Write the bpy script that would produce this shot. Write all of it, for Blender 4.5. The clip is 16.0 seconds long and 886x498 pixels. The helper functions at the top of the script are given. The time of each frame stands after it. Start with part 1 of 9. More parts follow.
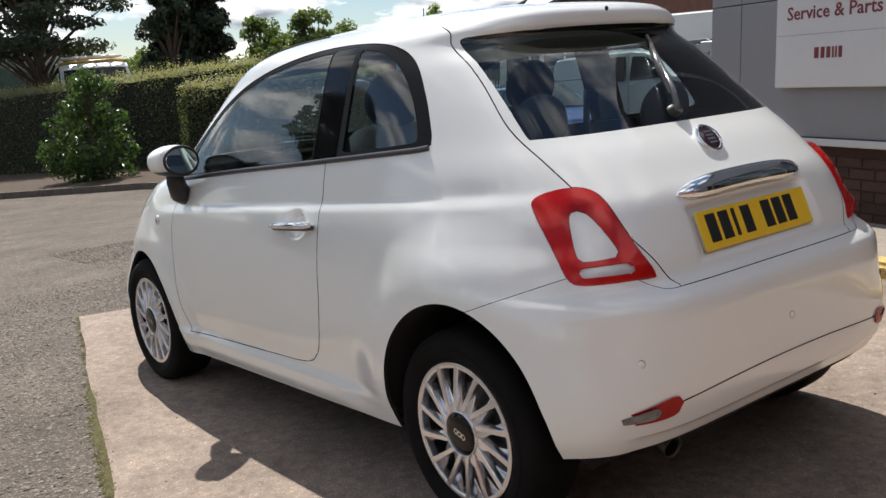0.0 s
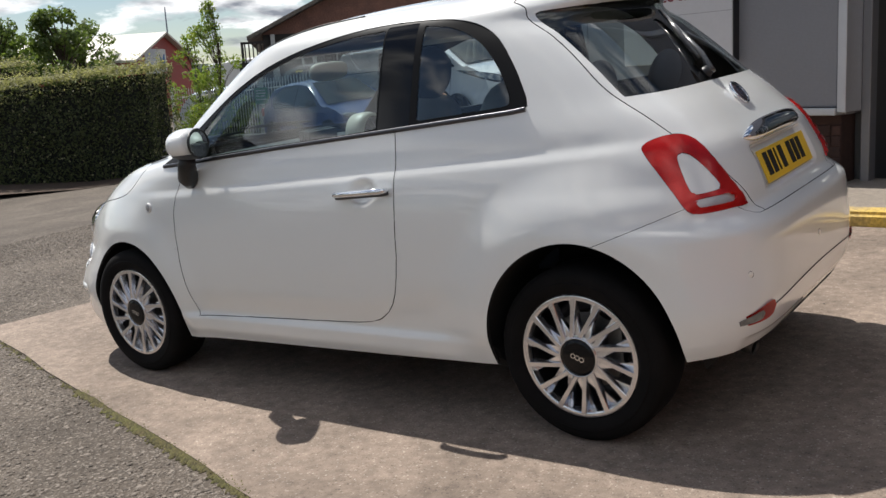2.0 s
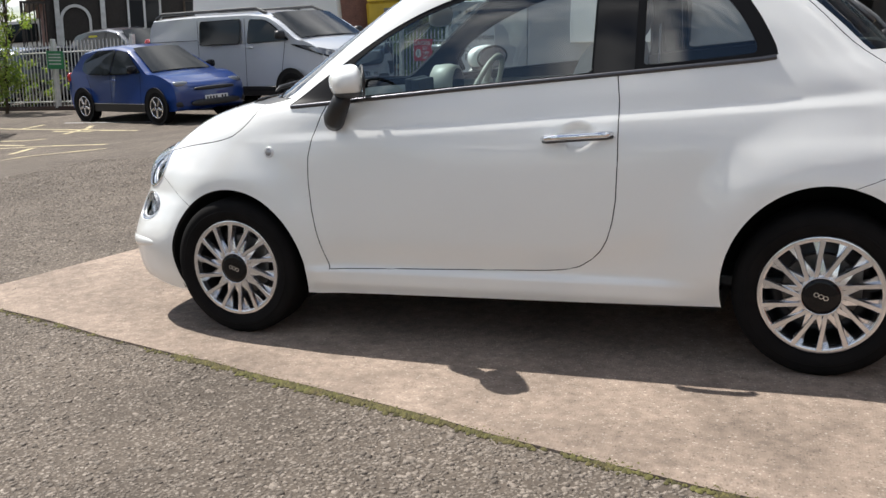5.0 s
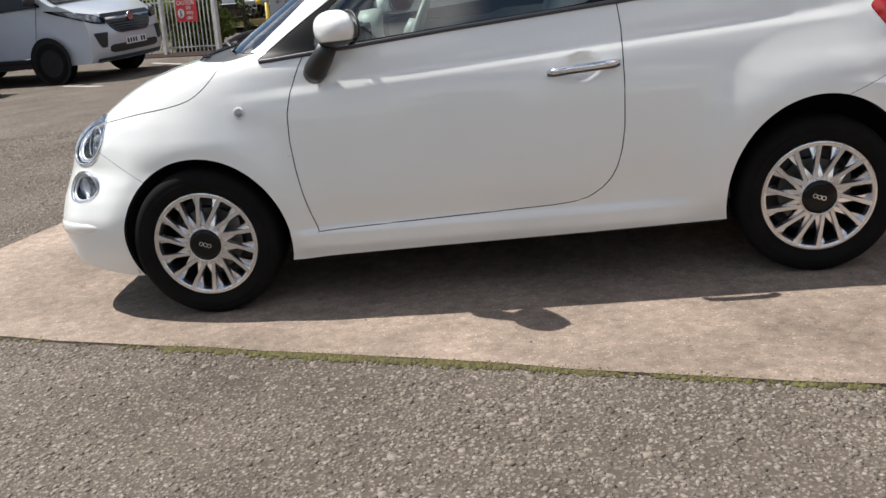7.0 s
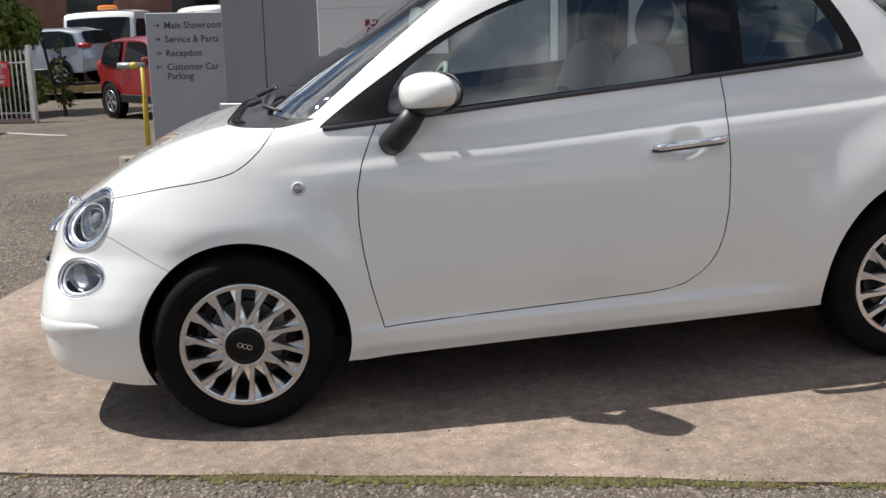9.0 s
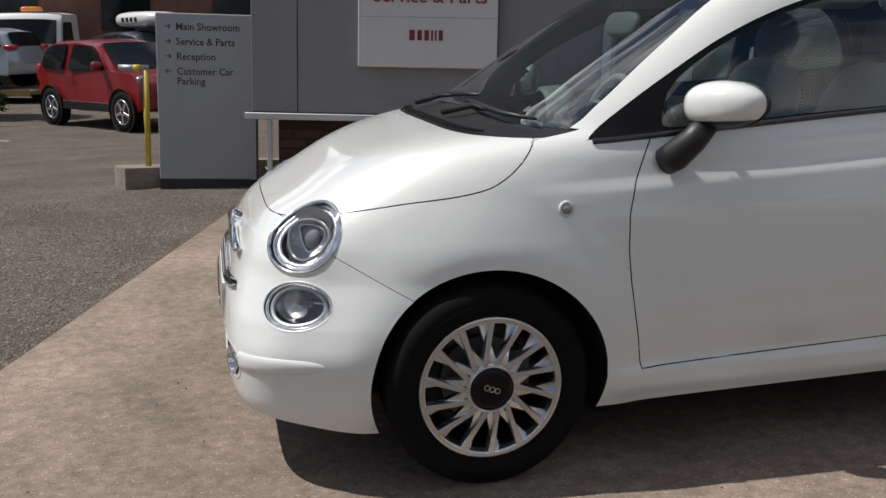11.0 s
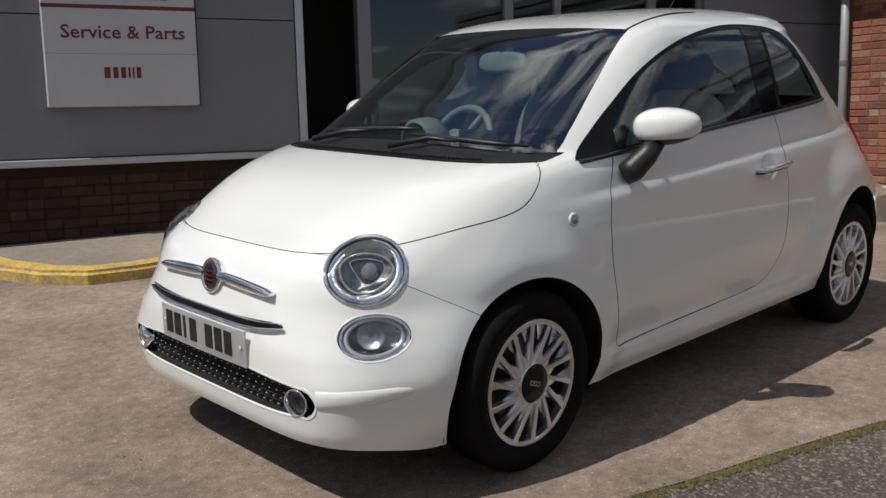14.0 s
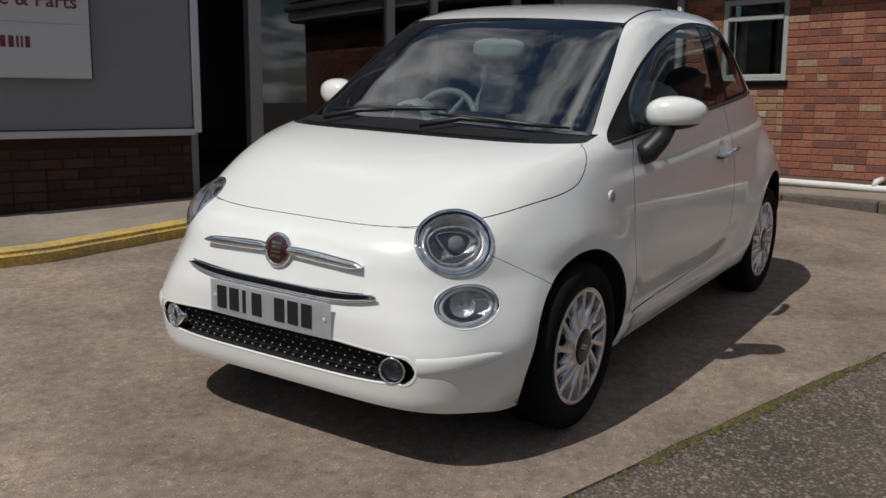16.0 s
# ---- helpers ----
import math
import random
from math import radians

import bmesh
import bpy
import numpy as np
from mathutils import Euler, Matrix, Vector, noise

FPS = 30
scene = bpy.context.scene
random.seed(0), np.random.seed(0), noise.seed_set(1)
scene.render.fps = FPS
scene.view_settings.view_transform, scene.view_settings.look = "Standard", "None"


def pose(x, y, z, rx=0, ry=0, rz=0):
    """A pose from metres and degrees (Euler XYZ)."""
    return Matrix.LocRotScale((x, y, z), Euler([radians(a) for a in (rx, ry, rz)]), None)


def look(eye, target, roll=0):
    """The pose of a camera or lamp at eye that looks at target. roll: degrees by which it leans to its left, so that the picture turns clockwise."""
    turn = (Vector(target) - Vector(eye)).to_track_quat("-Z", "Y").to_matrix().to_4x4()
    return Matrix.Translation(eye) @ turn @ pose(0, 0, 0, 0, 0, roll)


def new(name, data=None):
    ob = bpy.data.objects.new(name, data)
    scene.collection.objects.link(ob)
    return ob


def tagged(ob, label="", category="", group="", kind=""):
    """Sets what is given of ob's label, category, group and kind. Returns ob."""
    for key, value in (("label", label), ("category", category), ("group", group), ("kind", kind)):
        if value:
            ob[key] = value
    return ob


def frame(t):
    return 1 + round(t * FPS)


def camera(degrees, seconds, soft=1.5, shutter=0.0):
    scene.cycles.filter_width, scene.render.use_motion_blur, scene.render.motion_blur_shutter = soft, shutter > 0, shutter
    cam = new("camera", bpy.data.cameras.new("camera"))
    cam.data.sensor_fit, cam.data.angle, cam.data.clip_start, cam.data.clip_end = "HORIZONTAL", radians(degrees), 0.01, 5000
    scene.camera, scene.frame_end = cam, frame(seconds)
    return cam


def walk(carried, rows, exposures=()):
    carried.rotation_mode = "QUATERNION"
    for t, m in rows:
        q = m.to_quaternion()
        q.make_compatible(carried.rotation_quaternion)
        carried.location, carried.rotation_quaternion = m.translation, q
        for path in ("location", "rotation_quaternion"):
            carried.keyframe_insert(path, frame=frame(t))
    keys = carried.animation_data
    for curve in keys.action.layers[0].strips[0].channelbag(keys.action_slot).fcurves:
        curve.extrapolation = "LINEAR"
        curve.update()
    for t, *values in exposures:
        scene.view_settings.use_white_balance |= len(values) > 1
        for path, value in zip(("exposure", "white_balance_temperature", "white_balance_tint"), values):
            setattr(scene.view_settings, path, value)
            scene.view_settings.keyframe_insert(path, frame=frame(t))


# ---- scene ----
cam = camera(50.9, 16.0, soft=1.5)
# The forecourt falls gently away from the showroom and towards the car's nose: SLOPE lays the
# forecourt's own axes (x along the car, y to its near side, z off the ground) into the upright world.
SLOPE = Matrix(((0.999207, -0.000975, 0.039793, 0.0), (-0.000975, 0.998800, 0.048966, 0.0),
                (-0.039793, -0.048966, 0.998007, 0.0), (0.0, 0.0, 0.0, 1.0)))
PATH = [
    (0, (-3.109, 2.286, 1.246), (-1.548, 1.084, 0.904), -5.4),
    (0.5, (-3.039, 2.566, 1.27), (-1.63, 1.2, 0.888), -6.8),
    (1, (-2.853, 2.766, 1.289), (-1.453, 1.385, 0.922), -8.1),
    (1.5, (-2.689, 3.012, 1.27), (-1.358, 1.551, 0.962), -6.4),
    (2, (-2.549, 3.261, 1.276), (-1.367, 1.699, 0.873), -7.1),
    (2.5, (-2.31, 3.339, 1.284), (-1.154, 1.779, 0.805), -7.3),
    (3, (-2.085, 3.453, 1.262), (-0.957, 1.863, 0.817), -5.3),
    (3.5, (-1.842, 3.683, 1.289), (-0.898, 1.988, 0.802), -6.8),
    (4, (-1.617, 3.733, 1.291), (-0.677, 2.042, 0.784), -5.9),
    (4.5, (-1.367, 3.819, 1.276), (-0.497, 2.081, 0.801), -3.4),
    (4.7, (-1.243, 3.906, 1.268), (-0.438, 2.136, 0.8), -3.0),
    (6.8, (-0.248, 4.157, 1.265), (0.026, 2.266, 0.675), -6.3),
    (7, (-0.13, 4.127, 1.277), (0.075, 2.233, 0.668), -6.2),
    (7.5, (0.028, 3.931, 1.276), (0.237, 2.04, 0.658), -6.0),
    (8, (0.267, 3.835, 1.255), (0.339, 1.908, 0.725), -3.4),
    (8.2, (0.405, 3.806, 1.274), (0.397, 1.865, 0.793), -3.8),
    (10.3, (1.468, 3.266, 1.258), (1.048, 1.373, 0.767), 0.1),
    (10.5, (1.573, 3.191, 1.243), (1.18, 1.292, 0.753), -0.6),
    (11, (1.847, 3.087, 1.243), (1.387, 1.193, 0.793), -0.4),
    (11.5, (2.169, 3.112, 1.269), (1.552, 1.268, 0.798), -0.7),
    (12, (2.409, 2.998, 1.269), (1.645, 1.213, 0.789), -2.0),
    (12.5, (2.587, 2.882, 1.298), (1.633, 1.181, 0.853), -2.4),
    (13, (2.879, 2.868, 1.296), (1.703, 1.294, 0.924), -1.4),
    (13.5, (3.093, 2.779, 1.301), (1.807, 1.294, 0.923), -1.1),
    (14, (3.256, 2.603, 1.296), (1.911, 1.178, 0.893), -1.1),
    (14.5, (3.444, 2.477, 1.306), (1.95, 1.192, 0.965), 0.3),
    (15, (3.719, 2.354, 1.318), (2.169, 1.15, 0.934), -0.3),
    (15.5, (3.833, 2.158, 1.277), (2.265, 0.991, 0.854), -0.9),
    (16, (3.957, 2.022, 1.29), (2.32, 0.958, 0.858), 1.4),
]
EXPOSURES = [(0.0, .58), (0.5, .46), (1.5, .32), (3.0, .62), (4.7, .73), (7.0, .62), (8.2, .64), (10.3, .04), (11.0, -.14), (12.0, -.40), (13.0, -.28), (14.5, -.28), (15.5, -.30), (16.0, -.60)]
walk(cam, [(t, SLOPE @ look(eye, target, roll)) for t, eye, target, roll in PATH], EXPOSURES)

# ---- world, sun ----
SUN_WAY = Vector((0.60, -0.22, 1.0)).normalized()     # towards the sun, in the forecourt's axes
SUN_WORLD = (SLOPE.to_3x3() @ SUN_WAY).normalized()


def make_world():
    w = bpy.data.worlds.new("sky_world")
    scene.world = w
    w.use_nodes = True
    nt = w.node_tree
    nt.nodes.clear()
    out = nt.nodes.new("ShaderNodeOutputWorld")
    bg = nt.nodes.new("ShaderNodeBackground")
    sky = nt.nodes.new("ShaderNodeTexSky")
    sky.sky_type = 'NISHITA'
    sky.sun_disc = False
    sky.sun_elevation = math.asin(SUN_WORLD.z)
    sky.sun_rotation = math.atan2(SUN_WORLD.x, SUN_WORLD.y)
    sky.air_density, sky.dust_density, sky.ozone_density = 1.0, 0.3, 2.0
    # broken cumulus over the whole sky
    tc = nt.nodes.new("ShaderNodeTexCoord")
    sep = nt.nodes.new("ShaderNodeSeparateXYZ")
    nt.links.new(tc.outputs["Generated"], sep.inputs[0])
    zz = nt.nodes.new("ShaderNodeMath"); zz.operation = 'ADD'; zz.inputs[1].default_value = 0.22
    nt.links.new(sep.outputs["Z"], zz.inputs[0])
    zm = nt.nodes.new("ShaderNodeMath"); zm.operation = 'MAXIMUM'; zm.inputs[1].default_value = 0.08
    nt.links.new(zz.outputs[0], zm.inputs[0])
    dx = nt.nodes.new("ShaderNodeMath"); dx.operation = 'DIVIDE'
    dy = nt.nodes.new("ShaderNodeMath"); dy.operation = 'DIVIDE'
    nt.links.new(sep.outputs["X"], dx.inputs[0]); nt.links.new(zm.outputs[0], dx.inputs[1])
    nt.links.new(sep.outputs["Y"], dy.inputs[0]); nt.links.new(zm.outputs[0], dy.inputs[1])
    comb = nt.nodes.new("ShaderNodeCombineXYZ")
    nt.links.new(dx.outputs[0], comb.inputs[0]); nt.links.new(dy.outputs[0], comb.inputs[1])
    n1 = nt.nodes.new("ShaderNodeTexNoise")
    n1.inputs["Scale"].default_value = 2.3; n1.inputs["Detail"].default_value = 8.0; n1.inputs["Roughness"].default_value = 0.58
    n1.inputs["Distortion"].default_value = 0.25
    drift = nt.nodes.new("ShaderNodeVectorMath"); drift.operation = 'ADD'; drift.inputs[1].default_value = (7.3, -2.4, 0.0)
    nt.links.new(comb.outputs[0], drift.inputs[0])
    nt.links.new(drift.outputs[0], n1.inputs["Vector"])
    ramp = nt.nodes.new("ShaderNodeValToRGB")
    ramp.color_ramp.elements[0].position, ramp.color_ramp.elements[1].position = 0.470, 0.570
    nt.links.new(n1.outputs["Fac"], ramp.inputs["Fac"])
    n2 = nt.nodes.new("ShaderNodeTexNoise")
    n2.inputs["Scale"].default_value = 4.2; n2.inputs["Detail"].default_value = 6.0
    nt.links.new(comb.outputs[0], n2.inputs["Vector"])
    shade = nt.nodes.new("ShaderNodeValToRGB")
    shade.color_ramp.elements[0].position, shade.color_ramp.elements[1].position = 0.36, 0.62
    shade.color_ramp.elements[0].color = (3.4, 3.7, 4.3, 1)
    shade.color_ramp.elements[1].color = (18.5, 18.5, 18.5, 1)
    nt.links.new(n2.outputs["Fac"], shade.inputs["Fac"])
    mix = nt.nodes.new("ShaderNodeMixRGB")
    nt.links.new(ramp.outputs["Color"], mix.inputs["Fac"])
    nt.links.new(sky.outputs["Color"], mix.inputs["Color1"])
    nt.links.new(shade.outputs["Color"], mix.inputs["Color2"])
    nt.links.new(mix.outputs["Color"], bg.inputs["Color"])
    bg.inputs["Strength"].default_value = 0.066
    nt.links.new(bg.outputs[0], out.inputs["Surface"])


make_world()
sun = new("sun", bpy.data.lights.new("sun", "SUN"))
sun.data.energy, sun.data.angle, sun.data.color = 4.7, radians(0.55), (1.0, 0.962, 0.905)
sun.matrix_world = Matrix.Translation((0, 0, 30)) @ SUN_WORLD.to_track_quat("Z", "Y").to_matrix().to_4x4()
# ---- materials ----
def nodes_of(m):
    m.use_nodes = True
    nt = m.node_tree
    return nt, nt.nodes["Principled BSDF"]


def mat(name, col, rough=0.5, metal=0.0, var=0.0, scale=6.0, col2=None, bump=0.0, bscale=120.0, coat=0.0, fine=0.0,
        fscale=90.0, spec=0.5, rvar=0.0, island=0.0, emit=None):
    """A surface with variation at two scales, fine relief and uneven gloss."""
    m = bpy.data.materials.new(name)
    nt, b = nodes_of(m)
    L = nt.links.new
    b.inputs["Roughness"].default_value = rough
    b.inputs["Metallic"].default_value = metal
    b.inputs["Specular IOR Level"].default_value = spec
    if coat:
        b.inputs["Coat Weight"].default_value = coat
        b.inputs["Coat Roughness"].default_value = 0.03
    b.inputs["Base Color"].default_value = (*col, 1)
    if emit:
        b.inputs["Emission Color"].default_value = (*emit[0], 1)
        b.inputs["Emission Strength"].default_value = emit[1]
    if var or fine or bump or rvar or island:
        tc = nt.nodes.new("ShaderNodeTexCoord")
        cur = None
        if var:
            n = nt.nodes.new("ShaderNodeTexNoise")
            n.inputs["Scale"].default_value, n.inputs["Detail"].default_value = scale, 6
            n.inputs["Roughness"].default_value = 0.6
            L(tc.outputs["Object"], n.inputs["Vector"])
            r = nt.nodes.new("ShaderNodeMapRange")
            r.inputs[1].default_value, r.inputs[2].default_value = 0.3, 0.7
            L(n.outputs["Fac"], r.inputs[0])
            mx = nt.nodes.new("ShaderNodeMixRGB")
            c2 = col2 or tuple(c * (1 - var) for c in col)
            mx.inputs["Color1"].default_value, mx.inputs["Color2"].default_value = (*col, 1), (*c2, 1)
            L(r.outputs[0], mx.inputs["Fac"])
            cur = mx.outputs["Color"]
            if rvar:
                rr = nt.nodes.new("ShaderNodeMapRange")
                rr.inputs[3].default_value, rr.inputs[4].default_value = rough - rvar, rough + rvar
                L(n.outputs["Fac"], rr.inputs[0])
                L(rr.outputs[0], b.inputs["Roughness"])
        if fine:
            n = nt.nodes.new("ShaderNodeTexNoise")
            n.inputs["Scale"].default_value, n.inputs["Detail"].default_value = fscale, 3
            L(tc.outputs["Object"], n.inputs["Vector"])
            r = nt.nodes.new("ShaderNodeMapRange")
            r.inputs[1].default_value, r.inputs[2].default_value = 0.3, 0.7
            r.inputs[3].default_value, r.inputs[4].default_value = 1 - fine, 1 + fine
            L(n.outputs["Fac"], r.inputs[0])
            mx = nt.nodes.new("ShaderNodeMixRGB")
            mx.blend_type = 'MULTIPLY'
            mx.inputs["Fac"].default_value = 1
            if cur:
                L(cur, mx.inputs["Color1"])
            else:
                mx.inputs["Color1"].default_value = (*col, 1)
            L(r.outputs[0], mx.inputs["Color2"])
            cur = mx.outputs["Color"]
        if island:
            g = nt.nodes.new("ShaderNodeNewGeometry")
            o = nt.nodes.new("ShaderNodeObjectInfo")
            ad = nt.nodes.new("ShaderNodeMath"); ad.operation = 'ADD'
            L(g.outputs["Random Per Island"], ad.inputs[0]); L(o.outputs["Random"], ad.inputs[1])
            fr = nt.nodes.new("ShaderNodeMath"); fr.operation = 'FRACT'
            L(ad.outputs[0], fr.inputs[0])
            r = nt.nodes.new("ShaderNodeMapRange")
            r.inputs[3].default_value, r.inputs[4].default_value = 1 - island, 1 + island
            L(fr.outputs[0], r.inputs[0])
            mx = nt.nodes.new("ShaderNodeMixRGB")
            mx.blend_type = 'MULTIPLY'
            mx.inputs["Fac"].default_value = 1
            if cur:
                L(cur, mx.inputs["Color1"])
            else:
                mx.inputs["Color1"].default_value = (*col, 1)
            L(r.outputs[0], mx.inputs["Color2"])
            cur = mx.outputs["Color"]
        if cur:
            L(cur, b.inputs["Base Color"])
        if bump:
            n = nt.nodes.new("ShaderNodeTexNoise")
            n.inputs["Scale"].default_value, n.inputs["Detail"].default_value = bscale, 4
            L(tc.outputs["Object"], n.inputs["Vector"])
            bp = nt.nodes.new("ShaderNodeBump")
            bp.inputs["Strength"].default_value, bp.inputs["Distance"].default_value = 1.0, bump
            L(n.outputs["Fac"], bp.inputs["Height"])
            L(bp.outputs[0], b.inputs["Normal"])
    return m


def glass_mat(name, tint, gloss=1.0, ior=1.45):
    """A thin pane: tinted see-through with a mirror coat that grows at grazing angles."""
    m = bpy.data.materials.new(name)
    m.use_nodes = True
    nt = m.node_tree
    nt.nodes.clear()
    out = nt.nodes.new("ShaderNodeOutputMaterial")
    tr = nt.nodes.new("ShaderNodeBsdfTransparent"); tr.inputs[0].default_value = (*tint, 1)
    gl = nt.nodes.new("ShaderNodeBsdfGlossy"); gl.inputs["Roughness"].default_value = 0.01
    gl.inputs["Color"].default_value = (gloss, gloss, gloss, 1)
    lw = nt.nodes.new("ShaderNodeLayerWeight"); lw.inputs["Blend"].default_value = 0.5
    pw = nt.nodes.new("ShaderNodeMath"); pw.operation = 'POWER'; pw.inputs[1].default_value = 5.0
    fr = nt.nodes.new("ShaderNodeMath"); fr.operation = 'MULTIPLY_ADD'
    f0 = ((ior - 1) / (ior + 1)) ** 2
    fr.inputs[1].default_value = 1 - f0; fr.inputs[2].default_value = f0
    nt.links.new(lw.outputs["Facing"], pw.inputs[0]); nt.links.new(pw.outputs[0], fr.inputs[0])
    mx = nt.nodes.new("ShaderNodeMixShader")
    nt.links.new(fr.outputs[0], mx.inputs[0])
    nt.links.new(tr.outputs[0], mx.inputs[1]); nt.links.new(gl.outputs[0], mx.inputs[2])
    nt.links.new(mx.outputs[0], out.inputs["Surface"])
    return m


M_PAINT = mat("pearl_white_paint", (0.785, 0.79, 0.772), 0.26, coat=1.0, var=0.02, scale=3, fine=0.012, fscale=900)
M_BLACK = mat("black_plastic", (0.012, 0.012, 0.013), 0.45, var=0.2, scale=30, bump=0.0002, bscale=900)
M_GLOSSBLACK = mat("gloss_black_trim", (0.006, 0.006, 0.007), 0.05, coat=0.0, spec=0.25)
M_FRAMEBLACK = mat("satin_black_frame", (0.005, 0.005, 0.006), 0.45, spec=0.12)
M_RUBBER = mat("tyre_rubber", (0.005, 0.005, 0.005), 0.85, var=0.35, scale=9, col2=(0.009, 0.008, 0.008), bump=0.0004, bscale=160, spec=0.12)
M_CHROME = mat("chrome", (0.82, 0.83, 0.85), 0.06, 1.0, var=0.04, scale=20)
M_ALLOY = mat("silver_alloy", (0.70, 0.70, 0.72), 0.20, 0.92, var=0.08, scale=25, fine=0.03, fscale=600)
M_CHROMEDARK = mat("satin_dark_metal", (.10, .10, .11), .34, 1.0, var=.1, scale=30)
M_LENSGREY = mat("grey_clear_lens", (.42, .42, .42), .12, .3, coat=1.0, var=.5, scale=40, col2=(.16, .16, .17))
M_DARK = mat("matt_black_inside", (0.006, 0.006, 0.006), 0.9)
M_GLASS = glass_mat("car_glass", (0.90, 0.98, 0.97), 1.0, 1.85)
M_SCREEN = glass_mat("windscreen_glass", (0.50, 0.60, 0.61), 1.0, 2.85)
M_REARGLASS = glass_mat("tinted_glass", (0.62, 0.71, 0.70), 1.0, 1.72)
M_CLEAR = glass_mat("clear_lens", (0.95, 0.96, 0.97), 1.0, 1.45)
M_REDLENS = mat("red_lens", (0.60, 0.010, 0.006), 0.20, 0.25, coat=0.35, var=.35, scale=11, col2=(0.38, 0.004, 0.004), fine=0.10, fscale=260, spec=0.3)
M_PLATEY = mat("yellow_plate", (0.80, 0.52, 0.03), 0.35, var=0.05, scale=15)
M_PLATEW = mat("white_plate", (0.62, 0.63, 0.645), 0.35, var=0.05, scale=15)
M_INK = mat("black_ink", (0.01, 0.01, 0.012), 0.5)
M_IVORY = mat("ivory_plastic", (0.55, 0.53, 0.46), 0.45, var=0.05, scale=12)
M_SEAT = mat("grey_seat_cloth", (0.055, 0.068, 0.10), 0.85, var=0.25, scale=14, fine=0.15, fscale=400, bump=0.0006, bscale=500)
M_SEATL = mat("pale_seat_cloth", (0.28, 0.285, 0.275), 0.8, var=0.12, scale=14, fine=0.1, fscale=400, bump=0.0006, bscale=500)
M_CABIN = mat("dark_cabin_plastic", (0.03, 0.032, 0.035), 0.6, var=0.2, scale=20)
M_BADGE = mat("dark_red_badge", (0.055, 0.010, 0.014), 0.2, coat=1.0, var=0.2, scale=40)
M_STEEL = mat("brake_steel", (0.22, 0.21, 0.20), 0.45, 0.9, var=0.3, scale=30)
# ---- mesh tools ----
def mesh_ob(name, verts, faces, material, parent=None, label="", smooth=True, matrix=None, normals=None):
    me = bpy.data.meshes.new(name)
    me.from_pydata([tuple(v) for v in verts], [], [tuple(f) for f in faces])
    me.materials.append(material)
    if smooth:
        me.polygons.foreach_set("use_smooth", [True] * len(me.polygons))
    me.update()
    if normals is not None:
        me.normals_split_custom_set_from_vertices([tuple(n) for n in normals])
    ob = new(name, me)
    if parent:
        ob.parent = parent
    if matrix is not None:
        ob.matrix_basis = matrix
    if label:
        ob["label"] = label
    return ob


def part(name, bm, material, parent, label="", smooth=False, matrix=None, sharp=None):
    """One bmesh linked as one mesh under a thing or a part."""
    me = bpy.data.meshes.new(name)
    bm.to_mesh(me)
    bm.free()
    for m in (material if isinstance(material, (list, tuple)) else (material,)):
        me.materials.append(m)
    if smooth:
        me.polygons.foreach_set("use_smooth", [True] * len(me.polygons))
        if sharp:
            me.set_sharp_from_angle(angle=radians(sharp))
    ob = new(name, me)
    if parent:
        ob.parent = parent
    if matrix is not None:
        ob.matrix_basis = matrix
    if label:
        ob["label"] = label
    return ob


def thing(name, label, category, matrix=None, group="", kind=""):
    e = new(name)
    e.empty_display_size = 0.1
    if matrix is not None:
        e.matrix_basis = matrix
    return tagged(e, label, category, group, kind)


def box_bm(size, at=(0, 0, 0), bevel=0.0, segs=2, rot=None, bm=None):
    own = bm or bmesh.new()
    m = Matrix.Translation(at) @ (rot.to_4x4() if rot is not None else Matrix()) @ Matrix.Diagonal((*size, 1))
    r = bmesh.ops.create_cube(own, size=1, matrix=m)
    if bevel:
        vs = set(r["verts"])
        es = [e for e in own.edges if e.verts[0] in vs and e.verts[1] in vs]
        bmesh.ops.bevel(own, geom=es, offset=bevel, segments=segs, profile=0.7, affect='EDGES')
    return own


def cyl_bm(r1, r2, depth, m=None, seg=24, caps=True, bm=None):
    own = bm or bmesh.new()
    bmesh.ops.create_cone(own, cap_ends=caps, segments=seg, radius1=r1, radius2=r2, depth=depth, matrix=m or Matrix())
    return own


def lathe_bm(profile, seg=48, axis="y", closed=False):
    """Turns (radius, along) round the axis."""
    bm = bmesh.new()
    rings = []
    for k in range(seg):
        a = 2 * math.pi * k / seg
        ring = []
        for r, h in profile:
            c, s = r * math.cos(a), r * math.sin(a)
            ring.append(bm.verts.new((c, h, s) if axis == "y" else (c, s, h) if axis == "z" else (h, c, s)))
        rings.append(ring)
    n = len(profile)
    for k in range(seg):
        a, b = rings[k], rings[(k + 1) % seg]
        for i in range(n if closed else n - 1):
            j = (i + 1) % n
            try:
                bm.faces.new((a[i], a[j], b[j], b[i]))
            except ValueError:
                pass
    bmesh.ops.remove_doubles(bm, verts=bm.verts, dist=1e-6)
    bmesh.ops.recalc_face_normals(bm, faces=bm.faces)
    return bm


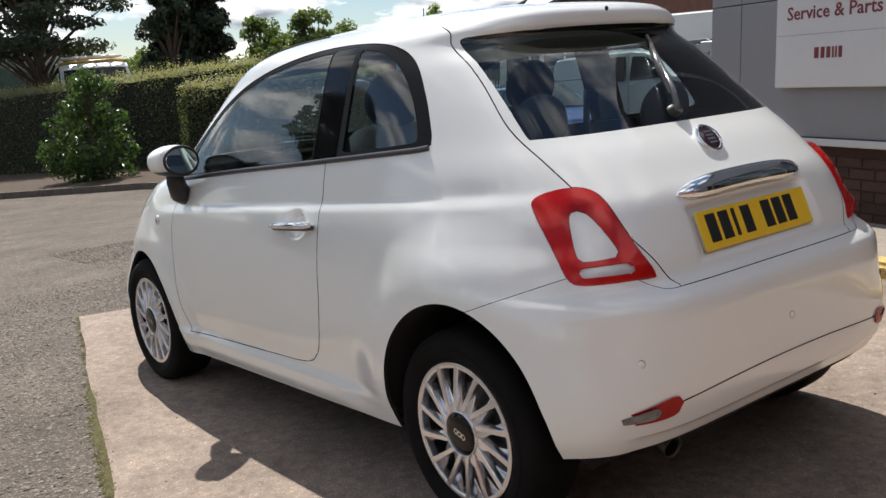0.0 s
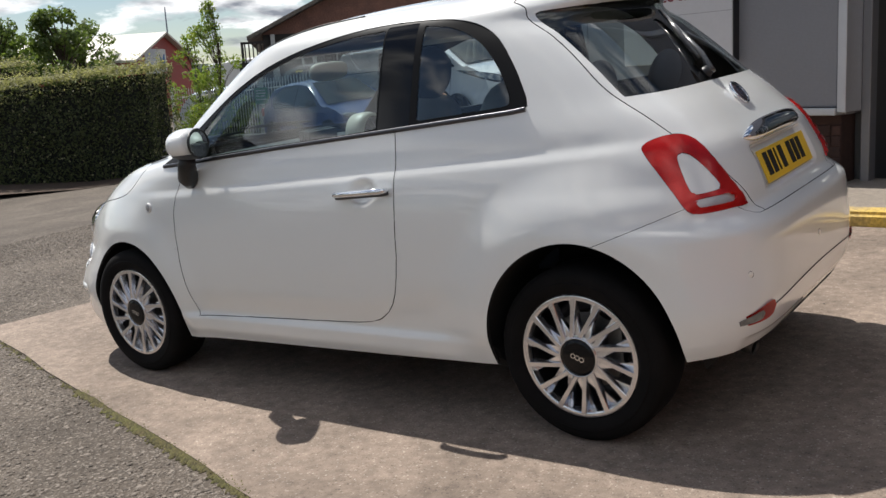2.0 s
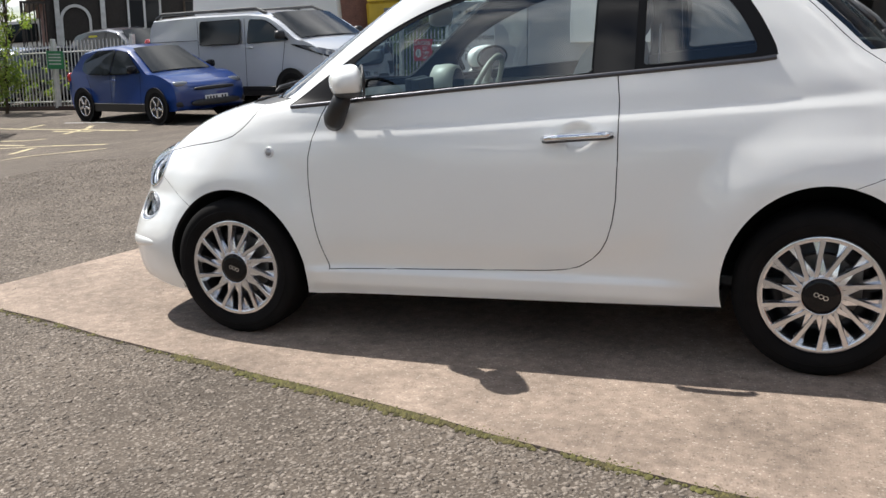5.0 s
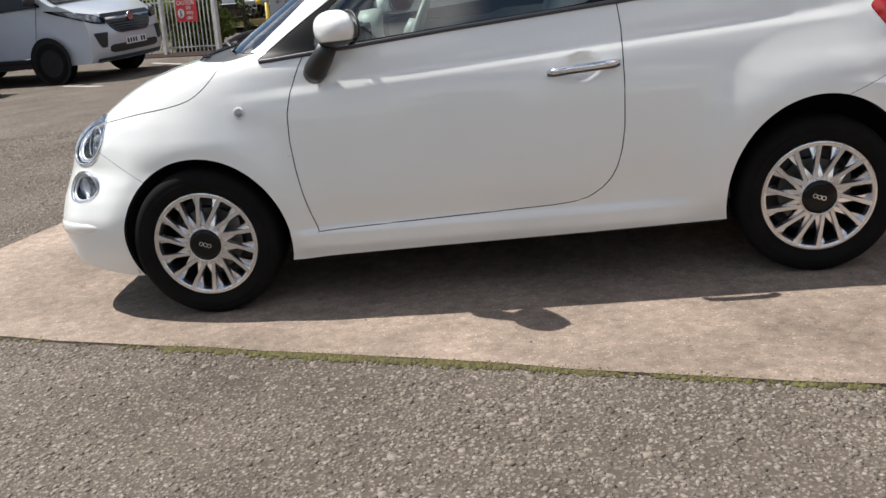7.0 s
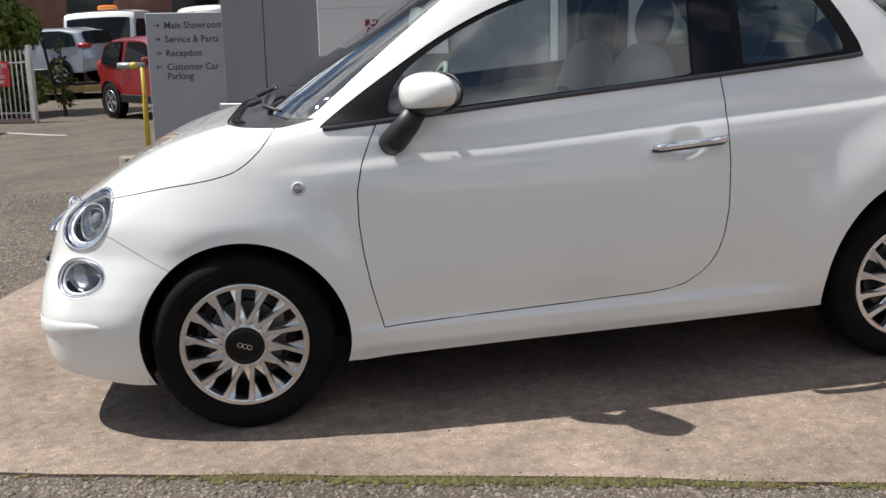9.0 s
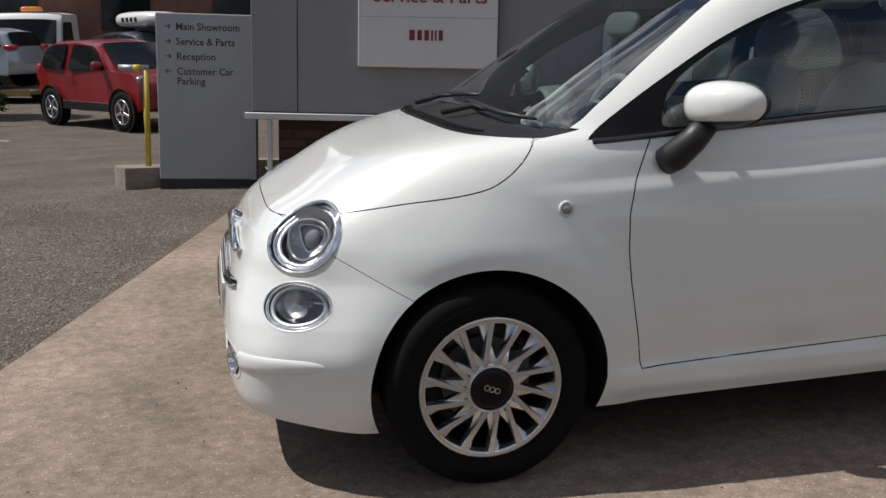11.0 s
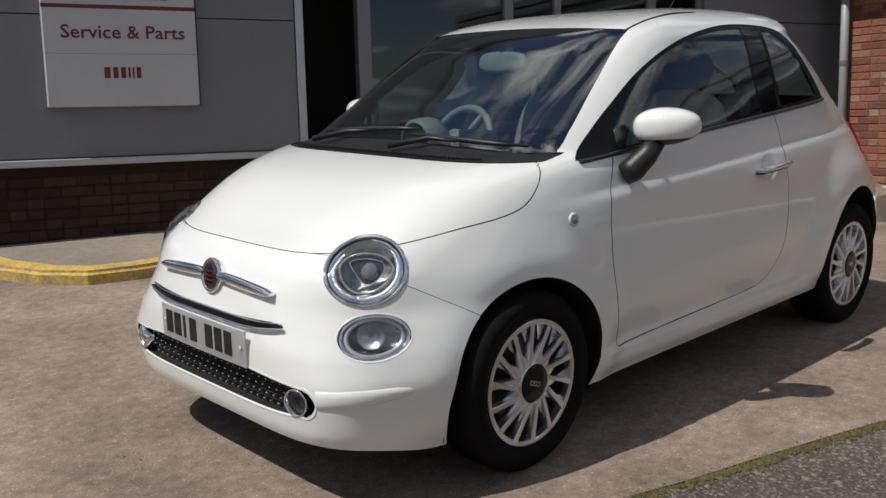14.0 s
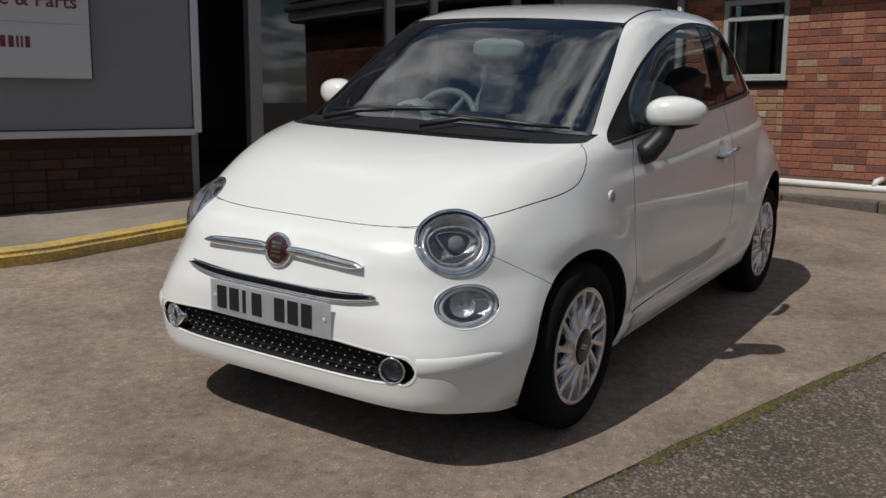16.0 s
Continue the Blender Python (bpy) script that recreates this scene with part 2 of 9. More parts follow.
def tube_bm(pts, radius, seg=8, bm=None, squash=1.0, caps=True):
    """A tube along points; radius may be a list."""
    own = bm or bmesh.new()
    pts = [Vector(p) for p in pts]
    rad = radius if isinstance(radius, (list, tuple)) else [radius] * len(pts)
    rings, up = [], Vector((0, 0, 1))
    for i, p in enumerate(pts):
        d = (pts[min(i + 1, len(pts) - 1)] - pts[max(i - 1, 0)]).normalized()
        ref = up if abs(d.dot(up)) < 0.95 else Vector((1, 0, 0))
        u = d.cross(ref).normalized()
        w = u.cross(d).normalized()
        rings.append([own.verts.new(p + rad[i] * (math.cos(2 * math.pi * k / seg) * u + squash * math.sin(2 * math.pi * k / seg) * w)) for k in range(seg)])
    for a, b in zip(rings, rings[1:]):
        for k in range(seg):
            own.faces.new((a[k], a[(k + 1) % seg], b[(k + 1) % seg], b[k]))
    if caps:
        own.faces.new(rings[0][::-1])
        own.faces.new(rings[-1])
    return own


def sheet_bm(pts, depth, bm=None):
    """A flat outline in x, z pushed back along y by depth."""
    own = bm or bmesh.new()
    front = [own.verts.new((x, 0, z)) for x, z in pts]
    back = [own.verts.new((x, depth, z)) for x, z in pts]
    own.faces.new(front)
    own.faces.new(back[::-1])
    for i in range(len(pts)):
        j = (i + 1) % len(pts)
        own.faces.new((front[j], front[i], back[i], back[j]))
    bmesh.ops.recalc_face_normals(own, faces=own.faces)
    return own


def text_bm(words, size, depth=0.002):
    """Lettering as a mesh, in x, z, facing -y, from its left baseline."""
    cu = bpy.data.curves.new("lettering", 'FONT')
    cu.body, cu.size, cu.extrude, cu.resolution_u, cu.offset = words, size, depth / 2, 2, size * .012
    ob = bpy.data.objects.new("lettering", cu)
    scene.collection.objects.link(ob)
    me = bpy.data.meshes.new_from_object(ob.evaluated_get(bpy.context.evaluated_depsgraph_get()))
    bpy.data.objects.remove(ob)
    bpy.data.curves.remove(cu)
    bm = bmesh.new()
    bm.from_mesh(me)
    bpy.data.meshes.remove(me)
    bmesh.ops.transform(bm, matrix=Matrix.Rotation(radians(90), 4, 'X'), verts=bm.verts)
    return bm


def ground_z(x, y):
    """Height of the ground over the forecourt's plane: it flattens out away from the car."""
    r = math.hypot(x, y)
    k = min(1.0, max(0.0, (r - 5.0) / 9.0))
    a, b = min(1.0, max(0.0, (-3.6 - x) / 1.7)), min(1.0, max(0.0, (y + 1.4) / .8))
    return -0.30 * k * k * (3 - 2 * k) - .12 * a * a * (3 - 2 * a) * b * b * (3 - 2 * b)


def upright(x, y, turn=0.0, up=0.0):
    """A plumb pose on the ground at a place of the forecourt's plan."""
    p = SLOPE @ Vector((x, y, ground_z(x, y)))
    return Matrix.Translation(p + Vector((0, 0, up))) @ Matrix.Rotation(radians(turn), 4, 'Z')


def lying(x, y, turn=0.0, up=0.0):
    """A pose that leans with the ground."""
    return SLOPE @ Matrix.Translation((x, y, ground_z(x, y) + up)) @ Matrix.Rotation(radians(turn), 4, 'Z')
# ---- the white hatchback: body surface ----
def pchip(xs, ys):
    """A smooth curve through points that never overshoots."""
    xs, ys = np.array(xs, float), np.array(ys, float)
    h, d = np.diff(xs), np.diff(ys) / np.diff(xs)
    m = np.zeros(len(xs))
    for i in range(1, len(xs) - 1):
        if d[i - 1] * d[i] > 0:
            w1, w2 = 2 * h[i] + h[i - 1], h[i] + 2 * h[i - 1]
            m[i] = (w1 + w2) / (w1 / d[i - 1] + w2 / d[i])
    m[0], m[-1] = d[0], d[-1]

    def f(x):
        x = np.clip(np.asarray(x, float), xs[0], xs[-1])
        i = np.clip(np.searchsorted(xs, x) - 1, 0, len(xs) - 2)
        t = (x - xs[i]) / h[i]
        return ((1 + 2 * t) * (1 - t) ** 2 * ys[i] + t * (1 - t) ** 2 * h[i] * m[i] + t * t * (3 - 2 * t) * ys[i + 1] + t * t * (t - 1) * h[i] * m[i + 1])
    return f


def smooth01(t):
    t = np.clip(t, 0, 1)
    return t * t * (3 - 2 * t)


X_FRONT = pchip([.10, .17, .25, .35, .45, .54, .60, .64, .68, .705, .73, .77, .82, .87, .91, .94, .96, .97, .985, 1.05, 1.15, 1.25, 1.33, 1.38, 1.41, 1.44, 1.46, 1.475, 1.484, 1.489],
                [1.77, 1.815, 1.850, 1.857, 1.852, 1.829, 1.809, 1.793, 1.770, 1.746, 1.710, 1.640, 1.560, 1.471, 1.375, 1.272, 1.182, 1.128, 1.060, .945, .79, .63, .50, .40, .30, .14, -.02, -.20, -.36, -.50])
X_REAR = pchip([.10, .22, .27, .33, .42, .50, .60, .66, .69, .715, .77, .86, .91, .96, 1.03, 1.08, 1.2, 1.3, 1.37, 1.385, 1.40, 1.42, 1.44, 1.455, 1.468, 1.48, 1.489],
               [-1.55, -1.60, -1.64, -1.675, -1.695, -1.70, -1.70, -1.695, -1.668, -1.632, -1.618, -1.582, -1.552, -1.507, -1.438, -1.380, -1.258, -1.150, -1.070, -1.080, -1.092, -1.094, -1.078, -1.03, -.94, -.79, -.58])
HALF_W = pchip([.10, .18, .22, .30, .36, .45, .55, .65, .72, .77, .82, .86, .90, .95, 1.0, 1.09, 1.2, 1.3, 1.36, 1.39, 1.415, 1.435, 1.455, 1.47, 1.481, 1.489],
               [.70, .735, .748, .760, .770, .782, .788, .786, .781, .775, .766, .757, .746, .730, .713, .684, .650, .617, .592, .572, .543, .505, .44, .355, .24, .04])
N_FRONT = pchip([.10, .36, .45, .52, .60, .70, .78, .88, .96, 1.1, 1.38, 1.44, 1.489], [6.5, 6.4, 5.4, 4.7, 4.3, 4.3, 4.6, 4.9, 5.4, 5.4, 5.3, 4.2, 2.6])
N_REAR = pchip([.10, .40, .55, .66, .74, .83, .95, 1.09, 1.36, 1.44, 1.489], [7.2, 7.0, 6.0, 5.8, 5.7, 5.2, 5.0, 5.0, 4.7, 4.2, 2.6])
X_MID = -0.10
MID_LINE = pchip([.10, 1.0, 1.42, 1.44, 1.46, 1.475, 1.484, 1.489], [-.10, -.10, -.10, -.15, -.28, -.42, -.50, -.54])
WHEEL_F, WHEEL_R, WHEEL_Z = 1.15, -1.15, 0.29


def body_side(x, y, z):
    """Flared arches, the shoulder crease and the sill roll, added to the half width."""
    side = smooth01((np.abs(y) - 0.45) / 0.2)
    rf = np.hypot(x - 1.145, (z - .29))
    rr = np.hypot(x + 1.165, (z - .295) * .94)
    d = .019 * smooth01((.53 - rf) / .17) + .029 * smooth01((.575 - rr) / .21)
    d = d * smooth01((z - .18) / .17)
    zc = .874 + (.05 - x) * .047
    fade = smooth01((1.12 - x) / .45) * smooth01((x + 1.55) / .35)
    d = d - (.0064 * smooth01((z - (zc - .022)) / .042) - .0044 * smooth01((z - zc - .012) / .075)) * fade * smooth01((1.04 - z) / .10)
    mid = smooth01((.85 - x) / .12) * smooth01((x + .84) / .34)
    tuck = mid * smooth01((.80 - x) / .14)
    d = d - .013 * smooth01((.445 + .10 * smooth01((-.2 - x) / .6) - z) / .13) * tuck
    d = d + .020 * smooth01((.320 - z) / .022) * mid - .012 * smooth01((.25 - z) / .05) * mid
    d = d - .026 * smooth01(1.40 - np.hypot((x + .328) / .050, (z - .836) / .037))
    return d * side


def body_grid():
    zs = np.concatenate([np.arange(.10, .34, .0125), [.3425, .3465], np.arange(.35, .80, .0125), np.arange(.80, 1.0, .005), np.arange(1.0, 1.36, .0125), 1.36 + (1.489 - 1.36) * np.sin(np.linspace(0, 1, 40) * math.pi / 2)])
    cols = 210
    fr = np.linspace(0, 1, cols)
    rows = []
    for z in zs:
        xm = float(MID_LINE(z))
        af, ar, w = X_FRONT(z) - xm, xm - X_REAR(z), HALF_W(z)
        nf, nr = N_FRONT(z), N_REAR(z)
        ph = np.linspace(0, math.pi, 1600)
        a, n = np.where(ph < math.pi / 2, max(af, .02), max(ar, .02)), np.where(ph < math.pi / 2, nf, nr)
        # an elliptic angle spreads the points better than a polar one
        cx, sy = np.cos(ph) * a, np.sin(ph) * w
        k = (np.abs(cx / a) ** n + np.abs(sy / w) ** n) ** (-1 / n)
        x, y = xm + cx * k, sy * k
        s = np.concatenate([[0], np.cumsum(np.hypot(np.diff(x), np.diff(y)))])
        s = s / s[-1]
        rows.append((np.interp(fr, s, x), np.interp(fr, s, y), np.full(cols, z)))
    X, Y, Z = (np.array([r[i] for r in rows]) for i in range(3))
    Y[:, 0] = Y[:, -1] = 0
    Y = Y + body_side(X, Y, Z) * (Y > 0.05)
    X = X + .022 * smooth01((.285 - np.abs(Y)) / .02) * smooth01((Z - .738) / .012) * smooth01((.885 - Z) / .02) * (X < -1.3)
    X = X + .010 * smooth01((.348 - Z) / .014) * smooth01((.64 - np.abs(Y)) / .06) * (X < -1.3)
    Z = Z + .010 * smooth01((Z - 1.36) / .13)
    return X, Y, Z


def body_mesh():
    """The whole closed surface: vertices, normals, triangles (both sides)."""
    X, Y, Z = body_grid()
    nr = X.shape[0]
    Xf = np.concatenate([X, X[:, -2:0:-1]], 1)
    Yf = np.concatenate([Y, -Y[:, -2:0:-1]], 1)
    Zf = np.concatenate([Z, Z[:, -2:0:-1]], 1)
    ncf = Xf.shape[1]
    V = np.stack([Xf, Yf, Zf], -1)
    du = np.roll(V, -1, 1) - np.roll(V, 1, 1)
    dv = np.gradient(V, axis=0)
    N = np.cross(du, dv)
    N /= np.linalg.norm(N, axis=-1, keepdims=True) + 1e-12
    V, N = V.reshape(-1, 3), N.reshape(-1, 3)
    i, j = np.meshgrid(np.arange(nr - 1), np.arange(ncf), indexing="ij")
    a, b = i * ncf + j, i * ncf + (j + 1) % ncf
    c, d = a + ncf, b + ncf
    F = np.concatenate([np.stack([a, b, d], -1).reshape(-1, 3), np.stack([a, d, c], -1).reshape(-1, 3)])
    # cap the crown
    top = (nr - 1) * ncf
    V = np.concatenate([V, [[-.53, 0, 1.4993]]])
    N = np.concatenate([N, [[0, 0, 1]]])
    tip = len(V) - 1
    cap = np.array([[top + k, top + (k + 1) % ncf, tip] for k in range(ncf)])
    return V, N, np.concatenate([F, cap])


def cut(V, N, F, f):
    """Splits the triangles along f = 0, f being a function of the vertices."""
    val = f(V)
    val = np.where(np.abs(val) < 1e-5, 1e-5, val)
    s = val[F] > 0
    mixed = s.any(1) & ~s.all(1)
    keep = [F[~mixed]]
    V, N = list(V), list(N)
    made, out = {}, []

    def mid(a, b):
        key = (a, b) if a < b else (b, a)
        if key not in made:
            t = val[key[0]] / (val[key[0]] - val[key[1]])
            t = min(.97, max(.03, t))
            V.append(V[key[0]] * (1 - t) + V[key[1]] * t)
            n = N[key[0]] * (1 - t) + N[key[1]] * t
            N.append(n / np.linalg.norm(n))
            made[key] = len(V) - 1
        return made[key]

    for tri in F[mixed]:
        k = [i for i in range(3) if (val[tri] > 0).sum() == 1 and val[tri[i]] > 0 or (val[tri] > 0).sum() == 2 and val[tri[i]] <= 0][0]
        a, b, c = tri[k], tri[(k + 1) % 3], tri[(k + 2) % 3]
        p, q = mid(a, b), mid(a, c)
        out += [(a, p, q), (p, b, c), (p, c, q)]
    if out:
        keep.append(np.array(out))
    return np.array(V), np.array(N), np.concatenate(keep)


def poly_dist(P, poly):
    """Signed distance to a closed outline, negative inside."""
    P, poly = np.asarray(P, float), np.asarray(poly, float)
    best, inside = np.full(len(P), 1e9), np.zeros(len(P), bool)
    for a, b in zip(poly, np.roll(poly, -1, 0)):
        ab = b - a
        t = np.clip(((P - a) @ ab) / (ab @ ab + 1e-12), 0, 1)
        best = np.minimum(best, np.hypot(*(P - a - t[:, None] * ab).T))
        cross = (a[1] > P[:, 1]) != (b[1] > P[:, 1])
        with np.errstate(divide="ignore", invalid="ignore"):
            inside ^= cross & (P[:, 0] < (b[0] - a[0]) * (P[:, 1] - a[1]) / (b[1] - a[1]) + a[0])
    return np.where(inside, -best, best)


def rounded(pts, steps=6):
    """A smooth closed curve near control points (quadratic B-spline)."""
    pts = [np.array(p, float) for p in pts]
    out = []
    n = len(pts)
    for i in range(n):
        a, b, c = pts[i - 1], pts[i], pts[(i + 1) % n]
        for k in range(steps):
            t = k / steps
            out.append((1 - t) ** 2 * (a + b) / 2 + 2 * t * (1 - t) * b + t * t * (b + c) / 2)
    return np.array(out)


def through_points(pts, steps=8, closed=True):
    """A smooth curve through control points (Catmull-Rom)."""
    pts = [np.array(p, float) for p in pts]
    n, out = len(pts), []
    for i in range(n if closed else n - 1):
        p0, p1 = pts[i - 1] if closed or i else pts[0], pts[i]
        p2, p3 = pts[(i + 1) % n], pts[(i + 2) % n] if closed or i + 2 < n else pts[-1]
        for k in range(steps):
            t = k / steps
            out.append(.5 * (2 * p1 + (p2 - p0) * t + (2 * p0 - 5 * p1 + 4 * p2 - p3) * t * t + (3 * p1 - p0 - 3 * p2 + p3) * t ** 3))
    if not closed:
        out.append(pts[-1])
    return np.array(out)


# outlines seen from the side (x, z)
DOOR = np.array([(.665, .985), (.70, .92), (.735, .84), (.755, .76), (.758, .66), (.75, .56), (.735, .46), (.72, .39), (.70, .304), (.40, .313), (.05, .323),
                 (-.20, .332), (-.27, .339), (-.33, .354), (-.375, .385), (-.41, .42), (-.435, .465), (-.455, .53), (-.468, .61), (-.475, .76), (-.475, .95), (-.465, 1.046), (.1, 1.012), (.5, .985)])
WINDOW = through_points([(.86, .957), (.74, 1.038), (.60, 1.126), (.42, 1.230), (.22, 1.313), (0, 1.369), (-.25, 1.403), (-.50, 1.407), (-.71, 1.386), (-.84, 1.327), (-.925, 1.221), (-.982, 1.115)], 6, False)
WINDOW = np.concatenate([WINDOW, [(-.99, 1.082), (-.95, 1.076), (-.46, 1.046), (.12, 1.010), (.55, .979), (.80, .957)]])
GLASS_F = rounded([(.64, 1.0), (.605, 1.100), (.44, 1.208), (.24, 1.296), (.02, 1.354), (-.20, 1.384), (-.370, 1.391), (-.382, 1.391), (-.382, 1.379), (-.370, 1.06), (-.370, 1.046), (.1, 1.019), (.55, .989), (.63, .985)], 4)
GLASS_R = rounded([(-.556, 1.386), (-.57, 1.386), (-.67, 1.373), (-.785, 1.319), (-.868, 1.228), (-.924, 1.122), (-.924, 1.096), (-.90, 1.091), (-.575, 1.069), (-.552, 1.069), (-.552, 1.085), (-.556, 1.37)], 4)
PILLAR = [(-.388, 1.40), (-.530, 1.40), (-.522, 1.052), (-.376, 1.044)]
HEAD_C, HEAD_N = Vector((1.622, .545, .700)), Vector((.74, .56, .37)).normalized()
DRL_C, DRL_N = Vector((1.666, .628, .523)), Vector((.70, .71, .02)).normalized()
TAIL_C, TAIL_N = Vector((-1.49, .575, .835)), Vector((-.80, .56, .22)).normalized()


def plane_axes(n):
    u = Vector((0, 0, 1)).cross(n).normalized()
    return u, n.cross(u).normalized()


def oval(centre, n, a, b, tilt=0.0, side=1):
    """Ellipse test in the plane across n, on the car's near side (side 1) or far side."""
    u, v = plane_axes(n)
    c, s = math.cos(radians(tilt)), math.sin(radians(tilt))
    u, v = c * u + s * v, c * v - s * u

    def f(P):
        Q = P * np.array([1, side, 1]) - np.array(centre)
        e = np.hypot(Q @ np.array(u) / a, Q @ np.array(v) / b) - 1
        return np.where(Q @ np.array(n) > -.25, e * min(a, b), 1.0)
    return f


TAIL_PTS = [(-.130, .095), (-.120, .122), (-.05, .137), (.02, .132), (.055, .10), (.085, .03), (.125, -.05), (.160, -.10), (.158, -.118), (.12, -.118),
            (.03, -.122), (-.045, -.120), (-.070, -.105), (-.09, -.03)]
TAIL_INNER = [(-.045, .05), (-.035, .072), (.0, .07), (.035, .02), (.07, -.04), (.065, -.058), (.0, -.062), (-.035, -.062), (-.042, -.03)]
TAIL_WHITE = [(-.035, -.074), (-.03, -.078), (.04, -.076), (.085, -.074), (.098, -.088), (.095, -.100), (.04, -.103), (-.03, -.103), (-.04, -.098)]
TAIL_OUT = rounded(TAIL_PTS, 5)
TAIL_IN = rounded(TAIL_INNER, 4)


def tail_coords(P, side):
    u, v = plane_axes(TAIL_N)
    Q = P * np.array([1, side, 1]) - np.array(TAIL_C)
    return np.stack([Q @ np.array(u), Q @ np.array(v)], -1), Q @ np.array(TAIL_N)


def tail_f(side):
    def f(P):
        uv, d = tail_coords(P, side)
        return np.where(d > -.2, poly_dist(uv, TAIL_OUT), 1.0)
    return f


SILL = pchip([-1.75, -1.62, -1.5, -1.42, -.8, .8, 1.48, 1.68, 1.9], [.315, .302, .288, .270, .225, .190, .156, .190, .222])
BONNET_EDGE = pchip([.98, 1.0, 1.07, 1.14, 1.22, 1.36, 1.52, 1.62, 1.72], [.985, .955, .878, .836, .817, .797, .767, .748, .728])
TAILGATE_Y = pchip([.66, .69, .76, .83, .90, .96, 1.09, 1.25, 1.40, 1.45], [.40, .415, .455, .50, .535, .555, .567, .535, .50, .48])
SCREEN_Y = pchip([.95, .967, 1.377, 1.42], [.655, .65, .518, .50])
REARGLASS_Y = pchip([1.05, 1.09, 1.362, 1.42], [.555, .548, .493, .48])


def f_window(P):
    return np.where(np.abs(P[:, 1]) > .40, poly_dist(P[:, [0, 2]], WINDOW), 1.0)


def f_door(P):
    return np.where(np.abs(P[:, 1]) > .5, poly_dist(P[:, [0, 2]], DOOR), 1.0)


def f_bonnet(P):
    """Inside where the bonnet lies."""
    return np.maximum(np.maximum(BONNET_EDGE(P[:, 0]) - P[:, 2], P[:, 2] - .9625), .99 - P[:, 0])


def f_cowl(P):
    return np.maximum(np.maximum(.9625 - P[:, 2], P[:, 2] - (.985 + .02 * (1 - (P[:, 1] / .65) ** 2))), np.maximum(np.abs(P[:, 1]) - .66, .6 - P[:, 0]))


def f_screen(P):
    return np.maximum(np.maximum((.985 + .02 * (1 - (P[:, 1] / .65) ** 2)) - P[:, 2], P[:, 2] - (1.385 + .018 * (1 - (P[:, 1] / .52) ** 2))),
                      np.maximum(np.abs(P[:, 1]) - SCREEN_Y(P[:, 2]), .15 - P[:, 0]))


def f_tailgate(P):
    return np.maximum(np.maximum(np.abs(P[:, 1]) - TAILGATE_Y(P[:, 2]), P[:, 0] + .875 + .03 * (1 - (P[:, 1] / .5) ** 2)), .695 - P[:, 2])


def f_rearglass(P):
    return np.maximum(np.maximum(np.abs(P[:, 1]) - REARGLASS_Y(P[:, 2]), P[:, 0] + .9), np.maximum(1.085 - P[:, 2], P[:, 2] - (1.378 + .012 * (1 - (P[:, 1] / .5) ** 2))))


def f_bumper_front(P):
    line = np.where(P[:, 0] < 1.60, P[:, 2] - (.672 + (P[:, 0] - 1.58) * .56), P[:, 2] - .735)
    return np.maximum(line, 1.2 - P[:, 0])


def f_bumper_rear(P):
    return np.maximum(P[:, 2] - np.minimum(.66 + (-1.25 - P[:, 0]) * .36, .765 - .07 * smooth01((.60 - np.abs(P[:, 1])) / .15)), P[:, 0] + 1.0)


def f_arch(P):
    a = np.hypot((P[:, 0] - 1.145) / .335, (P[:, 2] - .29) / .335) - 1
    b = np.hypot((P[:, 0] + 1.155) / .333, (P[:, 2] - .295) / .372) - 1
    return np.where(np.abs(P[:, 1]) > .45, np.minimum(a, b) * .33, 1.0)


def f_bottom(P):
    return P[:, 2] - SILL(P[:, 0])


def f_grille(P):
    """The lower front intake."""
    y = np.abs(P[:, 1])
    top, low, r = .400 - .02 * (y / .5) ** 2, .285 + .012 * (y / .5) ** 4, .045
    mid, half = (top + low) / 2, (top - low) / 2
    a, b = y - (.545 - r), np.abs(P[:, 2] - mid) - (half - r)
    d = np.sqrt(np.maximum(a, 0) ** 2 + np.maximum(b, 0) ** 2) + np.minimum(np.maximum(a, b), 0) - r
    return np.where(P[:, 0] > 1.6, d, 1.0)


def submesh(V, N, F, pick):
    T = F[pick]
    used, inv = np.unique(T, return_inverse=True)
    return V[used].copy(), N[used].copy(), inv.reshape(-1, 3)


def boundary(F):
    edges = {}
    for t in F:
        for a, b in ((t[0], t[1]), (t[1], t[2]), (t[2], t[0])):
            edges[(a, b)] = True
    return [(a, b) for a, b in edges if (b, a) not in edges]


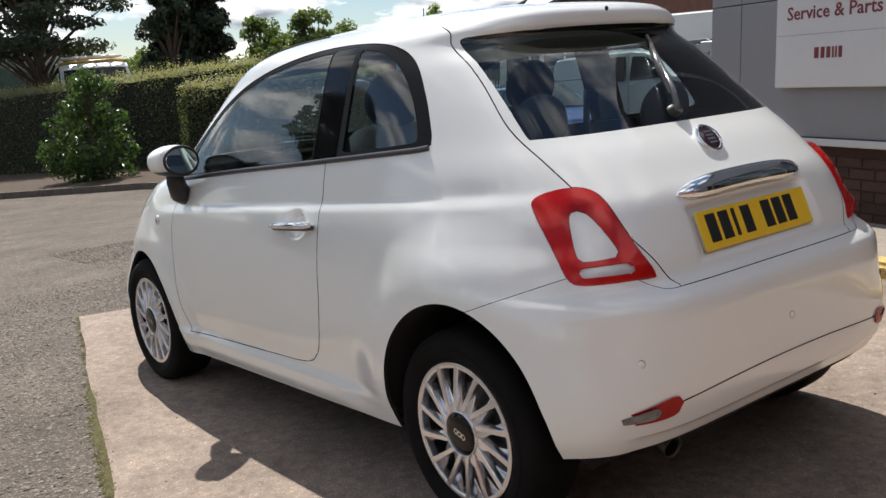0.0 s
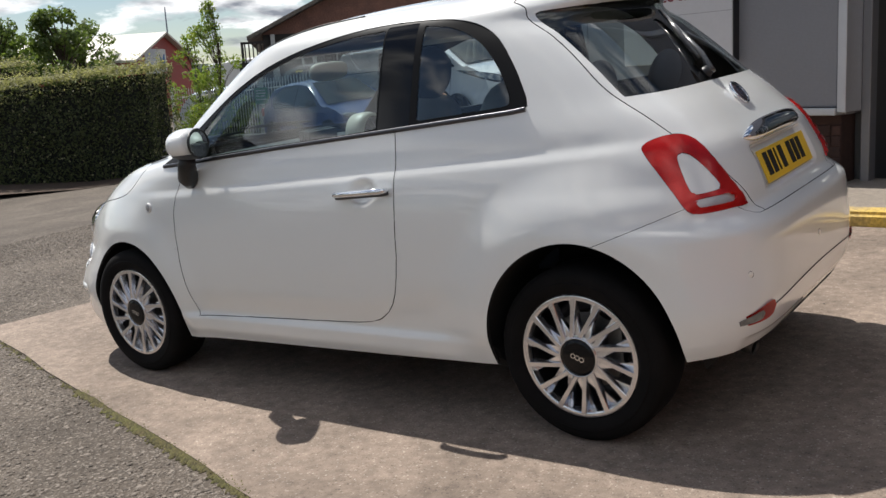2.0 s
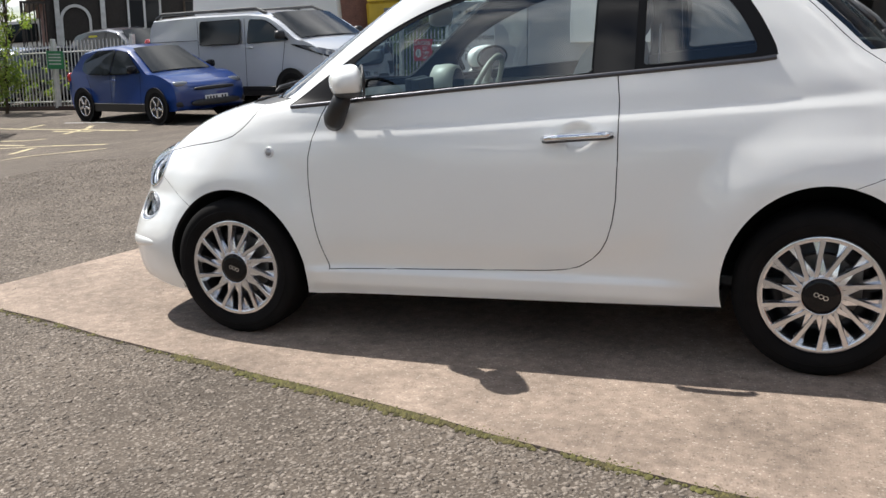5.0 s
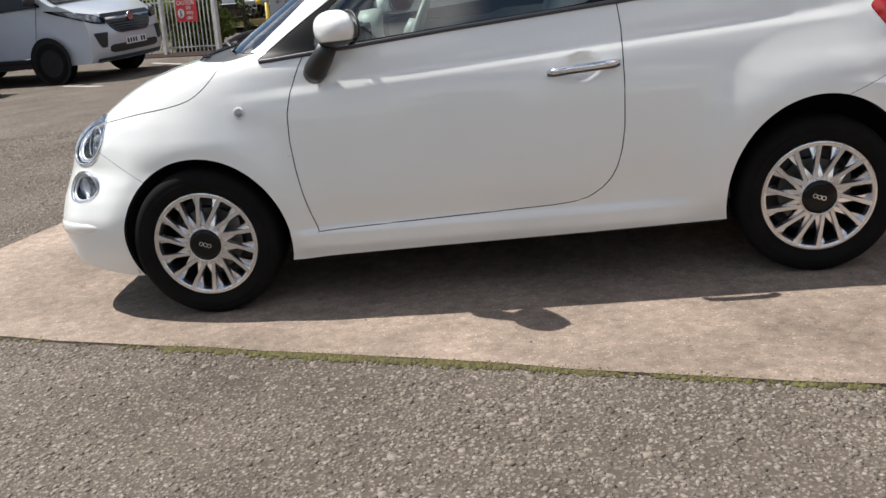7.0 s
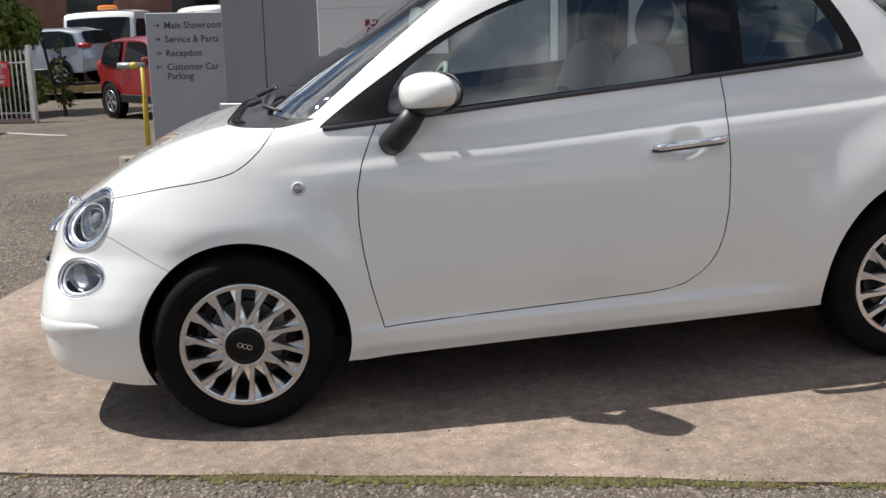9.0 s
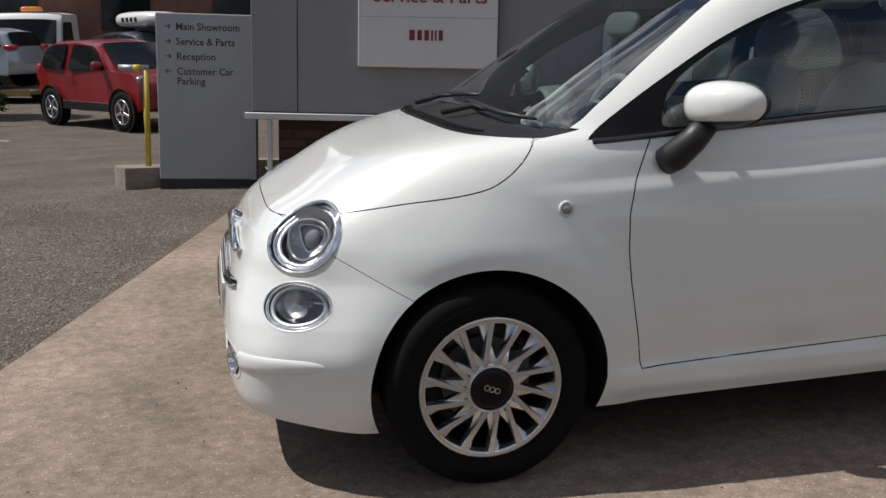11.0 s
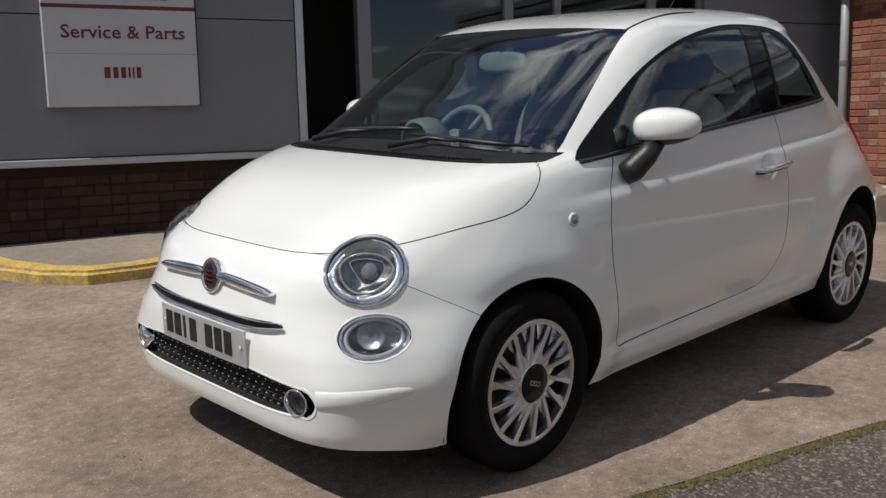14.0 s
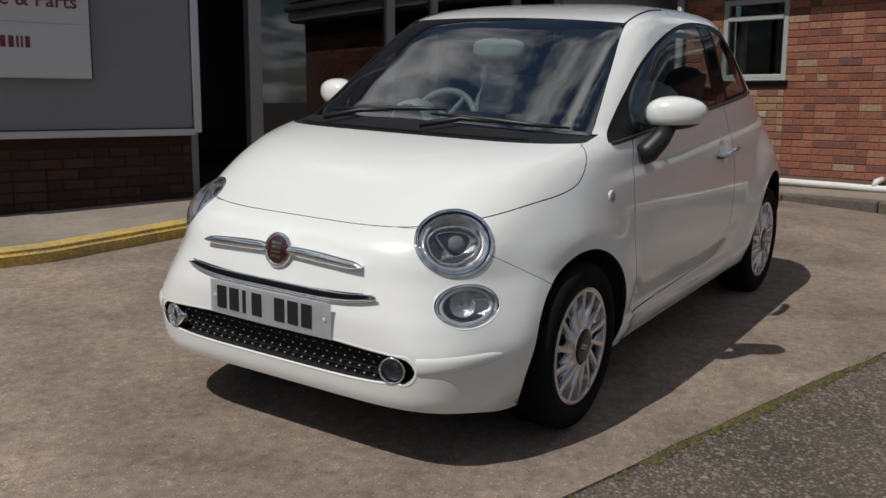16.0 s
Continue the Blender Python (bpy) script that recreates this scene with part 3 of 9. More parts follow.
def panel(name, V, N, F, material, parent, gap=.0022, flange=.014, label="", lift=0.0):
    """A pressed panel: its edge drawn back by the gap and turned inwards."""
    V = V + N * lift
    rim = boundary(F)
    if gap or flange:
        move = np.zeros_like(V)
        tris = {}
        for t in F:
            for k in range(3):
                tris[(t[k], t[(k + 1) % 3])] = t[(k + 2) % 3]
        for a, b in rim:
            e = V[b] - V[a]
            e = e / (np.linalg.norm(e) + 1e-9)
            o = V[tris[(a, b)]] - V[a]
            o = o - e * (o @ e)
            o = o / (np.linalg.norm(o) + 1e-9)
            move[a] += o
            move[b] += o
        ln = np.linalg.norm(move, axis=1, keepdims=True)
        V = V + np.where(ln > 1e-6, move / (ln + 1e-9), 0) * gap
        out = -np.where(ln > 1e-6, move / (ln + 1e-9), 0)
        ids = sorted({i for e in rim for i in e})
        at = {i: len(V) + k for k, i in enumerate(ids)}
        n = len(ids)
        V = np.concatenate([V, V[ids], V[ids] - N[ids] * flange])
        N = np.concatenate([N, out[ids] * .8 + N[ids] * .2, out[ids]])
        N = N / (np.linalg.norm(N, axis=1, keepdims=True) + 1e-9)
        skirt = []
        for a, b in rim:
            skirt += [(at[b], at[a], at[a] + n), (at[b], at[a] + n, at[b] + n)]
        if skirt:
            F = np.concatenate([F, np.array(skirt)])
    ob = mesh_ob(name, V, F, material, parent, label, True, None, N)
    # black turned-in edges put the shut lines' shade into the panel's colour
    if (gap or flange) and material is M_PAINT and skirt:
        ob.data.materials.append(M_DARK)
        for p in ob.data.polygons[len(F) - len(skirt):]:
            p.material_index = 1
    return ob


CAR = thing("hatchback", "small pearl white three-door hatchback with chrome trim, on concrete", "car", SLOPE.copy())


def build_body():
    V, N, F = body_mesh()
    fs = [f_bottom, f_arch, f_window, f_door, f_bonnet, f_cowl, f_screen, f_tailgate, f_rearglass, f_bumper_front, f_bumper_rear, f_grille]
    ovals = []
    for side in (1, -1):
        ovals += [oval(HEAD_C, HEAD_N, .118, .108, 0, side), oval(DRL_C, DRL_N, .108, .064, 0, side), tail_f(side)]
    for f in fs + ovals:
        V, N, F = cut(V, N, F, f)
    C = V[F].mean(1)
    val = {f: f(C) for f in fs}
    gone = (val[f_bottom] < 0) | (val[f_arch] < 0) | (val[f_grille] < 0)
    lamp = np.full(len(F), "", dtype=object)
    for k, f in zip(("head", "drl", "tail", "head", "drl", "tail"), ovals):
        lamp[(f(C) < 0) & ~gone] = k
    gone |= lamp != ""
    left = C[:, 1] > 0
    lab = np.full(len(F), "shell", dtype=object)
    lab[val[f_bumper_front] < 0] = "front_bumper"
    lab[val[f_bumper_rear] < 0] = "rear_bumper"
    lab[(val[f_bonnet] < 0)] = "bonnet"
    lab[val[f_door] < 0] = "door"
    lab[val[f_window] < 0] = "window"
    lab[val[f_tailgate] < 0] = "tailgate"
    lab[val[f_cowl] < 0] = "cowl"
    lab[val[f_screen] < 0] = "windscreen"
    lab[val[f_rearglass] < 0] = "rear_glass"
    lab[gone] = "gone"

    def take(k, extra=True):
        return submesh(V, N, F, (lab == k) & extra)
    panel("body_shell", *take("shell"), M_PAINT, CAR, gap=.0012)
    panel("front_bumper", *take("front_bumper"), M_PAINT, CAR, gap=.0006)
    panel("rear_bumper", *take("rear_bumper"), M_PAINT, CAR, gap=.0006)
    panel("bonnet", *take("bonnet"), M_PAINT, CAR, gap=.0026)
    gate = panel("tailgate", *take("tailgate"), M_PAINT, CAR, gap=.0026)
    panel("cowl_panel", *take("cowl"), M_BLACK, CAR, gap=0, lift=-.004, label="black plastic scuttle panel")
    panel("windscreen", *take("windscreen"), M_SCREEN, CAR, gap=.0, flange=0, lift=-.002, label="tinted laminated windscreen")
    panel("rear_window", *take("rear_glass"), M_REARGLASS, gate, gap=.0, flange=0, lift=-.002, label="dark tinted rear window")
    doors = {}
    for name, sel, side in (("door", left, 1), ("door", ~left, -1)):
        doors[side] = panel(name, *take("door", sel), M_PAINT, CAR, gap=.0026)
    # side glass: black frame, panes and the pillar cover
    for side, sel in ((1, left), (-1, ~left)):
        v, n, f = take("window", sel)
        for poly in (GLASS_F, GLASS_R, PILLAR):
            v, n, f = cut(v, n, f, lambda P, q=poly: poly_dist(P[:, [0, 2]], q))
        c = v[f].mean(1)[:, [0, 2]]
        gf, gr = poly_dist(c, GLASS_F) < 0, poly_dist(c, GLASS_R) < 0
        gp = (poly_dist(c, PILLAR) < 0) & ~gf & ~gr
        panel("pillar_cover", *submesh(v, n, f, gp), M_GLOSSBLACK, CAR, gap=.001, flange=.006, lift=-.003, label="gloss black pillar cover")
        panel("window_frame", *submesh(v, n, f, ~gf & ~gr & ~gp), M_FRAMEBLACK, CAR, gap=.0, flange=.01, lift=-.002, label="satin black side window frame")
        panel("door_glass", *submesh(v, n, f, gf), M_GLASS, doors[side], gap=0, flange=0, lift=-.004, label="clear door window")
        panel("quarter_glass", *submesh(v, n, f, gr), M_GLASS, CAR, gap=0, flange=0, lift=-.004, label="fixed rear quarter window")
    build_lamps(V, N, F, lamp, left)
    # a black lining added behind the shut lines, so the gaps read dark
    solid = np.isin(lab, ["shell", "front_bumper", "rear_bumper", "bonnet", "tailgate", "door", "cowl"])
    v, n, f = submesh(V, N, F, solid)
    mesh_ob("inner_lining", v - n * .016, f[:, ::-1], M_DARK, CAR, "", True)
    return doors, gate


def side_flip(v, side):
    return Vector((v[0], v[1] * side, v[2]))


def dish(centre, n, a, b, depth, side, rings=8, seg=40, shape=0.5):
    """An oval bowl behind a lamp's lens, opening along n."""
    n = side_flip(n, side)
    u, v = plane_axes(n)
    bm = bmesh.new()
    prev = None
    c = side_flip(centre, side)
    for i in range(rings + 1):
        k = 1 - i / rings
        d = depth * (1 - k ** 2) ** shape if i < rings else depth
        if i == rings:
            tip = bm.verts.new(c - n * d)
            for j in range(seg):
                bm.faces.new((prev[j], prev[(j + 1) % seg], tip))
            break
        ring = [bm.verts.new(c + u * (a * k * math.cos(2 * math.pi * j / seg)) + v * (b * k * math.sin(2 * math.pi * j / seg)) - n * d) for j in range(seg)]
        if prev:
            for j in range(seg):
                bm.faces.new((prev[j], prev[(j + 1) % seg], ring[(j + 1) % seg], ring[j]))
        prev = ring
    return bm


def rim_ring(points, normals, radius, seg=8):
    """A closed round bead along a loop of points."""
    bm = bmesh.new()
    n = len(points)
    rings = []
    for i in range(n):
        d = (points[(i + 1) % n] - points[i - 1]).normalized()
        w = normals[i]
        u = d.cross(w).normalized()
        rings.append([bm.verts.new(points[i] + radius * (math.cos(2 * math.pi * k / seg) * u + .8 * math.sin(2 * math.pi * k / seg) * w)) for k in range(seg)])
    for i in range(n):
        a, b = rings[i], rings[(i + 1) % n]
        for k in range(seg):
            bm.faces.new((a[k], a[(k + 1) % seg], b[(k + 1) % seg], b[k]))
    bmesh.ops.recalc_face_normals(bm, faces=bm.faces)
    return bm


def loop_of(V, N, F, shrink=0.0):
    """The rim of a patch, in order, resampled evenly."""
    nxt = {a: b for a, b in boundary(F)}
    start = next(iter(nxt))
    ids, k = [start], nxt[start]
    while k != start and len(ids) < 5000:
        ids.append(k)
        k = nxt[k]
    P, Q = V[ids], N[ids]
    s = np.concatenate([[0], np.cumsum(np.linalg.norm(np.diff(np.concatenate([P, P[:1]]), axis=0), axis=1))])
    t = np.linspace(0, s[-1], 61)[:-1]
    P2, Q2 = np.concatenate([P, P[:1]]), np.concatenate([Q, Q[:1]])
    pts = np.stack([np.interp(t, s, P2[:, i]) for i in range(3)], 1)
    nor = np.stack([np.interp(t, s, Q2[:, i]) for i in range(3)], 1)
    mid = pts.mean(0)
    pts = pts + (mid - pts) * shrink
    return [Vector(p) for p in pts], [Vector(q).normalized() for q in nor]


def build_lamps(V, N, F, lamp, left):
    for side, sel in ((1, left), (-1, ~left)):
        # headlamp: bezel, bowl, projector and lens
        v, n, f = submesh(V, N, F, (lamp == "head") & sel)
        bulge = 1 - np.clip(np.linalg.norm((v - v.mean(0)), axis=1) / .115, 0, 1) ** 2
        lens = panel("headlamp", v + n * (bulge * .022)[:, None], n, f, M_CLEAR, CAR, gap=.0, flange=0, label="round clear headlamp with chrome surround")
        pts, nor = loop_of(v, n, f)
        part("bezel", rim_ring(pts, nor, .0062), M_CHROME, lens, "bright chrome ring", smooth=True)
        pts, nor = loop_of(v, n, f, .085)
        part("chrome_band", rim_ring([p - q * .010 for p, q in zip(pts, nor)], nor, .0075), M_CHROME, lens, smooth=True)
        pts, nor = loop_of(v, n, f, .165)
        part("silver_ring", rim_ring([p - q * .016 for p, q in zip(pts, nor)], nor, .0090), M_LAMPBOWL, lens, "silver ring", smooth=True)
        pts, nor = loop_of(v, n, f, .13)
        part("light_guide", rim_ring([p - q * .0075 for p, q in zip(pts, nor)], nor, .0022), M_CHROME, lens, smooth=True)
        part("bowl", dish(HEAD_C - HEAD_N * .030, HEAD_N, .104, .094, .055, side), M_LAMPBOWL, lens, "silver reflector bowl", smooth=True)
        hn = side_flip(HEAD_N, side)
        rot = hn.to_track_quat("Z", "Y").to_matrix().to_4x4()
        u, w = plane_axes(HEAD_N)

        def inside(a, b, deep):
            return side_flip(HEAD_C + u * a + w * b - HEAD_N * deep, side)
        frame_pts = through_points([(-.080, .010), (-.050, .040), (.0, .050), (.050, .040), (.078, .008), (.062, -.034), (.015, -.064), (-.035, -.064), (-.070, -.034)], 5)
        part("lamp_frame", rim_ring([inside(a, b, .014) for a, b in frame_pts], [hn] * len(frame_pts), .0045), M_LENSGREY, lens, "clear grey frame", smooth=True)
        eye = through_points([(-.052, .026), (-.01, .036), (.040, .028), (.050, .004), (.030, -.026), (.004, -.040), (-.020, -.026), (-.044, .004)], 5)
        bm = bmesh.new()
        bm.faces.new([bm.verts.new(inside(a, b, .026)) for a, b in eye])
        part("projector_housing", bm, M_CHROMEDARK, lens, "dark metal projector surround")
        part("housing_edge", rim_ring([inside(a, b, .022) for a, b in eye], [hn] * len(eye), .0020), M_CHROME, lens, smooth=True)
        ball = bmesh.new()
        bmesh.ops.create_uvsphere(ball, u_segments=24, v_segments=14, radius=.027, matrix=Matrix.Diagonal((1, 1, .60, 1)))
        part("projector_lens", ball, M_PROJECTOR, lens, "dark glass projector", smooth=True, matrix=Matrix.Translation(inside(.008, -.002, .022)) @ rot)
        # stippled reflector over the frame
        bm = bmesh.new()
        arc = [[bm.verts.new(inside(r * .118 * math.cos(t), r * .108 * math.sin(t), .030 - .010 * k)) for k, r in enumerate((.56, .68, .80))] for t in np.linspace(.55, 2.5, 18)]
        for p, q in zip(arc, arc[1:]):
            for k in range(2):
                bm.faces.new((p[k], q[k], q[k + 1], p[k + 1]))
        bmesh.ops.recalc_face_normals(bm, faces=bm.faces)
        part("upper_reflector", bm, M_LAMPBOWL, lens, "stippled silver reflector", smooth=True)
        # running lamp below it
        v, n, f = submesh(V, N, F, (lamp == "drl") & sel)
        lens = panel("running_lamp", v - n * .004, n, f, M_CLEAR, CAR, gap=.0, flange=0, label="oval clear running lamp")
        pts, nor = loop_of(v, n, f)
        part("surround", rim_ring([p - q * .002 for p, q in zip(pts, nor)], nor, .0035), M_PAINT, lens, smooth=True)
        pts, nor = loop_of(v, n, f, .09)
        part("bezel", rim_ring([p - q * .006 for p, q in zip(pts, nor)], nor, .0055), M_CHROME, lens, smooth=True)
        pts, nor = loop_of(v, n, f, .22)
        part("satin_band", rim_ring([p - q * .012 for p, q in zip(pts, nor)], nor, .0075), M_LAMPSATIN, lens, "satin silver band", smooth=True)
        part("bowl", dish(DRL_C - DRL_N * .022, DRL_N, .098, .055, .04, side), M_LAMPBOWL, lens, smooth=True)
        dn, dc = side_flip(DRL_N, side), side_flip(DRL_C, side)
        rot = dn.to_track_quat("Z", "Y").to_matrix().to_4x4()
        u, w = plane_axes(dn)
        part("reflector_cup", lathe_bm([(.010, -.040), (.026, -.034), (.036, -.024), (.040, -.020)], 28, "z"), M_LAMPBOWL, lens, smooth=True, matrix=Matrix.Translation(dc - u * .012 * side) @ rot)
        part("divider", box_bm((.07, .006, .02), bevel=.002), M_CHROME, lens, matrix=Matrix.Translation(dc + u * .045 * side - dn * .045 + w * .01) @ rot)
        # tail lamp: red ring round a body-coloured island
        v, n, f = submesh(V, N, F, (lamp == "tail") & sel)
        for poly in (TAIL_IN, np.array(TAIL_WHITE)):
            v, n, f = cut(v, n, f, lambda P, q=poly: poly_dist(tail_coords(P, side)[0], q))
        c = tail_coords(v[f].mean(1), side)[0]
        inner, white = poly_dist(c, TAIL_IN) < 0, poly_dist(c, TAIL_WHITE) < 0
        ring = submesh(v, n, f, ~inner & ~white)
        d = np.minimum(np.abs(poly_dist(tail_coords(ring[0], side)[0], TAIL_OUT)), np.abs(poly_dist(tail_coords(ring[0], side)[0], TAIL_IN)))
        puff = .016 * np.sqrt(np.clip(d / .022, 0, 1))
        nn = ring[1]
        base = panel("tail_lamp", ring[0] + nn * puff[:, None], nn, ring[2], M_REDLENS, CAR, gap=.0, flange=.03, label="glossy red ring-shaped tail lamp")
        base.data.polygons.foreach_set("use_smooth", [True] * len(base.data.polygons))
        panel("island", *submesh(v, n, f, inner), M_PAINT, base, gap=.001, flange=.01, label="white painted centre")
        panel("reversing_lens", *submesh(v, n, f, white), M_LAMPSATIN, base, gap=.0, flange=.004, lift=.006, label="clear ribbed lens")


M_LAMPBOWL = mat("lamp_bowl", (.66, .67, .70), .22, .8, var=.3, scale=60, bump=.003, bscale=160)
M_LAMPSATIN = mat("satin_lamp_band", (.62, .62, .63), .32, .6, var=.1, scale=20)
M_PROJECTOR = mat("projector_glass", (.14, .15, .16), .03, coat=1.0)
M_LENSWHITE = mat("ribbed_clear_lens", (.62, .62, .62), .15, coat=1.0, fine=.35, fscale=300)
DOORS, TAILGATE = build_body()
# ---- the hatchback's smaller parts ----
def front_pt(y, z, out=0.0):
    w, n = float(HALF_W(z)), float(N_FRONT(z))
    a = float(X_FRONT(z)) - X_MID
    return Vector((X_MID + a * (1 - min(1, abs(y) / w) ** n) ** (1 / n) + out, y, z))


def rear_pt(y, z, out=0.0):
    w, n = float(HALF_W(z)), float(N_REAR(z))
    a = X_MID - float(X_REAR(z))
    return Vector((X_MID - a * (1 - min(1, abs(y) / w) ** n) ** (1 / n) - out, y, z))


def side_pt(x, z, out=0.0, side=1):
    w = float(HALF_W(z))
    a, n = (float(X_FRONT(z)) - X_MID, float(N_FRONT(z))) if x > X_MID else (X_MID - float(X_REAR(z)), float(N_REAR(z)))
    y = w * (1 - min(1, abs(x - X_MID) / a) ** n) ** (1 / n)
    y += float(body_side(np.array([x]), np.array([y]), np.array([z]))[0])
    return Vector((x, (y + out) * side, z))


def strip(pts, half, thick, material, parent, name, label="", up=Vector((0, 0, 1)), normal=None):
    """A shaped bar along points: half its height, thick its depth, rounded."""
    bm = bmesh.new()
    pts = [Vector(p) for p in pts]
    rings = []
    seg = 10
    for i, p in enumerate(pts):
        d = (pts[min(i + 1, len(pts) - 1)] - pts[max(0, i - 1)]).normalized()
        n = d.cross(up).normalized() if normal is None else normal
        h = half[i] if isinstance(half, (list, tuple)) else half
        w = n.cross(d).normalized()
        rings.append([bm.verts.new(p + w * h * math.cos(2 * math.pi * k / seg) + n * thick * math.sin(2 * math.pi * k / seg)) for k in range(seg)])
    for a, b in zip(rings, rings[1:]):
        for k in range(seg):
            bm.faces.new((a[k], a[(k + 1) % seg], b[(k + 1) % seg], b[k]))
    bm.faces.new(rings[0])
    bm.faces.new(rings[-1])
    bmesh.ops.recalc_face_normals(bm, faces=bm.faces)
    return part(name, bm, material, parent, label, smooth=True, sharp=60)


M_WIPER = mat("shiny_wiper", (.07, .07, .072), .18, coat=.8)
# dark metal puts the shade behind the spokes into the barrel's colour
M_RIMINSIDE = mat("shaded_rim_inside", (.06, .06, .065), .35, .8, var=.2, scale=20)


def spoke_mesh(front):
    """One spoke, flush with the rim and leaning, or its lower partner behind that leans the other way."""
    bm = bmesh.new()
    if front:
        ends = ((.064, -.285), (.193, .0))
        prof = [(0, .0078, .0150), (.18, .0076, .0165), (.45, .0078, .0160), (.75, .0086, .0145), (.90, .0094, .0138), (1, .0104, .0132)]
        deep = .026
    else:
        ends = ((.064, .120), (.187, -.110))
        prof = [(0, .0105, .0125), (.18, .0095, .0100), (.45, .0090, .0020), (.75, .0095, -.0070), (1, .0130, -.0120)]
        deep = .018
    (r0, a0), (r1, a1) = ends
    p, q = Vector((r0 * math.cos(a0), 0, r0 * math.sin(a0))), Vector((r1 * math.cos(a1), 0, r1 * math.sin(a1)))
    d = (q - p).normalized()
    t = Vector((-d.z, 0, d.x))
    rows = []
    for k, hw, h in prof:
        o = p.lerp(q, k)
        top = o + Vector((0, h, 0))
        rows.append([bm.verts.new(o - t * hw * 1.25 + Vector((0, h - deep, 0))), bm.verts.new(top - t * hw - Vector((0, .0022, 0))), bm.verts.new(top - t * hw * .82),
                     bm.verts.new(top + t * hw * .82), bm.verts.new(top + t * hw - Vector((0, .0022, 0))), bm.verts.new(o + t * hw * 1.25 + Vector((0, h - deep, 0)))])
    for a, b in zip(rows, rows[1:]):
        for i in range(5):
            bm.faces.new((a[i], a[i + 1], b[i + 1], b[i]))
        bm.faces.new((a[5], a[0], b[0], b[5]))
    bm.faces.new(rows[0][::-1])
    bm.faces.new(rows[-1])
    bmesh.ops.recalc_face_normals(bm, faces=bm.faces)
    me = bpy.data.meshes.new("spoke")
    bm.to_mesh(me)
    bm.free()
    me.materials.append(M_ALLOY if front else M_ALLOYBACK)
    me.polygons.foreach_set("use_smooth", [True] * len(me.polygons))
    me.set_sharp_from_angle(angle=radians(28))
    return me


M_ALLOYBACK = mat("bright_cut_alloy", (0.80, 0.81, 0.84), 0.14, 0.95, var=0.10, scale=30)
SPOKES = (spoke_mesh(True), spoke_mesh(False))


def make_wheel(x, y, side):
    at = Matrix.Translation((x, y, WHEEL_Z)) @ (Matrix() if side > 0 else Matrix.Rotation(math.pi, 4, 'Z'))
    # rim: barrel, lip, and fourteen leaning spokes, each with a lower partner behind
    bm = lathe_bm([(.184, -.030), (.186, .004), (.1875, .0105), (.190, .0125), (.199, .0135), (.204, .012), (.207, .006), (.208, -.004), (.203, -.01), (.192, -.030)], 72)
    hub = lathe_bm([(.0, .012), (.066, .014), (.072, .012), (.076, .0), (.078, -.03), (.0, -.04)], 48)
    tmp = bpy.data.meshes.new("tmp")
    hub.to_mesh(tmp)
    hub.free()
    bm.from_mesh(tmp)
    bpy.data.meshes.remove(tmp)
    bmesh.ops.recalc_face_normals(bm, faces=bm.faces)
    wheel = part("wheel", bm, M_ALLOY, CAR, "silver fourteen-spoke alloy wheel", smooth=True, matrix=at, sharp=35)
    for k in range(14):
        for name, me in zip(("spoke", "rear_spoke"), SPOKES):
            sp = new(name, me)
            sp.parent = wheel
            sp.matrix_basis = Matrix.Rotation(-2 * math.pi * (k + .5) / 14, 4, 'Y')
    tyre = lathe_bm([(.200, -.155), (.215, -.170), (.245, -.180), (.270, -.176), (.286, -.162), (.2915, -.14), (.2925, -.10), (.2925, -.06), (.2915, -.02), (.287, .0),
                     (.276, .013), (.262, .019), (.248, .020), (.246, .0225), (.232, .0215), (.214, .014), (.205, .005), (.203, -.004)], 72)
    part("tyre", tyre, M_RUBBER, wheel, "black road tyre", smooth=True, sharp=40)
    cap = lathe_bm([(.0, .0215), (.045, .0205), (.062, .018), (.064, .012)], 40)
    part("hub_cap", cap, M_GLOSSBLACK, wheel, "black centre cap", smooth=True)
    # barrel takes the darkened metal, not the rim's alloy
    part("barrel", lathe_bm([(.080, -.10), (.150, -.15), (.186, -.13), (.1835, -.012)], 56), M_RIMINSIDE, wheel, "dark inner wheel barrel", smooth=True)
    part("cap_ring", lathe_bm([(.062, .013), (.063, .0195), (.066, .0195), (.068, .012)], 40), M_ALLOY, wheel, smooth=True)
    marks = bmesh.new()
    for i in (-1, 0, 1):
        t = lathe_bm([(.0062, .0), (.0062, .002), (.0085, .002), (.0085, .0)], 16)
        m2 = bpy.data.meshes.new("tmp")
        bmesh.ops.transform(t, matrix=Matrix.Translation((i * .016, .0195, 0)), verts=t.verts)
        t.to_mesh(m2)
        t.free()
        marks.from_mesh(m2)
        bpy.data.meshes.remove(m2)
    part("cap_emblem", marks, M_CHROME, wheel, matrix=Matrix.Rotation(radians(-20), 4, 'Y'))
    part("brake_disc", lathe_bm([(.03, -.07), (.125, -.07), (.128, -.075), (.128, -.09), (.03, -.09)], 40), M_STEEL, wheel, smooth=True, sharp=30)
    cal = box_bm((.06, .05, .11), (-.10, -.07, .03), .012)
    part("brake_caliper", cal, M_STEEL, wheel)
    return wheel


for wx in (WHEEL_F, WHEEL_R):
    make_wheel(wx, .760, 1)
    make_wheel(wx, -.760, -1)


M_EXHAUST = mat("sooty_steel", (.09, .085, .08), .4, .9, var=.4, scale=25)


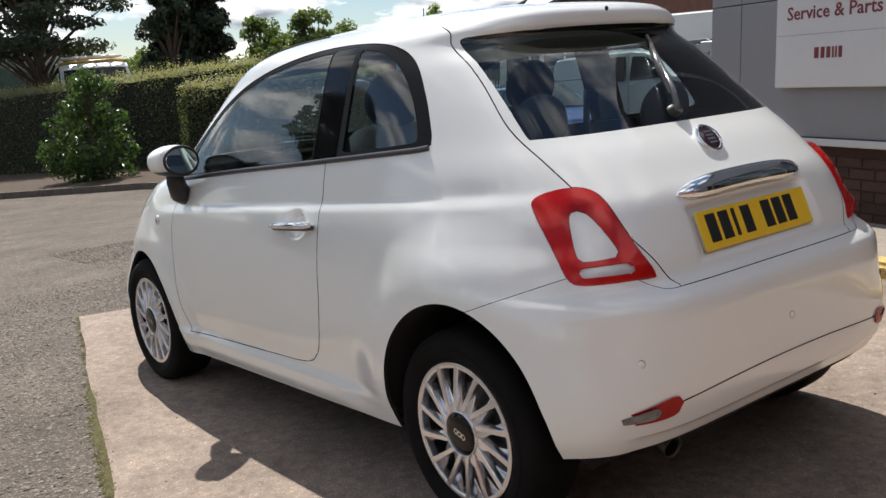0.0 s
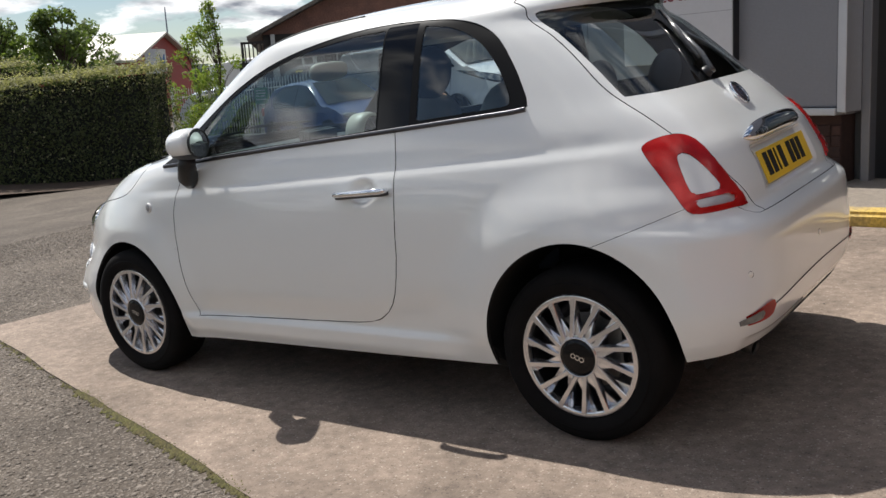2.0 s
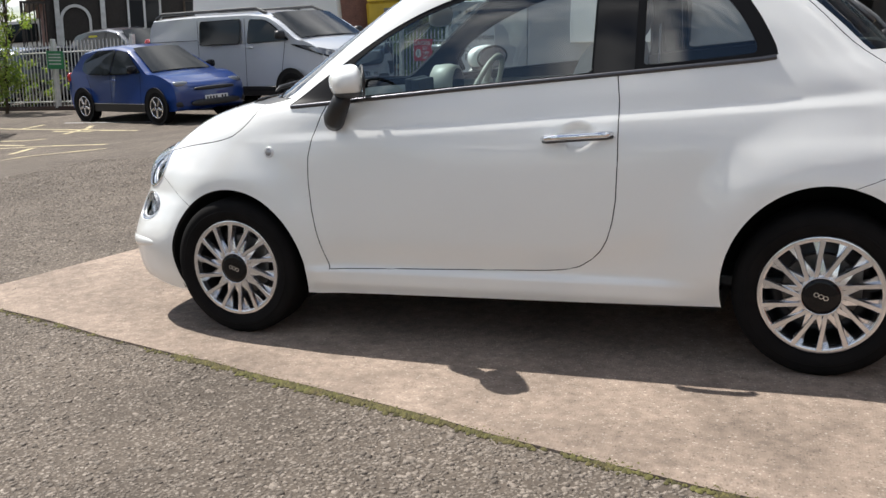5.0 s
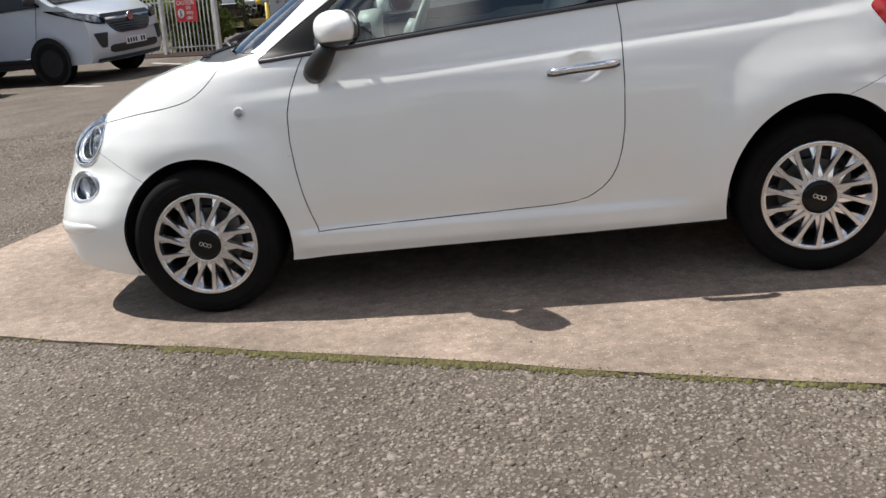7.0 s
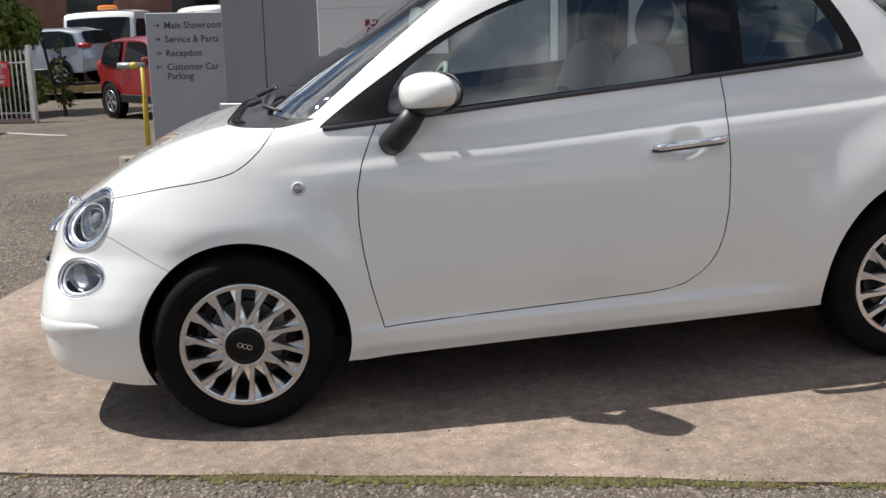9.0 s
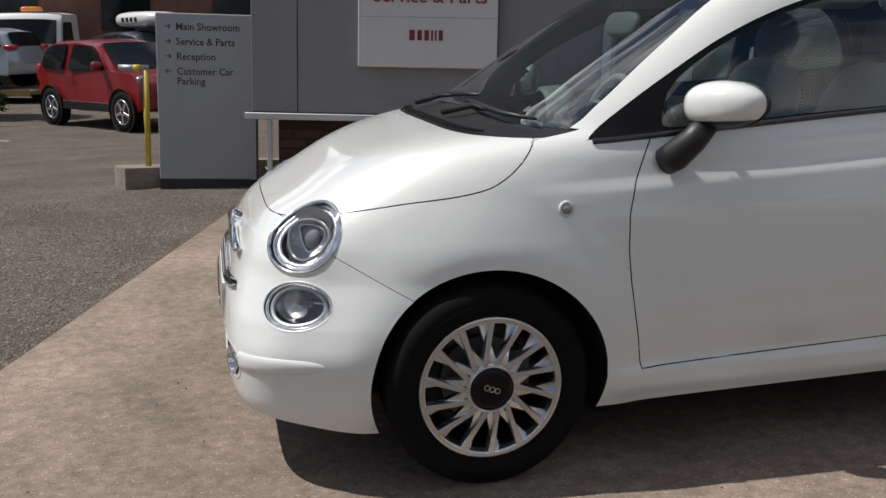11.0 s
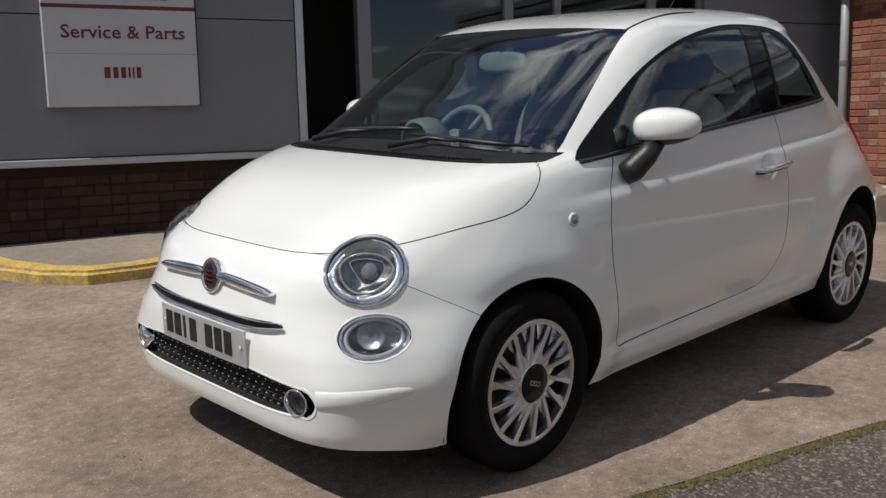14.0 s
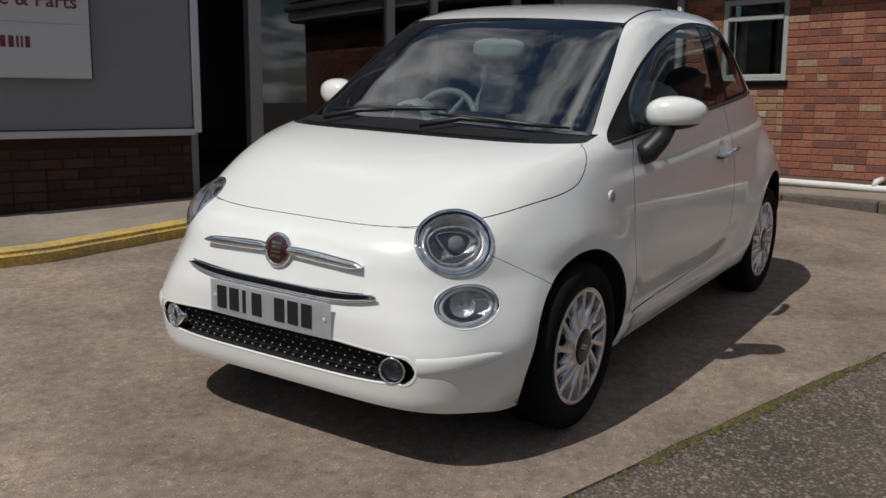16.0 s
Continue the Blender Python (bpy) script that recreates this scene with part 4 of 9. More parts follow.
def build_under():
    # arch liners, floor pan, silencer
    for cx, rx, rz, cz in ((1.145, .345, .350, .285), (-1.165, .362, .388, .285)):
        for side in (1, -1):
            bm = bmesh.new()
            rows = []
            for y in (9, .66, .50, .42):
                row = []
                for a in np.linspace(-.34 if cx > 0 else -.10, math.pi + .34 if cx > 0 else math.pi + .10, 25):
                    x, z = cx + rx * math.cos(a), cz + rz * math.sin(a)
                    out = side_pt(x, max(z, .2), -.008).y if y == 9 else min(y, side_pt(x, max(z, .2), -.03).y)
                    row.append(bm.verts.new((x, out * side, z)))
                rows.append(row)
            for a, b in zip(rows, rows[1:]):
                for k in range(24):
                    bm.faces.new((a[k], a[k + 1], b[k + 1], b[k]))
            bm.faces.new(rows[-1])
            part("arch_liner", bm, M_DARK, CAR, "black wheel arch liner", smooth=True)
    bm = bmesh.new()
    # a pan that fills the plan inside the skin, notched for the wheels
    z = .30
    xa, xb, w = float(X_REAR(z)) + .006, float(X_FRONT(z)) - .006, float(HALF_W(z)) - .006
    cuts = sorted(list(X_MID + (xb - X_MID) * np.sin(np.linspace(0, 1, 60) * math.pi / 2)) + list(X_MID - (X_MID - xa) * np.sin(np.linspace(.02, 1, 60) * math.pi / 2)) + [.805, .815, 1.475, 1.485, -.825, -.835, -1.485, -1.495])
    rows = []
    for x in cuts:
        a, n = (xb - X_MID, float(N_FRONT(z))) if x > X_MID else (X_MID - xa, float(N_REAR(z)))
        half = w * max(0.0, 1 - (abs(x - X_MID) / a) ** n) ** (1 / n)
        if .81 < x < 1.48 or -1.49 < x < -.83:
            half = min(half, .45)
        rim = max(.288, float(SILL(x)) + .022)
        low = min(rim, float(np.interp(x, [-1.6, -1.4, -.9, .9, 1.5, 1.68, 1.74], [.30, .25, .19, .172, .178, .26, .30])))
        rows.append([bm.verts.new((x, half * k, h)) for k, h in ((-1, rim), (-.96, (rim + low) / 2), (-.88, low), (0, low), (.88, low), (.96, (rim + low) / 2), (1, rim))])
    for a, b in zip(rows, rows[1:]):
        for k in range(6):
            bm.faces.new((a[k], a[k + 1], b[k + 1], b[k]))
    box_bm((1.5, .3, .03), (0, 0, .165), .01, bm=bm)
    part("floor_pan", bm, M_DARK, CAR, "dark underbody")
    ex = bmesh.new()
    cyl_bm(.075, .075, .34, Matrix.Translation((-1.40, .25, .27)) @ Matrix.Rotation(radians(90), 4, 'X'), 20, bm=ex)
    part("silencer", ex, M_STEEL, CAR, smooth=True, sharp=40)
    tip = lathe_bm([(.0, -.05), (.024, -.05), (.031, -.09), (.031, .07), (.028, .072), (.026, .06), (.025, -.04)], 24, "x")
    part("exhaust_tip", tip, M_EXHAUST, CAR, "dull dark exhaust pipe", smooth=True, matrix=Matrix.Translation((-1.530, .405, .262)) @ Matrix.Rotation(radians(-12), 4, 'Y') @ Matrix.Rotation(radians(170), 4, 'Z'))


build_under()


def build_side(side):
    door = DOORS[side]
    # waist strip
    xs = np.linspace(.845, -.985, 40)
    zs = np.interp(xs, [-.985, -.95, -.46, .12, .55, .80, .86], [1.078, 1.073, 1.042, 1.006, .975, .956, .953])
    strip([side_pt(x, z, .004, side) for x, z in zip(xs, zs)], .0085, .006, M_CHROMEDARK, CAR, "waist_strip", "dark bright-metal waist strip")
    # roof moulding
    line = []
    for x in np.linspace(.355, -.20, 22):
        want, lo, hi = .512 - .05 * ((.355 - x) / .555) ** 1.5, 1.30, 1.475
        for _ in range(24):
            z = (lo + hi) / 2
            lo, hi = (z, hi) if side_pt(x, z).y > want else (lo, z)
        line.append(Vector((x, side * want, z + .010 * float(smooth01((z - 1.36) / .13)) + .001)))
    part("roof_moulding", tube_bm(line, .0035, 6), M_BLACK, CAR, "thin black roof moulding", smooth=True)
    # handle
    hp = [(-.210, .828), (-.228, .831), (-.28, .835), (-.34, .838), (-.40, .841), (-.438, .842), (-.456, .842)]
    outs = [.006, .022, .028, .030, .028, .022, .006]
    ya, yb = side_pt(-.19, .83, 0).y, side_pt(-.475, .842, 0).y

    def grip(x, z, o):
        return Vector((x, side * (ya + (yb - ya) * (-.19 - x) / .285 + o), z))
    bm = tube_bm([grip(x, z, o + .010) for (x, z), o in zip(hp, outs)], [.012, .0165, .0165, .0160, .0165, .0165, .012], 12, squash=.75)
    pull = part("door_handle", bm, M_CHROME, door, "chrome pull handle", smooth=True)
    # dark tube added below the grip for the dark reflection in its chrome
    bm = tube_bm([grip(x, z - .011, o + .003) for (x, z), o in zip(hp, outs)], [.009, .0125, .0125, .0120, .0125, .0125, .009], 10, squash=.75)
    part("handle_dark_reflection", bm, M_CHROMEDARK, pull, "dark strip for the chrome's dark reflection", smooth=True)
    # repeater
    p = side_pt(.937, .780, .002, side)
    nrm = Vector((.12, side * 1.0, .12)).normalized()
    rep = lathe_bm([(.0, .007), (.010, .006), (.0175, .003), (.0175, -.004)], 24, "z")
    rm = part("side_repeater", rep, M_LENSGREY, CAR, "small round clear indicator", smooth=True, matrix=Matrix.Translation(p) @ nrm.to_track_quat("Z", "Y").to_matrix().to_4x4())
    part("repeater_rim", lathe_bm([(.0150, .004), (.0185, .0055), (.0215, .003), (.0225, -.004)], 24, "z"), M_LENSWHITE, rm, "pale rim", smooth=True)
    # mirror
    foot = tube_bm([Vector((.640, side * .735, .895)), Vector((.625, side * .762, .912)), Vector((.585, side * .79, .960)), Vector((.555, side * .805, 1.005))],
                   [.040, .043, .038, .033], 14, squash=1.0)
    arm = part("door_mirror", foot, M_BLACK, door, "white-capped door mirror on a black arm", smooth=True)
    cap = bmesh.new()
    bmesh.ops.create_uvsphere(cap, u_segments=32, v_segments=20, radius=1)
    for v in cap.verts:
        x, y, z = v.co
        x, z = (math.copysign(abs(c) ** .80, c) for c in (x, z))
        x = x if x > 0 else x * .50
        k = 1 - .10 * y
        v.co = (x * .088, y * .121, z * .067 * k)
    yaw = Matrix.Translation((.512, side * .818, 1.054)) @ Matrix.Scale(.95, 4) @ Matrix.Rotation(radians(29 * side), 4, 'Z') @ Matrix.Rotation(radians(3 * side), 4, 'X')
    if side < 0:
        bmesh.ops.scale(cap, vec=(1, -1, 1), verts=cap.verts)
        bmesh.ops.reverse_faces(cap, faces=cap.faces)
    tray = cap.copy()
    for bm, up in ((cap, -1), (tray, 1)):
        bmesh.ops.bisect_plane(bm, geom=bm.verts[:] + bm.edges[:] + bm.faces[:], plane_co=(0, 0, -.043), plane_no=(0, 0, up), clear_outer=True)
    bmesh.ops.scale(tray, vec=(1.02, 1.02, 1.0), verts=tray.verts)
    part("mirror_cap", cap, M_PAINT, arm, "white painted mirror cap", smooth=True, matrix=yaw)
    part("mirror_housing", tray, M_BLACK, arm, smooth=True, matrix=yaw)
    glass = lathe_bm([(.0, 0), (.95, 0), (1.0, .004)], 36, "x")
    bmesh.ops.scale(glass, vec=(1, .106, .056), verts=glass.verts)
    part("mirror_glass", glass, M_MIRROR, arm, "mirror glass", matrix=yaw @ Matrix.Translation((-.045, 0, -.002)))
    edge = [yaw @ Vector((-.0425, .110 * math.cos(a), .0595 * math.sin(a) - .002)) for a in np.linspace(0, 2 * math.pi, 41)[:-1]]
    part("mirror_edge", rim_ring(edge, [Vector((-1, 0, 0))] * 40, .006), M_BLACK, arm, smooth=True)
    # door card and its pale sill inside
    bm = bmesh.new()
    rows = []
    for z in (.40, .70, .92, .955):
        rows.append([bm.verts.new((x, side * (float(HALF_W(z)) - (.055 if z < .95 else .09)), z + (.02 if x < 0 else 0))) for x in np.linspace(.62, -.44, 12)])
    for a, b in zip(rows, rows[1:]):
        for k in range(11):
            bm.faces.new((a[k], a[k + 1], b[k + 1], b[k]))
    part("door_card", bm, M_SEATL, door, "pale door lining", smooth=True)
    # black sail-panel and pillar inside
    bm = tube_bm([side_pt(.60, 1.0, -.02, side), side_pt(.615, 1.06, -.02, side), side_pt(.58, 1.10, -.02, side)], .012, 8)
    part("quarter_bar", bm, M_GLOSSBLACK, door)
    # bumper inlays front
    pts = [front_pt(side * y, .356 + .016 * t, -.0015) for y, t in zip(np.linspace(.549, .722, 14), np.linspace(0, 1, 14))]
    strip(pts, [.027, .0265, .026, .0255, .025, .0245, .024, .023, .022, .021, .0195, .0175, .014, .005], .0075, M_PAINT, CAR, "bumper_inlay", "white bumper insert")
    # rear reflectors
    def leaf(y0, y1, high, out, deep):
        bm = bmesh.new()
        top, bot = [], []
        for y in np.linspace(y0, y1, 16):
            k = (y - .480) / .205
            e = math.sqrt(max(0.0, 1 - abs(2 * (y - y0) / (y1 - y0) - 1) ** 6))
            hz = (high * (1 - .80 * k ** 1.6)) * e + .0012
            mid = .414 - .024 * k
            d = rear_pt(side * (y + .004), mid) - rear_pt(side * (y - .004), mid)
            off = Vector((-abs(d.y), side * abs(d.x), 0)).normalized() * out
            top.append(bm.verts.new(rear_pt(side * y, mid + hz) + off))
            bot.append(bm.verts.new(rear_pt(side * y, mid - hz) + off))
        for k in range(15):
            bm.faces.new((top[k], top[k + 1], bot[k + 1], bot[k]))
        bmesh.ops.solidify(bm, geom=bm.faces, thickness=deep)
        bmesh.ops.recalc_face_normals(bm, faces=bm.faces)
        return bm
    lens = part("rear_reflector", leaf(.480, .688, .027, .005, .008), M_REDLENS, CAR, "red and clear bumper reflector")
    part("clear_inset", leaf(.552, .650, .017, .008, .006), M_LENSGREY, lens, "clear grey lens")
    # parking sensors
    for y in (.588, .0) if side > 0 else (.588,):
        p = rear_pt(side * y, .533, .001)
        nrm = Vector((-1, side * (.75 if y > .4 else .12), 0)).normalized()
        part("sensor_ring", lathe_bm([(.0100, .0006), (.0106, .0008), (.0110, -.002)], 20, "z"), M_BLACK, CAR, smooth=True, matrix=Matrix.Translation(p) @ nrm.to_track_quat("Z", "Y").to_matrix().to_4x4())
        part("parking_sensor", lathe_bm([(.0, .0015), (.0085, .0015), (.0095, .0005), (.0100, -.004)], 20, "z"), M_PAINTGREY, CAR, smooth=True, matrix=Matrix.Translation(p) @ nrm.to_track_quat("Z", "Y").to_matrix().to_4x4())
    # fog lamp in the lower intake
    c = front_pt(side * .474, .336, -.007)
    nrm = Vector((1, side * .30, 0)).normalized()
    rot = nrm.to_track_quat("Z", "Y").to_matrix().to_4x4()
    fog = part("fog_lamp", lathe_bm([(.033, -.03), (.036, .005), (.039, .008), (.042, .004), (.043, -.03)], 36, "z"), M_CHROME, CAR, "round fog lamp with chrome ring", smooth=True, matrix=Matrix.Translation(c) @ rot)
    part("fog_lens", lathe_bm([(.0, .006), (.02, .004), (.037, -.004)], 32, "z"), M_CLEAR, fog, smooth=True)
    part("fog_reflector", lathe_bm([(.0, -.020), (.012, -.020), (.016, -.028), (.037, -.012)], 32, "z"), M_CHROMEDARK, fog, smooth=True)
    # moustache bars and the line below
    pts = [front_pt(side * y, .637 - .012 * ((y - .04) / .28) ** 1.5, .015) for y in np.linspace(.045, .330, 18)]
    strip(pts, [.011, .0150, .0165, .0170, .0172, .0174, .0175, .0175, .0174, .0172, .0168, .0164, .0160, .0155, .0148, .0138, .0115, .005], .014, M_CHROME, CAR, "grille_bar", "chrome bar beside the badge")


M_MIRROR = mat("mirror_silver", (.80, .82, .83), .02, 1.0)
M_PAINTGREY = mat("sensor_paint", (.84, .83, .78), .3, coat=.8, var=.03)
for s_ in (1, -1):
    build_side(s_)


def build_front():
    # badge
    c = front_pt(0, .632, .010)
    rot = Vector((1, 0, .18)).normalized().to_track_quat("Z", "Y").to_matrix().to_4x4()
    ring = part("front_badge", lathe_bm([(.040, -.02), (.047, .0), (.048, .008), (.043, .012), (.038, .008)], 40, "z"), M_CHROME, CAR, "round dark red badge with chrome rim", smooth=True, matrix=Matrix.Translation(c) @ rot @ Matrix.Scale(1.17, 4))
    part("badge_face", lathe_bm([(.0, .011), (.025, .010), (.040, .006)], 40, "z"), M_BADGE, ring, smooth=True)
    bars = bmesh.new()
    for i in range(4):
        box_bm((.034, .0065, .0016), (-.001, (i - 1.5) * .0125, .0115), bm=bars)
    part("badge_marks", bars, M_CHROME, ring)
    # the lower bright line
    pts = [front_pt(y, .524 + .014 * (abs(y) / .39) ** 2, .004) for y in np.linspace(-.392, .392, 41)]
    strip(pts, [.003, .009] + [.0145] * 37 + [.008, .003], .009, M_GLOSSBLACK, CAR, "lower_trim", "gloss black front trim line")
    pts = [front_pt(y, .515 + .020 * (abs(y) / .39) ** 4, .011) for y in np.linspace(-.402, .402, 41)]
    strip(pts, [.002, .004] + [.0050] * 37 + [.004, .002], .005, M_CHROME, CAR, "lower_trim_bead", "thin chrome bead")
    pts = [front_pt(y, .538 + .012 * (abs(y) / .39) ** 4, .009) for y in np.linspace(-.385, .385, 41)]
    strip(pts, [.001, .002] + [.0028] * 37 + [.002, .001], .005, M_CHROME, CAR, "upper_trim_bead", "thin chrome bead")
    # plate
    bm = bmesh.new()
    cols = []
    for y in np.linspace(-.26, .26, 15):
        x = 1.866 - .004 * (y / .26) ** 2
        cols.append([bm.verts.new((x, y, .395)), bm.verts.new((x, y, .508))])
    for a, b in zip(cols, cols[1:]):
        bm.faces.new((a[0], b[0], b[1], a[1]))
    bmesh.ops.solidify(bm, geom=bm.faces, thickness=-.004)
    bmesh.ops.recalc_face_normals(bm, faces=bm.faces)
    plate = part("front_number_plate", bm, M_PLATEW, CAR, "white number plate with black bars")
    for y in (-.205, -.148, -.102, -.046, .052, .108, .164):
        w = .014 if y == -.102 else .042
        b = box_bm((.002, w, .075), (1.8672 - .004 * (y / .26) ** 2, y, .4545))
        part("character_bar", b, M_INK, plate)
    for y in (-.235, .235):
        part("plate_screw", lathe_bm([(0, .003), (.006, .002), (.007, 0)], 12, "x"), M_PLATEW, plate, matrix=Matrix.Translation((1.8645, y, .455)))
    # plinth behind the plate
    bm = box_bm((.035, .47, .095), (1.840, 0, .455), .01)
    part("plate_holder", bm, M_PAINT, CAR)
    # intake: dark mesh with bright studs
    bm = bmesh.new()
    rows = []
    for z in np.linspace(.275, .41, 8):
        rows.append([bm.verts.new(front_pt(y, z, -.040)) for y in np.linspace(-.56, .56, 33)])
    for a, b in zip(rows, rows[1:]):
        for k in range(32):
            bm.faces.new((a[k], a[k + 1], b[k + 1], b[k]))
    grille = part("lower_grille", bm, M_DARK, CAR, "black lower grille with bright studs", smooth=True)
    studs = bmesh.new()
    for r in range(5):
        for k in range(28):
            y = -.504 + k * .036 + (.018 if r % 2 else 0)
            z = .300 + r * .0215
            if abs(y) > .425:
                continue
            p = front_pt(y, z, -.032)
            box_bm((.010, .0080, .0045), p, .0015, 1, bm=studs)
    part("grille_studs", studs, M_ALLOY, grille)
    ribs = bmesh.new()
    for r in range(7):
        z = .288 + r * .0185
        tube_bm([front_pt(y, z, -.036) for y in np.linspace(-.55, .55, 25)], .0016, 5, bm=ribs)
    part("grille_ribs", ribs, M_DARK, grille)
    # lip round the intake
    ends = [(.500 + .047 * math.sin(a), .338 + .047 * math.cos(a)) for a in np.linspace(.25, math.pi - .25, 9)]
    loop = [(y, .402 - .020 * (abs(y) / .5) ** 2) for y in np.linspace(-.495, .495, 30)] + ends + [(y, .284 + .012 * (y / .5) ** 4) for y in np.linspace(.495, -.495, 30)] + [(-y, z) for y, z in ends[::-1]]
    part("intake_lip", rim_ring([front_pt(y, z, -.003) for y, z in loop], [Vector((1, 0, 0))] * len(loop), .005), M_PAINT, CAR, smooth=True)


def build_rear():
    # chrome plate lamp bar
    def rp(y, z, o=0.0):
        return rear_pt(y, z, o)
    n = 25
    bm = bmesh.new()
    rows = []
    for k, y in enumerate(np.linspace(-.295, .295, n)):
        e = max(0.0, 1 - (abs(y) / .295) ** 6)
        base = rp(y, .905, 0)
        prof = [(.0, .030 * e + .004), (.014 * e, .030 * e + .003), (.030 * e, .012 * e), (.036 * e, -.008 * e), (.026 * e, -.026 * e - .002), (.0, -.028 * e - .003)]
        rows.append([bm.verts.new((base.x - o - .002, y, .905 + h + .012 * (1 - (y / .3) ** 2))) for o, h in prof])
    for a, b in zip(rows, rows[1:]):
        for k in range(5):
            bm.faces.new((a[k], a[k + 1], b[k + 1], b[k]))
    bmesh.ops.recalc_face_normals(bm, faces=bm.faces)
    part("plate_lamp_bar", bm, M_CHROME, TAILGATE, "chrome bar over the rear plate", smooth=True)
    # plate
    m = Matrix.Translation((-1.600, 0, .802)) @ Matrix.Rotation(radians(20), 4, 'Y')
    plate = part("rear_number_plate", box_bm((.005, .52, .111), (0, 0, 0), .002, 1), M_PLATEY, TAILGATE, "yellow number plate with black bars", matrix=m)
    for y in (.205, .148, .102, .046, -.052, -.108, -.164):
        w = .014 if y == .102 else .042
        part("character_bar", box_bm((.002, w, .078), (-.0032, y, .004)), M_INK, plate)
    part("plate_backing", box_bm((.03, .50, .10), (.018, 0, 0), .008), M_PAINT, TAILGATE, matrix=m)
    # badge
    c = rp(0, 1.026, .006)
    rot = Vector((-1, 0, .75)).normalized().to_track_quat("Z", "Y").to_matrix().to_4x4()
    ring = part("rear_badge", lathe_bm([(.036, -.02), (.046, .0), (.048, .007), (.043, .011), (.038, .007)], 40, "z"), M_CHROME, TAILGATE, "round dark red badge with chrome rim", smooth=True, matrix=Matrix.Translation(c) @ rot)
    part("badge_face", lathe_bm([(.0, .010), (.025, .009), (.040, .005)], 40, "z"), M_BADGE, ring, smooth=True)
    bars = bmesh.new()
    for i in range(4):
        box_bm((.0065, .034, .0016), ((i - 1.5) * .0125, 0, .0105), bm=bars)
    part("badge_marks", bars, M_CHROME, ring, matrix=Matrix.Rotation(radians(90), 4, 'Z'))
    # bumper shut line
    pts = [rp(y, .400 + .028 * (1 - (y / .62) ** 2) + .004, .0015) for y in np.linspace(-.50, .50, 41)]
    strip(pts, .0012, .0016, M_DARK, CAR, "bumper_seam", "dark bumper seam")
    # black sheet added under the bumper for the shadow there
    bm = bmesh.new()
    rows = [[bm.verts.new(rp(y, max(z, .27), o) + Vector((0, 0, min(0, z - .27)))) for y in np.linspace(-.56, .56, 25)] for z, o in ((.345, -.060), (.31, -.070), (.275, -.11), (.255, -.20))]
    for a, b in zip(rows, rows[1:]):
        for k in range(24):
            bm.faces.new((a[k], a[k + 1], b[k + 1], b[k]))
    bmesh.ops.recalc_face_normals(bm, faces=bm.faces)
    part("under_bumper_shade", bm, M_BLACK, CAR, "black sheet for the shadow under the bumper", smooth=True)
    # rear wiper
    piv = rp(.03, 1.11, .022)
    end = rp(-.15, 1.345, .034)
    arm = part("rear_wiper", tube_bm([piv, piv.lerp(end, .25) + Vector((-.012, 0, .008)), piv.lerp(end, .9)], [.014, .010, .008], 8), M_WIPER, TAILGATE, "shiny black rear wiper", smooth=True)
    part("wiper_blade", tube_bm([piv.lerp(end, .22), piv.lerp(end, .6), end], [.009, .014, .008], 8), M_WIPER, arm, smooth=True)
    part("wiper_boss", lathe_bm([(0, .02), (.018, .016), (.022, .0)], 20, "z"), M_BLACK, arm, smooth=True, matrix=Matrix.Translation(piv - Vector((-.02, 0, .0))) @ Vector((-1, 0, .7)).normalized().to_track_quat("Z", "Y").to_matrix().to_4x4())
    # washer jet and aerial on the roof
    part("washer_jet", lathe_bm([(0, .004), (.006, .003), (.008, 0)], 12, "x"), M_BLACK, CAR, matrix=Matrix.Translation((-1.092, 0, 1.440)) @ Matrix.Rotation(math.pi, 4, 'Z'))
    fin = bmesh.new()
    tube_bm([(-.66, 0, 1.480), (-.70, 0, 1.496), (-.74, 0, 1.512), (-.79, 0, 1.57), (-.85, 0, 1.64)], [.018, .013, .004, .0025, .002], 8, bm=fin, squash=.7)
    part("aerial", fin, M_BLACK, CAR, "black stub roof aerial", smooth=True)


def build_screen():
    # wipers on the scuttle
    def on_screen(y, z, o=.012):
        return front_pt(y, z, o) + Vector((0, 0, o * .8))
    for y0, y1, z1 in ((.05, .60, .984), (-.42, .10, 1.004)):
        p0 = on_screen(y0, .978, .018)
        pts = [on_screen(y0 + (y1 - y0) * k, .985 + (z1 - .985) * k + .022 * (1 - (((y0 + (y1 - y0) * k)) / .65) ** 2), .020) for k in (0, .25, .5, .75, 1)]
        arm = part("wiper", tube_bm([p0] + pts[1:3], [.012, .009, .006], 8), M_BLACK, CAR, "black windscreen wiper", smooth=True)
        bl = [p + Vector((-.004, 0, .006)) for p in pts]
        part("wiper_blade", tube_bm(bl, [.004, .009, .010, .009, .004], 8), M_BLACK, arm, smooth=True)
    # vent slats on the scuttle
    bm = bmesh.new()
    for y in np.linspace(-.5, .5, 60):
        p = front_pt(y, .966, .004)
        box_bm((.03, .006, .005), p + Vector((-.01, 0, .006)), bm=bm)
    part("scuttle_slats", bm, M_BLACK, CAR, "black air intake slats")


build_front()
build_rear()
build_screen()


